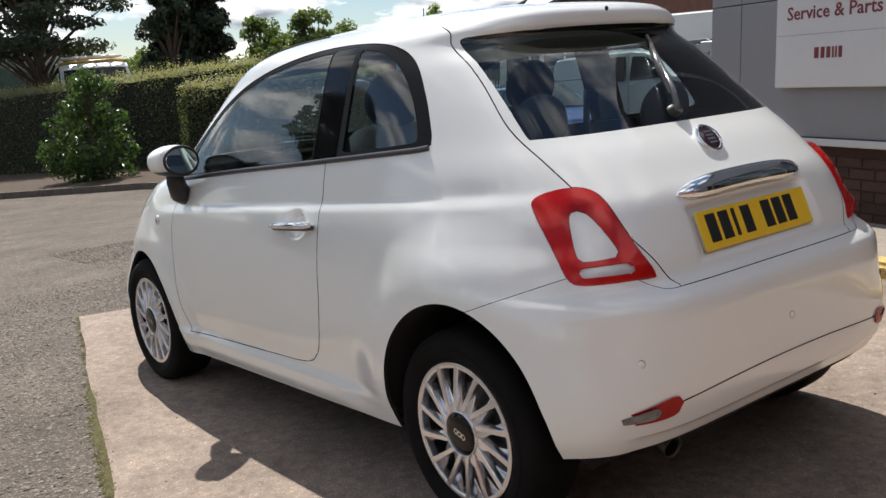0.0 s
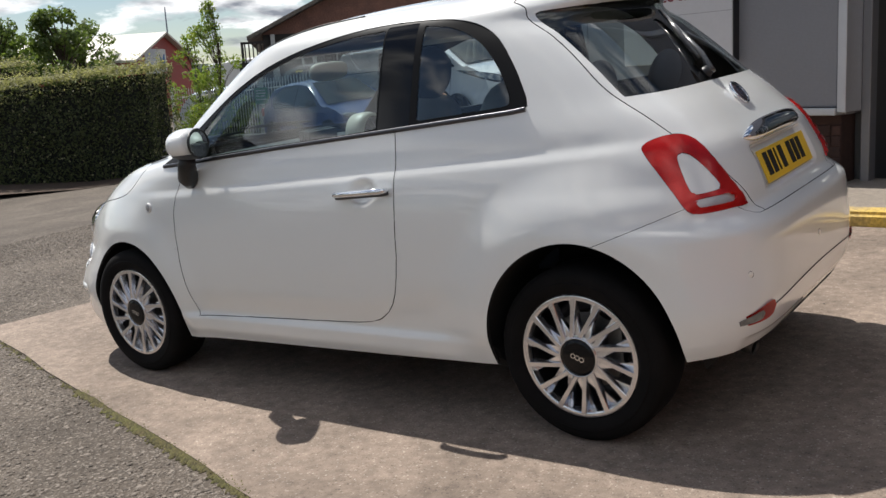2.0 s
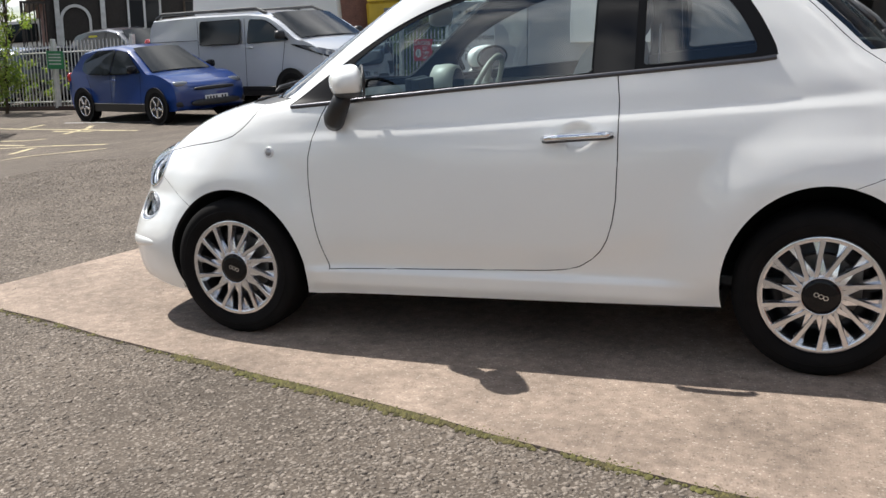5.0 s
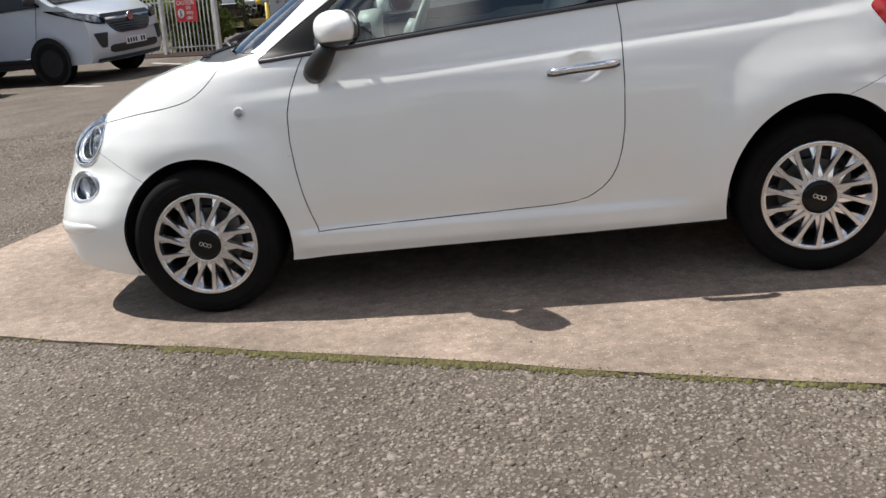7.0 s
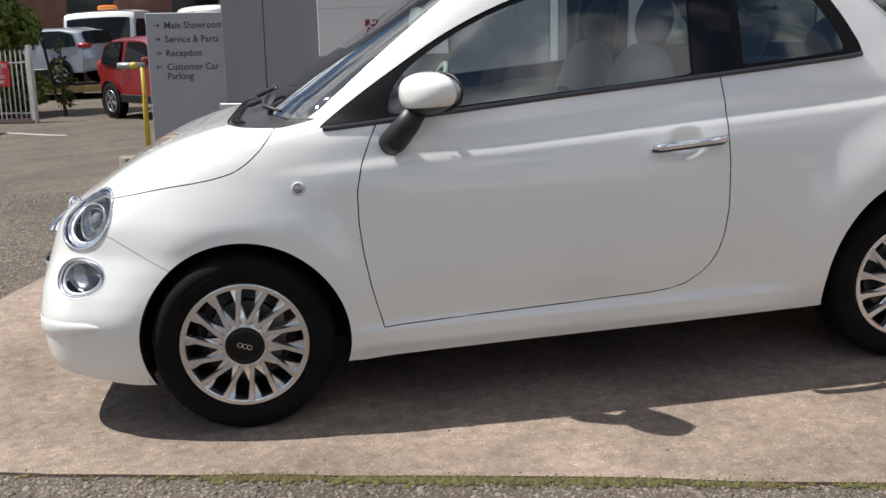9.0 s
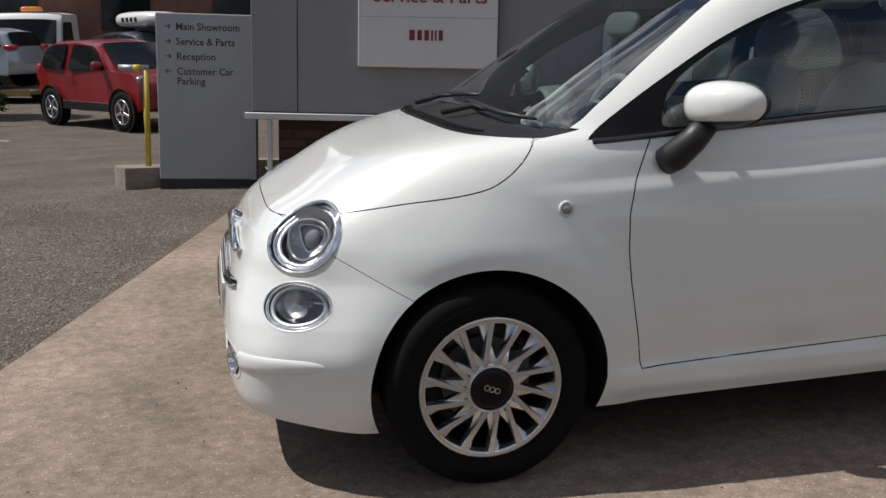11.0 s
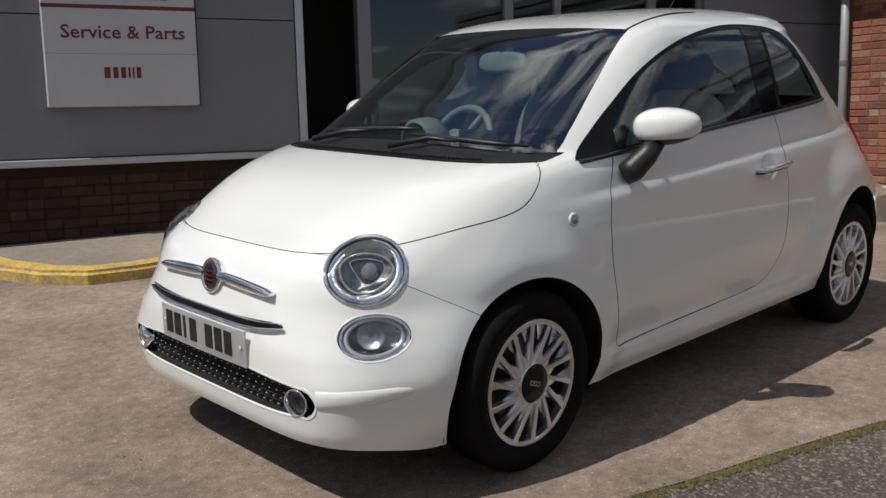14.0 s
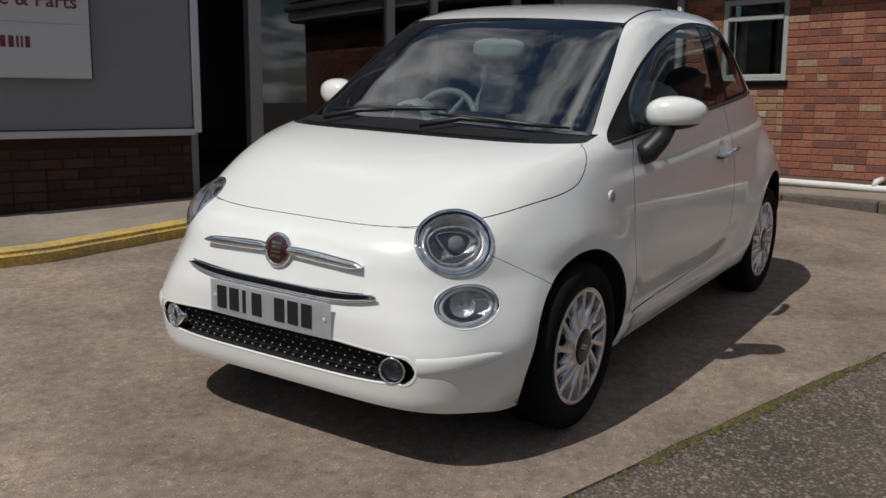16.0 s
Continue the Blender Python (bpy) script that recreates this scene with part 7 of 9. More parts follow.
# ---- planting ----
def leaf_mat(name, a, b, rough=.55, glow=.4):
    m = bpy.data.materials.new(name)
    nt, s = nodes_of(m)
    L = nt.links.new
    g = nt.nodes.new("ShaderNodeNewGeometry")
    mx = nt.nodes.new("ShaderNodeMixRGB")
    mx.inputs["Color1"].default_value, mx.inputs["Color2"].default_value = (*a, 1), (*b, 1)
    L(g.outputs["Random Per Island"], mx.inputs["Fac"])
    L(mx.outputs["Color"], s.inputs["Base Color"])
    # thin leaves let some light through
    tl = nt.nodes.new("ShaderNodeBsdfTranslucent")
    warm = nt.nodes.new("ShaderNodeMixRGB"); warm.blend_type = 'MULTIPLY'; warm.inputs["Fac"].default_value = 1
    warm.inputs["Color2"].default_value = (1.6, 1.7, .8, 1)
    L(mx.outputs["Color"], warm.inputs["Color1"]); L(warm.outputs["Color"], tl.inputs["Color"])
    both = nt.nodes.new("ShaderNodeMixShader"); both.inputs[0].default_value = glow
    out = nt.nodes["Material Output"]
    L(s.outputs[0], both.inputs[1]); L(tl.outputs[0], both.inputs[2]); L(both.outputs[0], out.inputs["Surface"])
    s.inputs["Roughness"].default_value = rough
    s.inputs["Specular IOR Level"].default_value = .35
    s.inputs["Subsurface Weight"].default_value = 0.0
    return m


def leaves(spots, size, rng, lean=.6):
    """Many small bent leaves: (place, outward) pairs to vertices and faces."""
    vs, fs = [], []
    for p, n in spots:
        n = (n + Vector((rng.gauss(0, lean), rng.gauss(0, lean), rng.gauss(.25, lean)))).normalized()
        u = n.cross(Vector((rng.gauss(0, 1), rng.gauss(0, 1), rng.gauss(0, 1)))).normalized()
        w = n.cross(u)
        s = size * rng.uniform(.6, 1.35)
        i = len(vs)
        vs += [p - u * s * .5, p + w * s * .28 + n * s * .1, p + u * s * .55, p - w * s * .28 + n * s * .1]
        fs.append((i, i + 1, i + 2, i + 3))
    return vs, fs


M_BARK = mat("bark", (.09, .065, .045), .95, var=.5, scale=9, fine=.4, fscale=50, bump=.01, bscale=25)
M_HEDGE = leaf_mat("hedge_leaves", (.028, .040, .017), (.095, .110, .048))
M_HEDGETOP = leaf_mat("bleached_sunlit_hedge_tips", (.15, .15, .085), (.33, .31, .20))
M_SHRUB = leaf_mat("shrub_leaves", (.022, .048, .014), (.075, .125, .040), .30)
M_PINE = leaf_mat("dark_pine_needles", (.012, .020, .012), (.035, .050, .025), glow=.15)
M_LEAF = leaf_mat("broad_leaves", (.058, .092, .026), (.15, .195, .062))
M_BRIGHT = leaf_mat("bright_leaves", (.10, .17, .03), (.26, .30, .08))
M_CONIFER = leaf_mat("yellow_green_conifer", (.07, .11, .025), (.24, .28, .08))
M_HEDGECORE = mat("hedge_inside_shade", (.010, .012, .007), .95)
M_SOIL = mat("dry_soil", (.072, .044, .026), .95, var=.5, scale=5, fine=.4, fscale=40, bump=.01, bscale=20)


def hedge(a, b, deep, high, seed, label, density=900, lumpy=.17, tips=.06):
    """A clipped hedge along a line, deep away from the camera, with a top paler from bleaching and painted sunlight."""
    rng = random.Random(seed)
    a, b = Vector((*a, 0)), Vector((*b, 0))
    ln = (b - a).length
    d = (b - a).normalized()
    back = Vector((d.y, -d.x, 0))
    if back.x * .6 - back.y * .8 < 0:
        back = -back
    mid = (a + b) / 2
    base = thing("hedge", label, "hedge", Matrix.Translation(site(mid.x, mid.y)), group="hedges")
    inv = base.matrix_basis.inverted()

    def place(s, q, z):
        p = a + d * s + back * q
        w = site(p.x, p.y) + Vector((0, 0, z))
        return inv @ w
    # near-black box put in for the shade between the leaves
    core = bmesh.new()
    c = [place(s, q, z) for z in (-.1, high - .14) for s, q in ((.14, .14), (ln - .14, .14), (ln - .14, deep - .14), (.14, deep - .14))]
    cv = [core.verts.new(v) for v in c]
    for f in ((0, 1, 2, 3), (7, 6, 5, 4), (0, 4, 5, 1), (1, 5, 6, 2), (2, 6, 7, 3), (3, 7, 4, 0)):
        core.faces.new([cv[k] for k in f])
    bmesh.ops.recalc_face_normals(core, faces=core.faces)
    part("shade_core", core, M_HEDGECORE, base, "near-black box for the shade inside")
    side, top = [], []

    def lump(s, z):
        return lumpy * noise.noise(Vector((s * .9 + seed, z * 1.1, seed))) + .05 * noise.noise(Vector((s * 3.1, z * 3.3, seed + 5)))
    for face, area in (("front", ln * high), ("end0", deep * high), ("end1", deep * high)):
        for _ in range(int(area * density)):
            z = rng.uniform(.02, high)
            depth = abs(rng.gauss(0, .05))
            if face == "front":
                s = rng.uniform(0, ln)
                p, n = place(s, depth - lump(s, z), z), -back
            else:
                q = rng.uniform(0, deep)
                s = depth - lump(q, z) if face == "end0" else ln - depth + lump(q, z)
                p, n = place(s, q, z), (-d if face == "end0" else d)
            # pale leaves gather at the top and one end, sunlight in their colour
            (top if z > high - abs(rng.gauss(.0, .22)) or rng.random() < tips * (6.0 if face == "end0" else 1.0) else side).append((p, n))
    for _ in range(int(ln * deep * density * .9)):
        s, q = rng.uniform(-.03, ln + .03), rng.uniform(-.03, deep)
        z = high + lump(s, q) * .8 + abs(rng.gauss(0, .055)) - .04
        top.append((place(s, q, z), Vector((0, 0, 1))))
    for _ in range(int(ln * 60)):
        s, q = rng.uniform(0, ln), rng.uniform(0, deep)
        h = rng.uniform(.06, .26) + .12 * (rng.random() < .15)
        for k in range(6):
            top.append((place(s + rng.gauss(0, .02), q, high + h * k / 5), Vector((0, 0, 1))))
    mesh_ob("foliage", *leaves(side, .062, rng), M_HEDGE, base, "dense dark green leaves", smooth=False)
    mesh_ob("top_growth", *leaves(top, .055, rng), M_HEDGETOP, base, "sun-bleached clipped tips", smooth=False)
    return base


hedge((12.75, -8.15), (16.3, -5.75), 1.5, 2.08, 3, "thick clipped hedge with bleached, sunlit-toned top beside the road", 900, .18, .05)
hedge((17.6, -7.8), (30.0, -4.0), 1.4, 2.55, 5, "long dark hedge behind the planting bed", 420, .20)


def blob_spots(centres, rng, per):
    out = []
    for c, r, squash in centres:
        for _ in range(int(per * r * r)):
            v = Vector((rng.gauss(0, 1), rng.gauss(0, 1), rng.gauss(0, 1))).normalized()
            k = rng.uniform(.55, 1.05)
            out.append((c + Vector((v.x * r * k, v.y * r * k, v.z * r * squash * k)), v))
    return out


def tree(name, label, x, y, high, spread, material, seed, trunk_r=.16, leaf=.16, clumps=26, low=.35, per=520, squash=.75, kind_="broad"):
    rng = random.Random(seed)
    base = thing(name, label, "tree" if high > 2.8 else "shrub", Matrix.Translation(site(x, y)), group=name.replace("_", " ") + "s")
    bm = bmesh.new()
    tip = Vector((rng.uniform(-.2, .2), rng.uniform(-.2, .2), high * .8))
    tube_bm([(0, 0, -.2), tip * .3 + Vector((.05, 0, 0)), tip * .65, tip], [trunk_r * 1.25, trunk_r, trunk_r * .6, trunk_r * .2], 9, bm=bm)
    cs = []
    for k in range(clumps):
        a = rng.uniform(0, 6.283)
        t = rng.uniform(0, 1)
        z = high * (low + (1 - low) * t)
        if kind_ == "cone":
            r = spread * (1 - t) ** .8 * rng.uniform(.35, 1.0)
        elif kind_ == "tiers":
            t = round(t * 5) / 5
            z = high * (low + (1 - low) * t) + rng.uniform(-.2, .2)
            r = spread * (1 - .55 * t) * rng.uniform(.2, 1.0)
        else:
            r = spread * math.sqrt(max(.05, 1 - (2 * t - .9) ** 2)) * rng.uniform(.25, .95)
        c = Vector((r * math.cos(a), r * math.sin(a), z))
        start = tip * max(.2, min(.95, (z / high) * .8))
        tube_bm([start, (start + c) / 2 + Vector((0, 0, .1)), c], [trunk_r * .32, trunk_r * .2, .012], 5, bm=bm, caps=False)
        cs.append((c, spread * rng.uniform(.20, .36) * (1.1 - .4 * t), squash))
    part("trunk", bm, M_BARK, base, "rough brown trunk and limbs", smooth=True)
    mesh_ob("crown", *leaves(blob_spots(cs, rng, per), leaf, rng), material, base, "uneven leafy crown", smooth=False)
    return base


tree("shrub", "glossy green laurel shrub in the planting bed", 19.4, -4.9, 2.6, 1.10, M_SHRUB, 11, .05, .11, 52, .06, 1300, .9)
tree("shrub", "glossy green laurel shrub in the planting bed", 23.0, -2.6, 2.4, 1.2, M_SHRUB, 12, .05, .12, 30, .12, 700, .9)
# conifers and trees beyond the hedges
tree("pine_tree", "tall dark pine with spreading tiers", 36.5, -14.9, 9.0, 2.0, M_PINE, 21, .3, .28, 210, .03, 620, .7)
tree("pine_tree", "tall dark pine with spreading tiers", 34.5, -13.3, 8.0, 1.3, M_PINE, 22, .3, .28, 140, .03, 620, .7)
tree("pine_tree", "tall dark pine with spreading tiers", 29.2, -6.7, 8.0, 3.4, M_PINE, 23, .24, .17, 62, .50, 330, .25, "tiers")
for i_, (x_, y_, h_, r_) in enumerate(((36.2, -18.2, 5.3, 1.9), (34.6, -20.2, 5.5, 1.9), (42, -22.5, 5.2, 2.3), (44, -27.5, 5.4, 2.6), (50, -26, 4.8, 2.8), (55, -36, 4.6, 3.0), (58, -33, 4.2, 3.0), (62, -45, 4.4, 3.2), (40, -14, 4.2, 2.2), (48, -14, 4.0, 2.4), (52, -19, 4.4, 2.6))):
    tree("tree", "leafy green roadside tree", x_, y_, h_, r_, M_LEAF, 40 + i_, .16, .20, 40, .15, 480)
tree("young_tree", "slender bright green sapling by the fence", 16.4, -12.9, 3.6, .70, M_BRIGHT, 31, .03, .085, 60, .10, 1700, .9)
tree("young_tree", "slender bright green sapling by the fence", 17.6, -13.2, 2.9, .7, M_BRIGHT, 32, .03, .085, 40, .10, 1500, .9)
tree("conifer_bush", "bushy yellow-green conifer behind the fence", 7.34, -17.25, 4.4, 1.0, M_CONIFER, 33, .07, .13, 150, .03, 2600, .9)
tree("shrub", "dark shrub behind the fence end", 5.87, -16.4, 1.5, .35, M_HEDGE, 34, .03, .09, 24, .10, 1500, .9)
for i_, (x_, y_) in enumerate(((18.9, -14.3), (18.0, -14.2), (15.9, -14.1), (17.0, -14.4))):
    tree("shrub", "weedy green shrub at the fence", x_, y_, 1.2, .55, M_BRIGHT, 60 + i_, .02, .09, 14, .1, 700, .8)
tree("pine_tree", "tall dark pine with spreading tiers", 15.5, 10.5, 8.5, 2.6, M_PINE, 24, .35, .30, 110, .12, 420, .6)
# trees on the near side, seen in the car's glass
for i_, (x_, y_, h_, r_) in enumerate(((-14, 26, 9, 3.4), (-26, 22, 8, 3.2), (3, 34, 7, 3.4), (16, 30, 8, 3.6), (-36, 30, 9, 4.0), (30, 24, 7, 3.4))):
    tree("tree", "leafy green tree across the yard", x_, y_, h_, r_, M_LEAF, 80 + i_, .22, .34, 30, .3, 150)




def build_bed():
    # the flush end past the kerb puts the hedge's shadow into dark soil
    outer = [(21.0, -1.6), (19.3, -2.85), (17.9, -3.9), (16.5, -4.95), (14.6, -5.4), (13.0, -6.5), (12.2, -7.6), (12.7, -8.9)]
    inner = [(29, -4.5), (26, -6.0), (22, -7.0), (19, -8.0), (17, -8.4), (15.5, -8.8), (14.2, -9.2), (13.4, -9.6)]
    bm = bmesh.new()
    rows = [[bm.verts.new(site(*Vector(a).lerp(Vector(b), k / 6), (.10 + .05 * (k > 0)) * (1 if i < 5 else .03))) for k in range(7)] for i, (a, b) in enumerate(zip(outer, inner))]
    for a, b in zip(rows, rows[1:]):
        for k in range(6):
            bm.faces.new((a[k], a[k + 1], b[k + 1], b[k]))
    bmesh.ops.recalc_face_normals(bm, faces=bm.faces)
    tagged(part("planting_bed_and_shadow", bm, M_SOIL, None, smooth=True), "dry brown planting bed with leaf litter, its flush end for hedge shadow", "ground", kind="structure")
    kb = thing("bed_kerb", "low concrete kerb round the planting bed", "kerb", None, kind="structure")
    for a, b in zip(outer[:5], outer[1:5]):
        n = max(1, round((Vector(b) - Vector(a)).length / .9))
        for k in range(n):
            p, q = Vector(a).lerp(Vector(b), k / n), Vector(a).lerp(Vector(b), (k + 1) / n)
            d = (q - p).normalized()
            p, q = p + d * .005, q - d * .005
            s = Vector((-d.y, d.x)) * .06
            bm = bmesh.new()
            top = [bm.verts.new(site(*w, .13)) for w in (p + s, q + s, q - s, p - s)]
            bot = [bm.verts.new(site(*w, -.1)) for w in (p + s, q + s, q - s, p - s)]
            bm.faces.new(top)
            for j in range(4):
                bm.faces.new((bot[j], bot[(j + 1) % 4], top[(j + 1) % 4], top[j]))
            bmesh.ops.recalc_face_normals(bm, faces=bm.faces)
            bmesh.ops.bevel(bm, geom=[e for e in bm.edges if e.verts[0] in top and e.verts[1] in top], offset=.015, segments=2, affect='EDGES')
            part("kerbstone", bm, M_KERBDARK, kb)


build_bed()
# far hill
bm_ = bmesh.new()
r_ = []
for i_ in range(41):
    a_ = radians(-60 + 75 * i_ / 40)
    h_ = 22 + 34 * math.exp(-((i_ - 27) / 6.0) ** 2) + 4 * noise.noise(Vector((i_ * .3, 0, 0)))
    r_.append([bm_.verts.new((880 * math.cos(a_), 880 * math.sin(a_), -20)), bm_.verts.new((900 * math.cos(a_), 900 * math.sin(a_), h_ * .55)), bm_.verts.new((940 * math.cos(a_), 940 * math.sin(a_), h_))])
for a_, b_ in zip(r_, r_[1:]):
    for k_ in range(2):
        bm_.faces.new((a_[k_], b_[k_], b_[k_ + 1], a_[k_ + 1]))
bmesh.ops.recalc_face_normals(bm_, faces=bm_.faces)
tagged(part("backdrop_hill", bm_, mat("hazy_wooded_hill", (.035, .055, .038), .95, var=.4, scale=.02, fine=.3, fscale=.2), None, smooth=True), "wooded hill in the distance", "hill", kind="structure")
# ---- yard: fences, vehicles, buildings beyond ----
M_FENCE = mat("white_fence_paint", (.62, .62, .60), .5, var=.2, scale=6, col2=(.45, .44, .42))


def fence(a, b, high, label, posts):
    a, b = Vector((*a, 0)), Vector((*b, 0))
    ln = (b - a).length
    turn = math.degrees(math.atan2(b.y - a.y, b.x - a.x))
    f = thing("palisade_fence", label, "fence", upright(a.x, a.y, turn), group="palisade fences")
    inv = f.matrix_basis.inverted()
    pale = sheet_bm([(-.012, .05), (.012, .05), (.012, high - .06), (0, high), (-.012, high - .06)], .012)
    me = bpy.data.meshes.new("pale")
    pale.to_mesh(me)
    pale.free()
    me.materials.append(M_FENCE)
    d = (b - a).normalized()

    def foot(s):
        p = a + d * s
        return inv @ site(p.x, p.y)
    n = int(ln / .115)
    for k in range(n + 1):
        ob = new("pale", me)
        ob.parent = f
        ob.matrix_basis = Matrix.Translation(foot(k * ln / n))
    for z in (.18, high - .25):
        part("rail", tube_bm([foot(0) + Vector((0, .03, z)), foot(ln / 2) + Vector((0, .03, z)), foot(ln) + Vector((0, .03, z))], .02, 6), M_FENCE, f)
    for s in posts:
        part("post", box_bm((.085, .085, high + .12), foot(s * ln) + Vector((0, -.02, high / 2)), .01), M_FENCE, f)
    return f


fence((19.6, -14.05), (13.0, -13.35), 1.58, "white steel palisade fence with pointed pales", (0, .28, .62, 1))
fence((10.72, -17.3), (6.12, -15.1), 1.38, "white steel palisade fence beside the parking bays", (0, .35, .70, 1))
wall_ = thing("fence_plinth", "low dark brick plinth under the fence", "wall", None, kind="structure")
for a_, b_ in (((19.6, -14.05), (13.0, -13.35)), ((10.72, -17.3), (6.12, -15.1))):
    p_, q_ = site(*a_), site(*b_)
    part("plinth", tube_bm([p_, (p_ + q_) / 2, q_], .09, 6), M_BRICKDARK, wall_)

gs_ = thing("fence_notice", "green notice board with pale lines on the fence", "sign", upright(15.35, -13.50, 174))
slab("board", -.26, .26, -.05, -.03, .95, 1.36, mat("green_board", (.03, .20, .08), .5, var=.1), gs_)
for z_ in (1.27, 1.20, 1.13, 1.05):
    slab("line_bar", -.20, .20, -.053, -.0505, z_, z_ + .03, M_FENCE, gs_)
cs_ = thing("caution_sign", "red caution sign with white words on the fence", "sign", upright(6.80, -15.42, 154.4))
slab("board", -.29, .29, -.075, -.055, .70, 1.17, mat("red_board", (.48, .03, .035), .5, var=.1), cs_)
part("lettering", text_bm("CAUTION", .125), M_FENCE, cs_, matrix=Matrix.Translation((-.265, -.077, 1.04)) @ Matrix.Diagonal((.90, 1, 1, 1)))
part("disc", lathe_bm([(0, 0), (.095, 0), (.095, .002), (0, .002)], 24), M_FENCE, cs_, matrix=Matrix.Translation((-.15, -.080, .87)))
part("lettering", text_bm("5", .16), M_INK, cs_, matrix=Matrix.Translation((-.19, -.0825, .815)))
for k_, w_ in enumerate(("SITE", "SPEED", "LIMIT")):
    part("lettering", text_bm(w_, .09), M_FENCE, cs_, matrix=Matrix.Translation((.0, -.077, .945 - k_ * .10)) @ Matrix.Diagonal((.85, 1, 1, 1)))

M_CARGLASS = mat("dark_vehicle_glass", (.010, .012, .014), .05, coat=0.0, spec=.25)
M_LAMPCLEAR = mat("vehicle_lamp", (.22, .23, .25), .12, .5, coat=.8, var=.4, scale=9)
M_TAILRED = mat("vehicle_tail_lamp", (.40, .02, .02), .15, coat=1.0)


def fillet(pts, r=.05, steps=4):
    """A polygon with its corners rounded by r."""
    out, n = [], len(pts)
    for i in range(n):
        a, b, c = (Vector(pts[j % n]) for j in (i - 1, i, i + 1))
        k = min(r, (a - b).length * .45, (c - b).length * .45)
        p, q = b + (a - b).normalized() * k, b + (c - b).normalized() * k
        for t in np.linspace(0, 1, steps):
            out.append(tuple((1 - t) ** 2 * p + 2 * t * (1 - t) * b + t * t * q))
    return out


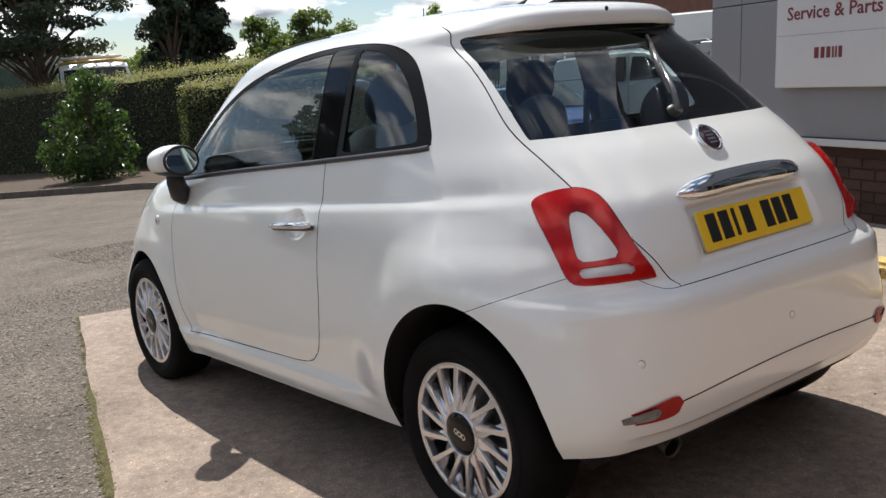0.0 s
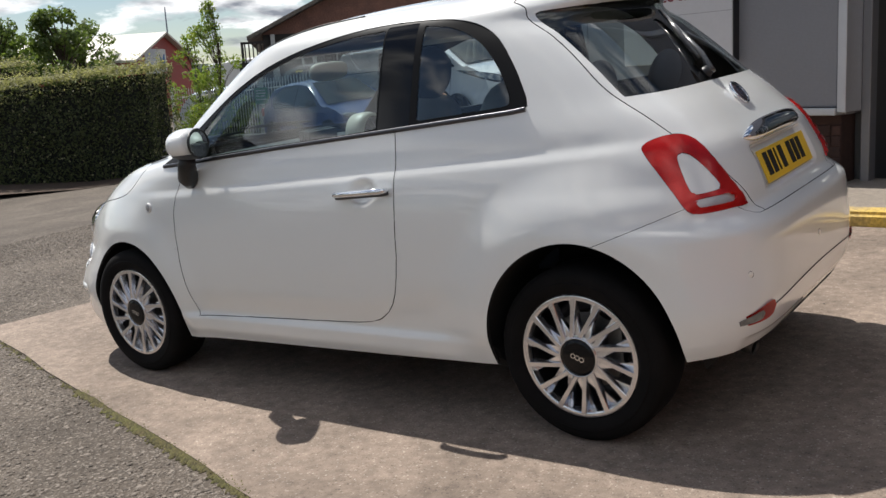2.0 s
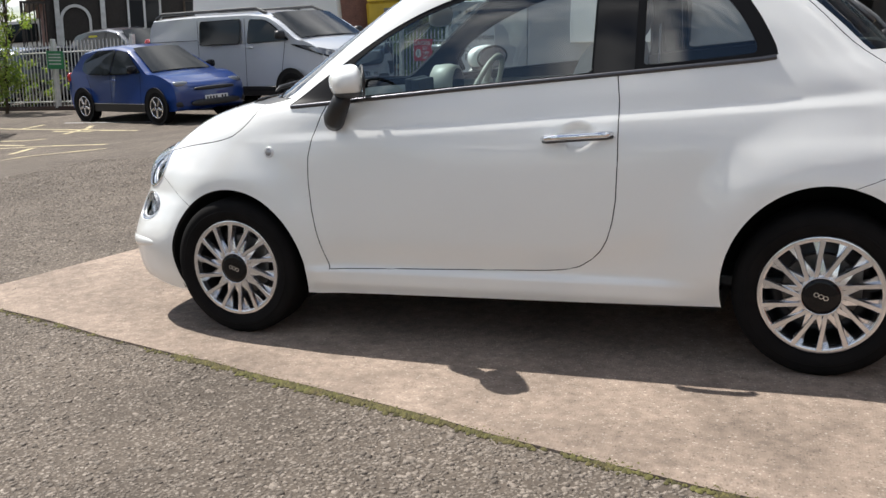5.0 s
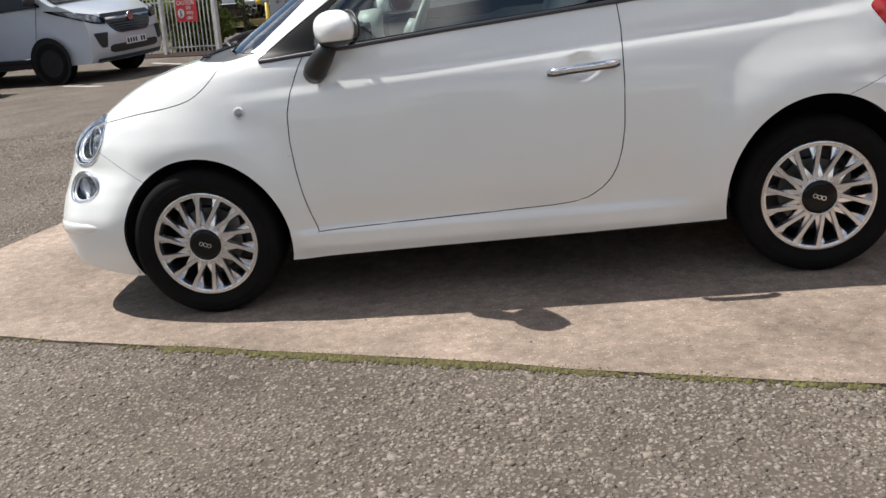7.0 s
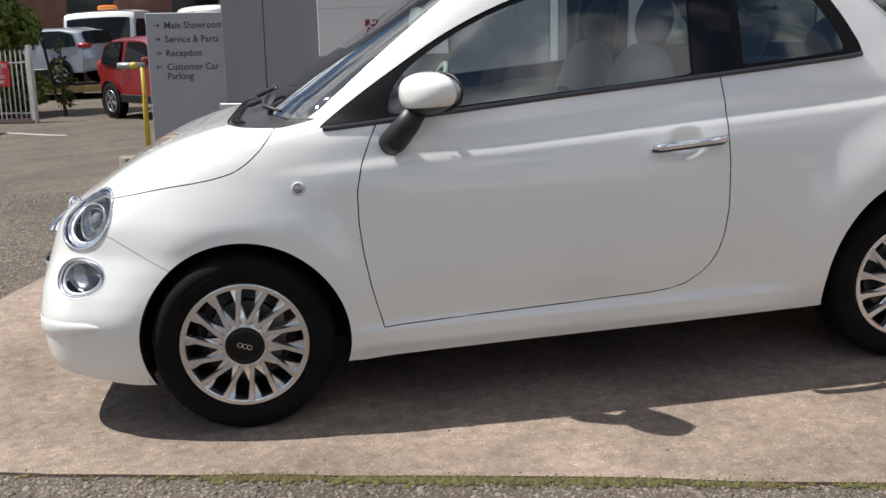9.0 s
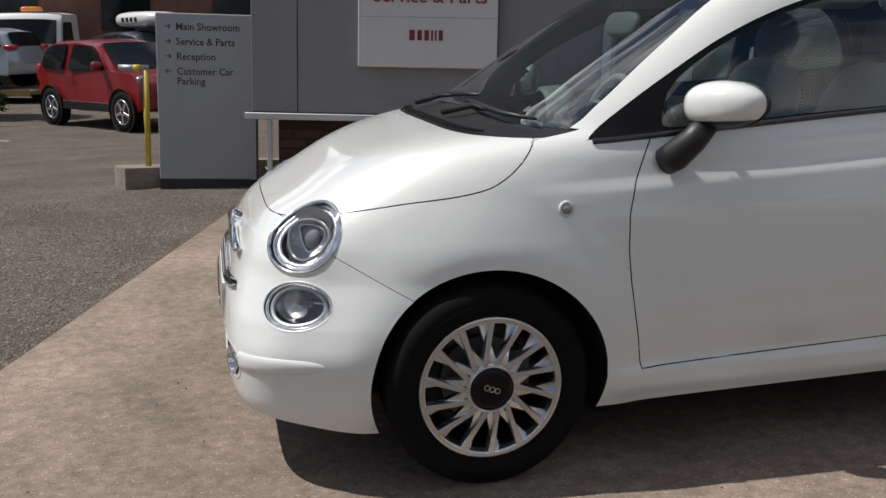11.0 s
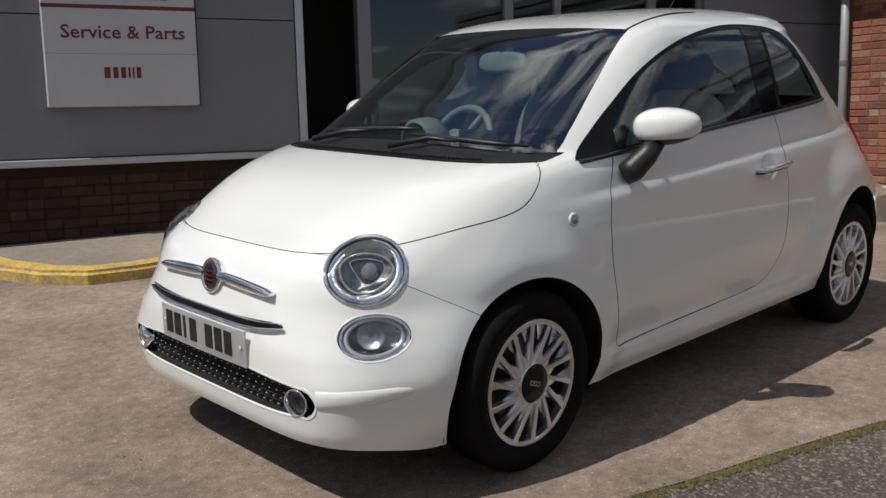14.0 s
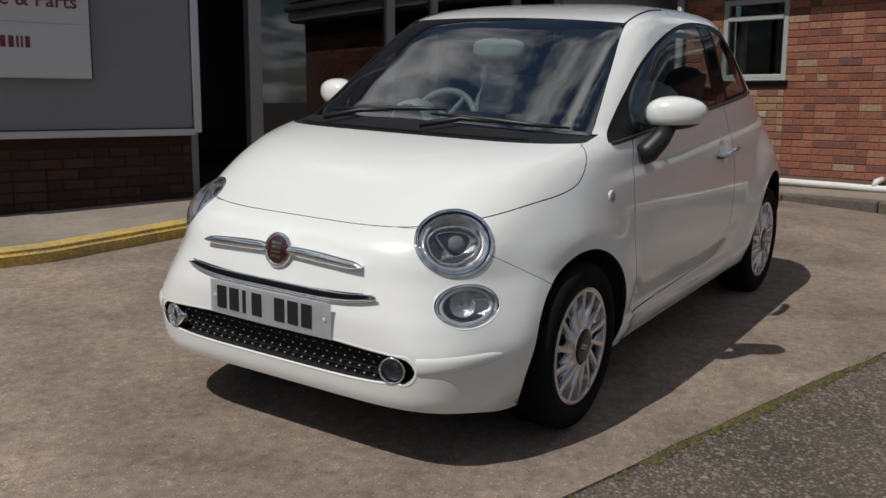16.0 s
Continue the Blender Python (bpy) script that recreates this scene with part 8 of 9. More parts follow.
def vehicle(name, label, m, outline, belt, width, tumble, paint, windows, wheels, wr, screens, extras=(), bars=True, rim=None, grille=(), lamps=(), seams=(), k=1.0, skirt=.16):
    """A parked vehicle. outline: (x, z) seen from its side, nose at +x. windows: outlines (x, z). screens: pairs of (x, z) with a width share."""
    v = thing(name, label, "car" if wr < .36 else "vehicle", m @ Matrix.Scale(k, 4), group="parked vehicles")
    hw = width / 2
    zt, zb = max(p[1] for p in outline), min(p[1] for p in outline)
    xa, xb = min(p[0] for p in outline), max(p[0] for p in outline)

    def yw(z, x=0.0):
        y = hw - .05 * max(0, (.55 - z) / .4) ** 2 - .035 * max(0, z - .70) / max(.1, belt - .70) * (z <= belt) - .035 * (z > belt)
        y -= tumble * max(0, z - belt)
        return y * (1 - .07 * max(0, (abs(x) / max(xb, -xa)) - .45) ** 1.5 / .41)
    pts = through_points(fillet(outline, .09, 4), 2)
    bm = bmesh.new()
    rings = []
    for f in (-1, -.992, -.96, -.88, -.65, -.3, 0, .3, .65, .88, .96, .992, 1):
        e = abs(f) ** 9
        ring = []
        for x, z in pts:
            end = abs(x) / max(xb, -xa)
            xx = x - (.07 * e * end ** 5 + .09 * f * f * end ** 4) * (1 if x > 0 else -1)
            zz = z - .045 * e * max(0, (z - belt) / (zt - belt + .01)) - .03 * f * f * (z > belt * .98)
            ring.append(bm.verts.new((xx, f * yw(z, x), zz)))
        rings.append(ring)
    n = len(pts)
    for a, b in zip(rings, rings[1:]):
        for j in range(n):
            bm.faces.new((a[j], a[(j + 1) % n], b[(j + 1) % n], b[j]))
    bm.faces.new(rings[0][::-1])
    bm.faces.new(rings[-1])
    bmesh.ops.recalc_face_normals(bm, faces=bm.faces)
    part("body", bm, paint, v, smooth=True, sharp=32)
    for side in (1, -1):
        def flat(pts2, off):
            g = bmesh.new()
            vs = [g.verts.new((x, side * (yw(z, x) + off), z - .03 * (z > belt * .98))) for x, z in pts2]
            g.faces.new(vs if side < 0 else vs[::-1])
            return g
        for w in windows:
            cx, cz = sum(q[0] for q in w) / len(w), sum(q[1] for q in w) / len(w)
            part("window_frame", flat(fillet([(cx + (x - cx) * 1.06, cz + (z - cz) * 1.10) for x, z in w], .06), .004), M_GLOSSBLACK, v)
            part("side_window", flat(fillet(w, .05), .009), M_CARGLASS, v)
        for x0, z0, x1, z1 in seams:
            d = Vector((x1 - x0, z1 - z0)).normalized() * .006
            part("door_seam", flat([(x0 - d.y, z0 + d.x), (x0 + d.y, z0 - d.x), (x1 + d.y, z1 - d.x), (x1 - d.y, z1 + d.x)], .004), M_DARK, v)
        if seams:
            for x0, z0, x1, z1 in seams[1:2 + (len(seams) > 3)]:
                part("door_handle", cushion((.17, .03, .035), (x0 + .16, side * (yw(belt - .12, x0) + .012), belt - .12)), paint, v, smooth=True)
        part("sill", box_bm((abs(wheels[0] - wheels[-1]) - wr * 2.3 if len(wheels) > 1 else 1.0, .03, skirt), ((wheels[0] + wheels[-1]) / 2, side * (yw(.3) - .012), zb + skirt * .55), .008, 1), M_BLACK, v)
        for x in wheels:
            # flat black disc laid on for the shade inside the wheel opening
            part("wheel_well_shade", lathe_bm([(0, 0), (wr * 1.15, 0), (wr * 1.15, -.02)], 28), M_DARK, v, matrix=Matrix.Translation((x, side * (yw(wr * 1.4, x) + .004), wr + .02)))
            mw = Matrix.Translation((x, side * (yw(wr, x) - .002), wr)) @ (Matrix() if side > 0 else Matrix.Rotation(math.pi, 4, 'Z'))
            ty = part("wheel", lathe_bm([(wr * .64, .02), (wr * .72, .03), (wr * .9, .03), (wr, .005), (wr, -.18), (wr * .6, -.19)], 32), M_RUBBER, v, smooth=True, matrix=mw, sharp=40)
            hb = lathe_bm([(0, .015), (wr * .16, .02), (wr * .20, .005), (wr * .52, -.02), (wr * .58, .018), (wr * .65, .022)], 28)
            part("rim", hb, M_DARK if rim == "dark" else M_RIMDARK, ty, smooth=True)
            if rim != "dark":
                part("rim_lip", lathe_bm([(wr * .585, .018), (wr * .61, .030), (wr * .655, .030), (wr * .665, .02)], 32), M_ALLOY, ty, smooth=True)
                for q in range(5):
                    a = q * 1.2566 + .3
                    part("spoke", box_bm((wr * .52, .02, wr * .17), (wr * .36, .018, 0), .006, 1), M_ALLOY, ty, matrix=Matrix.Rotation(a, 4, 'Y'))
        part("door_mirror", cushion((.13, .19, .15), (screens[0][0][0] - .30, side * (yw(belt) + .10), belt + .08)), extras[0] if extras else paint, v, smooth=True)
        for (x, z, sx, sy, sz, kind_) in lamps:
            part("lamp", cushion((sx, sy, sz), (x - (.085 if x > 0 else -.03), side * (hw * .93 - sy * .52), z)), {"c": M_LAMPCLEAR, "r": M_TAILRED, "k": M_BLACK}[kind_], v, smooth=True)
    for (p, q, share) in screens:
        g = bmesh.new()
        up_ = Vector((q[1] - p[1], 0, -(q[0] - p[0]))).normalized()
        if p[0] < 0:
            up_.x = -abs(up_.x)
        if up_.z < 0:
            up_ = Vector((up_.x, 0, -up_.z))
        rows = []
        for t in np.linspace(0, 1, 6):
            x, z = p[0] + (q[0] - p[0]) * t, p[1] + (q[1] - p[1]) * t
            row = []
            for f in np.linspace(-share, share, 13):
                end = abs(x) / max(xb, -xa)
                xx = x - (.07 * abs(f) ** 9 * end ** 5 + .09 * f * f * end ** 4) * (1 if x > 0 else -1)
                row.append(g.verts.new(Vector((xx, f * yw(z, x), z - .03 * f * f - .045 * abs(f) ** 9 * max(0, (z - belt) / (zt - belt + .01)))) + up_ * .02))
            rows.append(row)
        for a, b in zip(rows, rows[1:]):
            for j in range(12):
                g.faces.new((a[j], a[j + 1], b[j + 1], b[j]))
        part("windscreen", g, M_CARGLASS, v, smooth=True)
    for (x, z, w, h) in grille:
        part("grille", cushion((.10, w, h), (x, 0, z)), M_BLACK, v, smooth=True)
        if h > .15:
            part("grille_bar", cushion((.03, w * .96, .03), (x + .055, 0, z + h * .2)), M_ALLOY, v, smooth=True)
    if bars:
        z = .43 if wr < .33 else .55
        pl = part("number_plate", box_bm((.02, .52, .11), (xb + .005, 0, z), .004), M_PLATEW, v)
        for j in range(7):
            if j != 4:
                part("character_bar", box_bm((.004, .04, .07), (xb + .016, -.21 + j * .068, z)), M_INK, pl)
    return v


# wheel dish coloured dark for the shade behind lip and spokes
M_RIMDARK = mat("shaded_wheel_dish", (.05, .05, .052), .5, .5)
M_ALLOYDIM = mat("dim_alloy", (.20, .20, .21), .4, .7, var=.2, scale=20)
M_BLUE = mat("blue_car_paint", (.007, .032, .155), .3, coat=.8, var=.03, scale=5)
M_SILVER = mat("silver_van_paint", (.48, .50, .535), .32, .15, coat=1.0, var=.04, scale=4)
M_REDCAR = mat("red_car_paint", (.20, .008, .010), .3, coat=.7, var=.05, scale=4)
M_GREYCAR = mat("grey_car_paint", (.06, .065, .085), .3, .4, coat=1.0)
M_PALECAR = mat("pale_blue_silver_paint", (.42, .46, .52), .3, .4, coat=1.0)
M_WHITEV = mat("white_vehicle_paint", (.72, .72, .71), .35, coat=.6, var=.04, scale=3)
HATCH = [(1.90, .24), (1.96, .40), (1.95, .62), (1.84, .74), (1.45, .87), (.98, .95), (.55, 1.22), (.22, 1.40), (-.25, 1.465), (-.9, 1.455), (-1.45, 1.38), (-1.72, 1.12), (-1.90, .92), (-1.94, .55), (-1.90, .26), (0, .20)]
HATCHWIN = [[(.78, .985), (.22, 1.335), (-.14, 1.385), (-.20, .955)], [(-.27, .955), (-.21, 1.388), (-.82, 1.375), (-1.22, 1.22), (-1.26, 1.06), (-1.05, .975)]]
HATCHSEAM = ((.80, .93, .74, .30), (-.23, .95, -.25, .28), (-.25, .28, .74, .28), (-1.05, .95, -.88, .60), (-.88, .60, -.93, .30))
HATCHSCREENS = (((1.00, .955), (.24, 1.405), .84), ((-1.70, 1.10), (-1.46, 1.36), .76))
HATCHLAMPS = ((1.73, .71, .36, .34, .13, "c"), (-1.83, .86, .14, .20, .22, "r"))
HATCHGRILLE = ((1.93, .62, .9, .07), (1.945, .36, 1.1, .13))
vehicle("parked_hatchback", "bright blue five-door hatchback parked in a bay", lying(10.82, -11.22, 162), HATCH, .93, 1.68, .40, M_BLUE, HATCHWIN, (1.235, -1.235), .305,
        HATCHSCREENS, (M_GLOSSBLACK,), grille=HATCHGRILLE, lamps=HATCHLAMPS + ((1.88, .36, .12, .2, .11, "k"),), seams=HATCHSEAM, k=.98)
VAN = [(2.42, .28), (2.50, .45), (2.50, .72), (2.40, 1.00), (2.05, 1.14), (1.72, 1.24), (1.24, 1.56), (.96, 1.69), (.5, 1.74), (-1.0, 1.755), (-2.32, 1.73), (-2.45, 1.60), (-2.50, 1.0), (-2.48, .34), (0, .26)]
VANWIN = [[(1.52, 1.25), (1.08, 1.53), (.92, 1.59), (.56, 1.61), (.52, 1.22)], [(.30, 1.22), (.30, 1.62), (-.75, 1.62), (-.75, 1.22)]]
VANSEAM = ((1.45, 1.24, 1.30, .50), (.42, 1.64, .42, .36), (.42, .36, 1.22, .36), (-.85, 1.65, -.85, .36), (-.85, 1.30, -2.40, 1.30))
VANSCREENS = (((1.74, 1.245), (.99, 1.685), .88), ((-2.49, 1.26), (-2.45, 1.58), .78))
vn_ = vehicle("panel_van", "silver van with roof rails and black grille, parked", lying(9.6, -13.5, 165), VAN, 1.22, 1.92, .16, M_SILVER, VANWIN, (1.55, -1.52), .335,
        VANSCREENS, (M_BLACK,), rim="dark", lamps=((-2.46, 1.1, .12, .16, .5, "r"),), seams=VANSEAM, k=1.12)


def van_nose(y, z, off=0.0):
    """A point on the van's curved nose."""
    x = float(np.interp(z, [.28, .45, .72, 1.00, 1.07, 1.14, 1.24], [2.42, 2.50, 2.50, 2.40, 2.26, 2.05, 1.72]))
    f = min(1.0, abs(y) / .90)
    return Vector((x - .07 * f ** 9 - .09 * f * f + off, y, z))


def van_patch(name, rows, material, label="", thick=.03, parent=None):
    """A curved panel through rows of points, with thickness."""
    g = bmesh.new()
    vs = [[g.verts.new(p) for p in row] for row in rows]
    for a, b in zip(vs, vs[1:]):
        for k in range(len(a) - 1):
            g.faces.new((a[k], a[k + 1], b[k + 1], b[k]))
    bmesh.ops.recalc_face_normals(g, faces=g.faces)
    if sum(f.normal.x for f in g.faces) < 0:
        bmesh.ops.reverse_faces(g, faces=g.faces)
    bmesh.ops.solidify(g, geom=g.faces, thickness=thick)
    return part(name, g, material, parent or vn_, label, smooth=True, sharp=35)


def build_van_nose():
    def span(half, z, off):
        return [van_nose(y, z, off) for y in np.linspace(-half, half, 15)]
    gr = van_patch("grille", [span(w, z, .012) for z, w in ((.69, .30), (.72, .40), (.80, .50), (.90, .56), (.985, .60), (1.01, .58))], M_BLACK, "tall black grille", .05)
    for z in (.73, .77, .81, .85):
        van_patch("grille_slat", [span(.36 + (z - .73), z + o, .020) for o in (-.006, .006)], M_GLOSSBLACK, "", .01, gr)
    van_patch("grille_bar", [span(.55, z, o) for z, o in ((.905, .022), (.925, .034), (.945, .024))], M_CHROME, "chrome grille bar", .02, gr)
    van_patch("lower_intake", [span(w, z, .010) for z, w in ((.40, .52), (.43, .60), (.50, .60), (.525, .54))], M_BLACK, "black lower intake", .03)
    van_patch("bumper_lip", [span(.80, z, o) for z, o in ((.27, .0), (.29, .012), (.335, .008))], M_BLACK, "black lower bumper edge", .02)
    for side in (1, -1):
        rows = [[van_nose(side * (a + (b - a) * k / 5), z, .006) for k in range(6)] for z, a, b in ((.50, .66, .74), (.56, .64, .79), (.66, .62, .82), (.715, .60, .84), (.73, .62, .83))]
        van_patch("fog_pocket", rows, M_BLACK, "black fog lamp pocket", .03)
        # headlamp swept back round the corner of the bonnet
        line = [(.56, 0, .845, .930), (.64, 0, .850, .965), (.72, 0, .862, 1.000), (.80, 0, .880, 1.030), (.86, 0, .905, 1.052), (.90, .05, .935, 1.075), (.905, .18, .975, 1.100), (.905, .30, 1.02, 1.118), (.905, .40, 1.07, 1.122)]
        for name, lo, hi, off, material, label, thick in (("headlamp", 0, 1, .012, M_GLOSSBLACK, "large swept headlamp", .03), ("headlamp_lens", .14, .86, .018, M_LAMPCLEAR, "grey clear lens", .012)):
            rows = []
            for s in (lo, (lo + hi) / 2, hi):
                row = []
                for y, back, z0, z1 in (line if lo == 0 else line[1:-1]):
                    z = z0 + (z1 - z0) * s
                    p = van_nose(y, z, 0)
                    row.append(Vector((p.x - back + off, side * (y + off * .6), z + off * .8)))
                rows.append(row)
            van_patch(name, rows, material, label, thick)


build_van_nose()
for s_ in (1, -1):
    part("roof_rail", tube_bm([(.85, s_ * .72, 1.68), (.6, s_ * .73, 1.775), (-2.0, s_ * .73, 1.785), (-2.2, s_ * .72, 1.71)], .03, 8), M_BLACK, vn_, "black roof rail")
part("van_badge", lathe_bm([(0, 0), (.07, 0), (.07, .02), (0, .02)], 20, "x"), M_ALLOY, vn_, matrix=Matrix.Translation((2.46, 0, .925)))
SUV = [(1.80, .36), (1.86, .58), (1.84, .86), (1.62, 1.0), (.90, 1.08), (.48, 1.42), (.26, 1.56), (-.3, 1.62), (-1.2, 1.60), (-1.62, 1.50), (-1.80, 1.10), (-1.86, .70), (-1.80, .38), (0, .32)]
SUVWIN = [[(.70, 1.12), (.34, 1.43), (.20, 1.50), (-.42, 1.53), (-.52, 1.10)], [(-.80, 1.10), (-.66, 1.53), (-1.20, 1.52), (-1.48, 1.42), (-1.56, 1.14)]]
SUVSEAM = ((.85, 1.06, .80, .42), (-.60, 1.10, -.62, .42), (-.62, .42, .80, .42))
SUVSCREENS = (((.92, 1.09), (.30, 1.545), .84), ((-1.79, 1.12), (-1.64, 1.48), .78))
SUVLAMPS = ((1.66, .88, .28, .32, .20, "c"), (-1.76, .98, .14, .18, .36, "r"))
rs_ = vehicle("parked_suv", "red three-door off-roader with alloy wheels", lying(3.36, -14.55, 127), SUV, 1.07, 1.74, .24, M_REDCAR, SUVWIN, (1.22, -1.20), .345,
        SUVSCREENS, (M_REDCAR,), grille=((1.82, .80, .8, .13), (1.83, .46, .9, .14)), lamps=SUVLAMPS, seams=SUVSEAM, k=.93)
part("spare_wheel", lathe_bm([(0, -.10), (.30, -.10), (.34, -.06), (.34, .06), (.30, .09), (0, .10)], 28, "x"), M_RUBBER, rs_, smooth=True, matrix=Matrix.Translation((-1.92, .1, .92)), sharp=40)


def stretched(pts, kx, kz):
    return [(x * kx, z * kz) for x, z in pts]


def estate(label, m, kz, paint, name="parked_estate"):
    return vehicle(name, label, m, stretched(HATCH, 1.12, kz), .93 * kz, 1.78, .32, paint, [stretched(w, 1.12, kz) for w in HATCHWIN], (1.38, -1.32), .32,
                   [((p[0] * 1.12, p[1] * kz), (q[0] * 1.12, q[1] * kz), w) for p, q, w in HATCHSCREENS], (paint,), lamps=((1.92, .74 * kz, .36, .34, .14, "c"), (-2.05, .95 * kz, .14, .2, .3, "r")), seams=[(a * 1.12, b * kz, c * 1.12, d * kz) for a, b, c, d in HATCHSEAM])


mp_ = estate("dark grey people carrier behind the fence", lying(15.2, -16.3, 165), 1.26, M_GREYCAR)
part("window_sticker", box_bm((.36, .004, .10), (-.75, -.705, 1.62)), mat("yellow_sticker", (.70, .62, .05), .6), mp_, "yellow window sticker")
estate("pale silver blue car behind the fence", lying(19.6, -17.0, 200), 1.02, M_PALECAR, "parked_saloon")
estate("dark blue car behind the hedge end", lying(17.6, -16.2, 250), 1.02, M_GREYCAR, "parked_saloon")
vehicle("parked_minibus", "white high-roofed minibus beyond the cars", lying(23.5, -22.0, 190), stretched(VAN, 1.05, 1.37), 1.66, 1.95, .10, M_WHITEV, [stretched(w, 1.05, 1.37) for w in VANWIN], (1.7, -1.5), .34,
        [((p[0] * 1.05, p[1] * 1.37), (q[0] * 1.05, q[1] * 1.37), w) for p, q, w in VANSCREENS], (M_BLACK,), rim="dark")
vehicle("parked_motorhome", "white high-sided motorhome behind the van", lying(12.55, -18.05, 30), stretched([(2.6, .4), (2.65, .8), (2.4, 1.15), (1.9, 1.35), (1.6, 1.9), (2.0, 2.1), (1.9, 2.75), (.5, 2.85), (-2.6, 2.8), (-2.8, 2.6), (-2.85, .5), (0, .4)], .79, 1), 1.3, 2.1, .03, M_WHITEV, [[(1.22, 1.4), (1.03, 1.8), (.63, 1.8), (.63, 1.4)], [(-.24, 1.6), (-.24, 2.1), (-1.1, 2.1), (-1.1, 1.6)]], (1.34, -1.2), .34, (((1.54, 1.38), (1.31, 1.86), .86),), (M_BLACK,), rim="dark")
# dark car with a white roof box beside the red one
rb_ = estate("dark estate car with a white roof box", lying(3.0, -19.0, 124), 1.14, M_GREYCAR)
bx_ = part("roof_box", cushion((1.9, .85, .36), (-.3, 0, 1.90)), M_WHITEV, rb_, "white roof box", smooth=True)
for k_ in range(4):
    part("name_bar", box_bm((.10, .004, .09), (-.62 + k_ * .18, -.428, 1.90)), M_INK, bx_)
for x_ in (-.7, .2):
    part("roof_bar", box_bm((.05, 1.2, .06), (x_, 0, 1.69), .01), M_BLACK, rb_)
# recovery truck, and a silver car on a low trailer
tr_ = vehicle("recovery_truck", "white recovery lorry with an amber beacon", lying(6.7, -26.3, 82), [(1.3, .5), (1.35, 1.0), (1.28, 1.35), (1.0, 2.05), (.85, 2.22), (-.6, 2.24), (-.7, 2.1), (-.72, .6), (0, .45)], 1.25, 2.25, .05, M_WHITEV, [[(1.0, 1.40), (.80, 1.95), (.1, 1.95), (.1, 1.40)]], (.7,), .42, (((1.27, 1.36), (1.00, 2.02), .90),), (M_BLACK,), rim="dark", bars=False)
part("beacon", cushion((.25, .6, .16), (.1, 0, 2.31)), mat("amber_lens", (.75, .22, .02), .2, coat=1.0), tr_, "amber roof beacon", smooth=True)
bed_ = thing("car_trailer", "low trailer with a pale yellow edge and dark posts", "trailer", lying(8.05, -22.9, -22))
slab("deck", -2.6, 2.4, -1.1, 1.1, .20, .30, mat("dull_deck", (.20, .17, .12), .7, var=.3), bed_)
slab("edge_rail", -2.6, 2.4, 1.101, 1.16, .17, .33, mat("dull_yellow_edge", (.42, .32, .12), .6, var=.4), bed_)
for x_ in (-1.6, 1.9):
    for y_ in (-.8, .8):
        part("trailer_wheel", cyl_bm(.15, .15, .2, Matrix.Translation((x_, y_, .15)) @ Matrix.Rotation(radians(90), 4, 'X'), 20), M_RUBBER, bed_, smooth=True, sharp=40)
for x_ in (-1.3, .9):
    part("post", tube_bm([(x_, 1.19, .02), (x_ + .22, 1.19, 2.0)], .035, 6), M_DARK, bed_)
vehicle("loaded_suv", "silver sport utility car on the low trailer", SLOPE @ Matrix.Translation((8.15, -23.1, ground_z(8.0, -23.1) + .30)) @ Matrix.Rotation(radians(-22), 4, 'Z'), stretched(SUV, 1.18, .92), .98, 1.8, .26, M_PALECAR, [stretched(w, 1.18, .92) for w in SUVWIN], (1.4, -1.35), .33, [((p[0] * 1.18, p[1] * .92), (q[0] * 1.18, q[1] * .92), w) for p, q, w in SUVSCREENS], (M_PALECAR,), lamps=((-2.05, 1.0, .30, .34, .15, "r"),), bars=False)
# gritter lorry
gr_ = thing("gritter_lorry", "yellow gritting lorry with a word board at the back", "lorry", lying(11.2, -24.3, 20))
slab("hopper", -1.0, 1.0, 0, 4.2, 1.1, 2.25, mat("gritter_yellow", (.62, .42, .03), .5, var=.25, scale=3), gr_, bevel=.08, m=Matrix.Rotation(math.pi, 4, 'Z'))
slab("chassis", -.9, .9, .1, 5.4, .45, 1.1, M_DARK, gr_, bevel=.05, m=Matrix.Rotation(math.pi, 4, 'Z'))
BACK_ = Matrix.Rotation(math.pi, 4, 'Z')
slab("word_board", -.95, .95, -.06, -.01, 2.26, 2.66, mat("board_yellow", (.70, .52, .04), .5), gr_, m=BACK_)
part("lettering", text_bm("SPREADING", .32), M_INK, gr_, matrix=BACK_ @ Matrix.Translation((-.90, -.065, 2.34)) @ Matrix.Diagonal((.86, 1, 1, 1)))
for k_ in range(4):
    part("hazard_stripe", box_bm((.22, .02, .42), (-.66 + k_ * .44, -.012, 1.45), rot=Matrix.Rotation(radians(40), 3, 'Y')), M_TAILRED, gr_, matrix=BACK_)
part("spinner_box", box_bm((.8, .5, .55), (0, -.3, 1.75), .05), M_ALLOYDIM, gr_, matrix=BACK_)
for x_ in (1.0, 4.4):
    part("lorry_wheel", cyl_bm(.45, .45, 1.9, Matrix.Translation((0, -x_, .45)) @ Matrix.Rotation(radians(90), 4, 'Y'), 24), M_RUBBER, gr_, smooth=True, sharp=40)
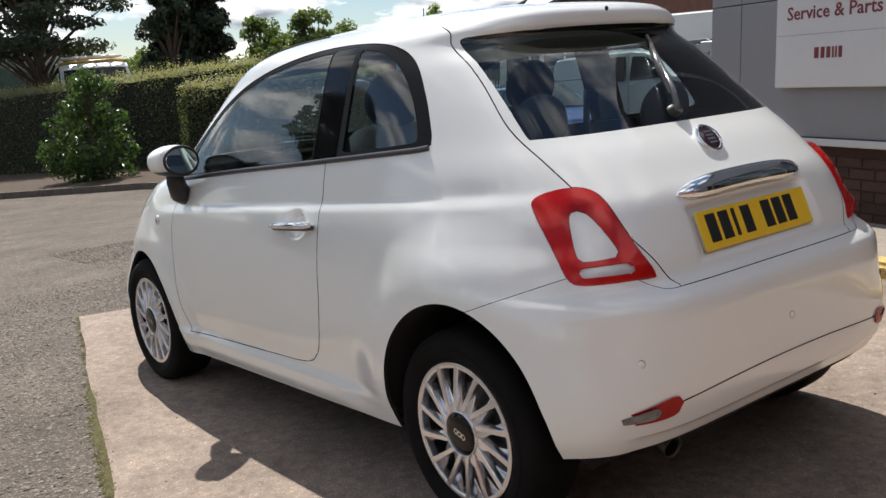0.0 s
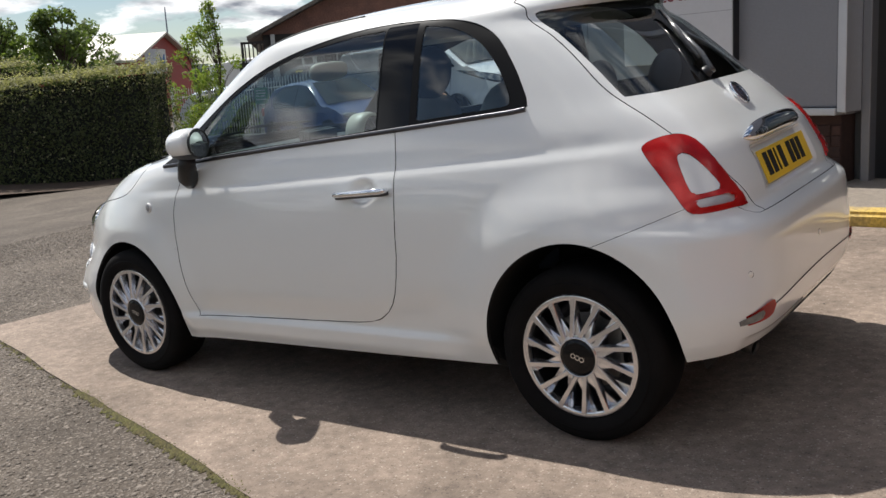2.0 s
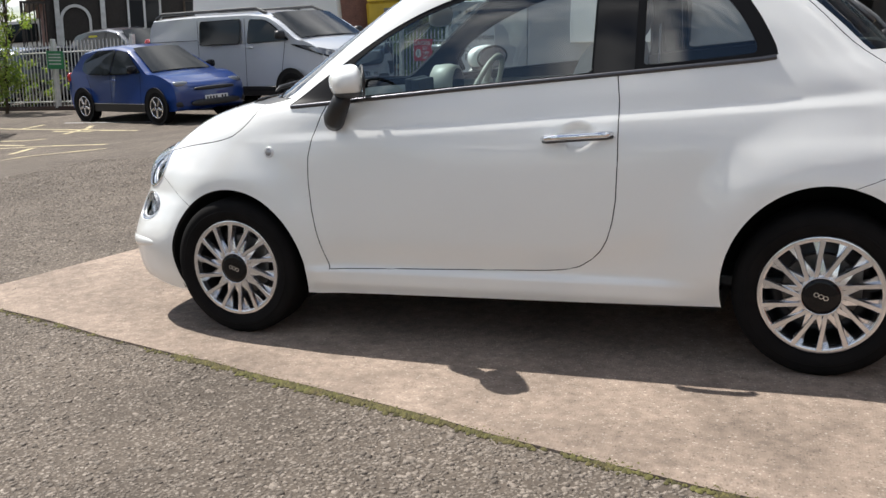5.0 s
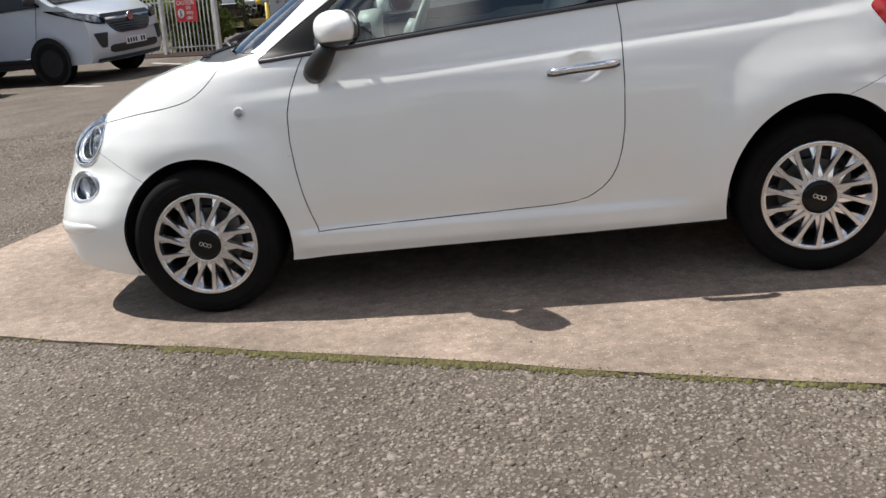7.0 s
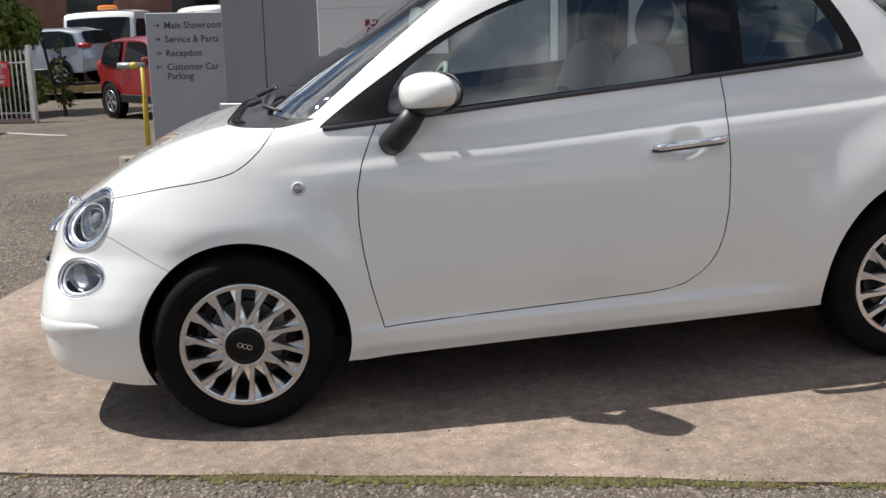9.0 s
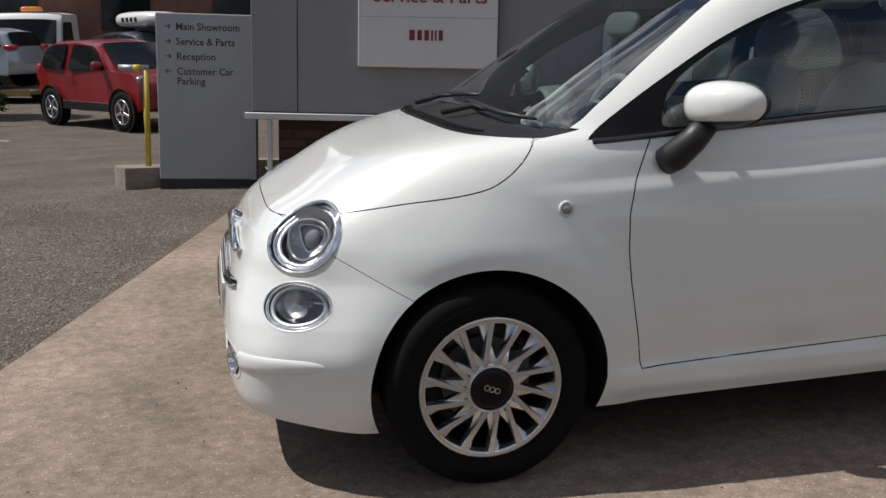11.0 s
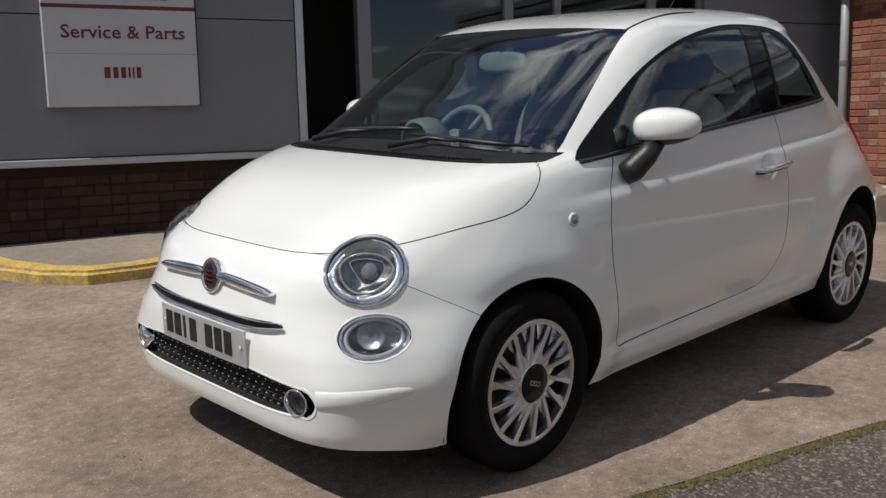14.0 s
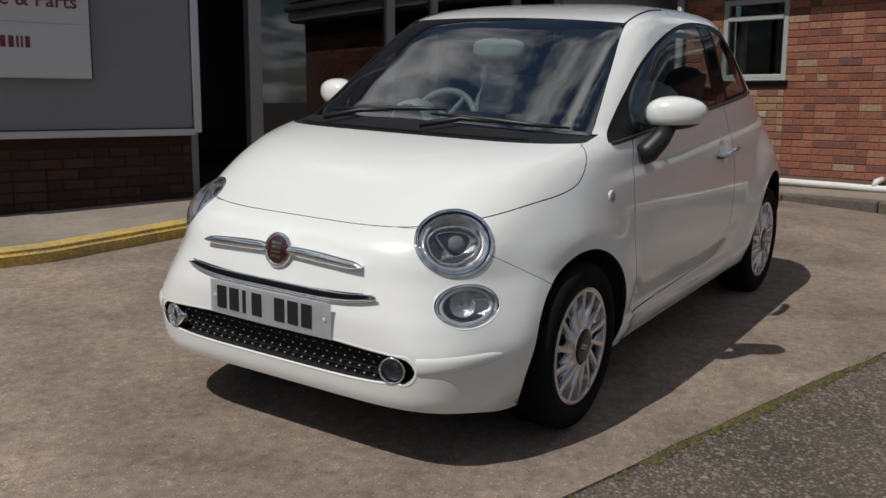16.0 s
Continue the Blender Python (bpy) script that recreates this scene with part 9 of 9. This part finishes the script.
# works lorry behind the hedge
pk_ = vehicle("works_lorry", "white works lorry with a yellow roof and light bar", lying(29.2, -8.45, 166), [(2.3, .6), (2.35, 1.5), (2.2, 2.2), (1.35, 2.5), (.95, 3.25), (.65, 3.42), (-1.2, 3.44), (-1.35, 3.3), (-1.35, .6), (0, .5)], 2.4, 2.3, .06, M_WHITEV, [[(1.2, 2.55), (.90, 3.15), (0, 3.2), (0, 2.55)]], (1.4, -.8), .45, (((1.42, 2.53), (1.06, 3.20), .90),), (M_BLACK,), rim="dark", bars=False)
part("roof_panel", cushion((2.0, 2.24, .16), (-.3, 0, 3.45)), mat("amber_roof", (.62, .36, .05), .35, coat=.6), pk_, "yellow roof panel", smooth=True)
part("light_bar", cushion((.3, 2.0, .12), (.1, 0, 3.60)), M_WHITEV, pk_, "white roof light bar", smooth=True)


def gable_house(name, label, m, w, d, eave, ridge, wall_m, roof_m, over=.35, mid=0.0):
    h = thing(name, label, "building", m)
    bm = bmesh.new()
    f = [bm.verts.new((x + mid, 0, z)) for x, z in ((-w / 2, -1), (w / 2, -1), (w / 2, eave), (0, ridge), (-w / 2, eave))]
    b = [bm.verts.new((v.co.x, d, v.co.z)) for v in f]
    bm.faces.new(f)
    bm.faces.new(b[::-1])
    for k in (0, 1, 4):
        bm.faces.new((f[(k + 1) % 5], f[k], b[k], b[(k + 1) % 5]))
    bmesh.ops.recalc_face_normals(bm, faces=bm.faces)
    part("wall", bm, wall_m, h)
    for s in (1, -1):
        dx, dz = w / 2 + over, (ridge - eave) * (w / 2 + over) / (w / 2)
        r = bmesh.new()
        pts = [(mid, -over, ridge + .02), (mid + s * dx, -over, ridge - dz + .02), (mid + s * dx, d + over, ridge - dz + .02), (mid, d + over, ridge + .02)]
        lo = [r.verts.new(p) for p in pts]
        hi = [r.verts.new((p[0], p[1], p[2] + .12)) for p in pts]
        r.faces.new(lo)
        r.faces.new(hi[::-1])
        for k in range(4):
            r.faces.new((lo[k], lo[(k + 1) % 4], hi[(k + 1) % 4], hi[k]))
        bmesh.ops.recalc_face_normals(r, faces=r.faces)
        part("roof", r, roof_m, h)
    return h


# red shed with a pale roof
M_SHED = mat("red_metal_sheet", (.30, .045, .035), .6, var=.2, scale=.8, fine=.08, fscale=14)
M_SHEDROOF = mat("cream_roof_sheet", (.52, .49, .42), .6, var=.15, scale=.6, fine=.08, fscale=9)
sh_ = gable_house("red_shed", "red metal shed with a cream roof", Matrix.Translation(site(43.5, -32.5)) @ Matrix.Rotation(radians(-62), 4, 'Z') @ Matrix.Rotation(radians(0), 4, 'Z'), 8.0, 16.0, 3.25, 4.75, M_SHED, M_SHEDROOF)
slab("gable_board", -2.6, -.3, -.06, -.02, 2.4, 3.9, mat("pale_gable_board", (.5, .52, .55), .6, var=.1), sh_)
slab("sign_panel", -1.0, .1, -.10, -.06, 2.6, 3.9, M_FENCE, sh_, "white sign panel")
part("lettering", text_bm("M", 1.1), mat("blue_letter", (.02, .10, .30), .5), sh_, matrix=Matrix.Translation((-.9, -.11, 2.85)))
for k_ in range(4):
    slab("shed_window", 4.0, 4.03, 2 + k_ * 3.4, 3.2 + k_ * 3.4, 1.4, 2.4, M_CARGLASS, sh_)
# dark timber and brick building with a tiled roof
M_TIMBER = mat("dark_timber", (.030, .024, .020), .8, var=.3, scale=2, fine=.2, fscale=20)
M_TILE = mat("weathered_roof_tile", (.17, .135, .11), .9, var=.45, scale=2.2, col2=(.09, .085, .07), fine=.4, fscale=16, bump=.02, bscale=7)
M_BROWNBRICK = mat("brown_brick_gable", (.21, .10, .07), .9, var=.4, scale=3, col2=(.13, .065, .05), fine=.3, fscale=24)
tb_ = gable_house("timber_building", "dark timber building with a white arched door and tiled roof", Matrix.Translation(site(16.2, -20.3)) @ Matrix.Rotation(radians(225), 4, 'Z'), 13.4, 12.0, 2.65, 5.76, M_BROWNBRICK, M_TILE, .45, 2.5)
slab("timber_front", -4.19, 1.19, -.024, -.001, -.6, 2.62, M_TIMBER, tb_, "dark boarded front")
slab("brick_panel", 1.2, 4.19, -.05, -.001, -.6, 2.60, M_BROWNBRICK, tb_, "brown brick infill")
for x_, w_ in ((-1.5, .9), (.2, 1.1)):
    fw_ = part("front_window", box_bm((w_, .05, 1.5), (x_, -.045, 1.75), .01), M_CARGLASS, tb_)
    for o_ in (-.5, 0, .5):
        part("window_bar", box_bm((.06, .06, 1.56), (x_ + o_ * w_, -.085, 1.75), .005), M_FENCE if x_ < 0 else M_BARK, fw_)
arch_ = [(-3.82, -.3), (-3.82, 1.95)] + [(-3.40 - .42 * math.cos(t_), 1.95 + .42 * math.sin(t_)) for t_ in np.linspace(.2, 2.94, 12)] + [(-2.98, 1.95), (-2.98, -.3)]
inner_ = [(-3.05, -.3), (-3.05, 1.95)] + [(-3.40 + .34 * math.cos(t_), 1.95 + .34 * math.sin(t_)) for t_ in np.linspace(.2, 2.94, 12)] + [(-3.75, 1.95), (-3.75, -.3)]
part("door_arch", sheet_bm(arch_ + inner_, .08), M_FENCE, tb_, "white arched door frame", matrix=Matrix.Translation((0, -.10, 0)))
for x_ in (-3.95, -2.72):
    slab("door_post", x_, x_ + .13, -.14, -.03, -.5, 2.62, M_FENCE, tb_)
for k_ in range(11):
    slab("cover_strip", -2.5 + k_ * .36, -2.46 + k_ * .36, -.03, -.001, 2.52, 2.64, M_TIMBER, tb_)
for k_ in range(6):
    slab("porch_bar", -4.75 + k_ * .12, -4.71 + k_ * .12, -.5, -.46, 1.2, 2.35, M_TIMBER, tb_)
slab("porch_rail", -4.85, -4.05, -.51, -.45, 2.35, 2.42, M_TIMBER, tb_)
slab("porch_post", -4.85, -4.77, -.51, -.43, -.5, 2.35, M_TIMBER, tb_)
# brick range closing the view beyond the red car
br_ = slab("workshop_wall", -9, 9, 0, .4, -1, 5.5, M_BROWNBRICK, None, m=Matrix.Translation(site(1.2, -26.0)) @ Matrix.Rotation(radians(-8), 4, 'Z') @ Matrix.Rotation(math.pi, 4, 'Z'))
tagged(br_, "brown brick workshop wall at the yard end", "wall", kind="structure")
for k_ in range(5):
    slab("workshop_window", -7 + k_ * 3.2, -5.6 + k_ * 3.2, -.05, -.002, 1.6, 3.0, M_CARGLASS, br_)
estate("dark grey estate car at the yard end", lying(-.6, -21.0, 20), 1.08, M_GREYCAR)
tree("tree", "leafy green tree beyond the showroom corner", .6, -32.0, 8.5, 3.0, M_LEAF, 95, .2, .26, 34, .2, 240)
lp_ = part("lamp_post", tube_bm([(0, 0, 0), (0, 0, 8.0)], [.09, .05], 8), M_GREYCAR, None, smooth=True, matrix=Matrix.Translation(site(60, -46)))
tagged(lp_, "tall grey lamp post in the distance", "lamp post")

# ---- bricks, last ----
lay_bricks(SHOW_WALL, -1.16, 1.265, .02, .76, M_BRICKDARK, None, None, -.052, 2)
lay_bricks(BRICK_WALL, -1.60, -1.145, .27, 2.18, M_BRICKRED, (-9, 9, 0, 9), None, .0, 3)
lay_bricks(BRICK_WALL, -1.14, -.40, .27, 1.18, M_BRICKPALE, (-9, 9, 0, 9), None, .0, 4)
lay_bricks(BRICK_WALL, -.39, 5.6, .27, 2.18, M_BRICKRED, (-9, .95, .26, 2.0), None, .0, 5)
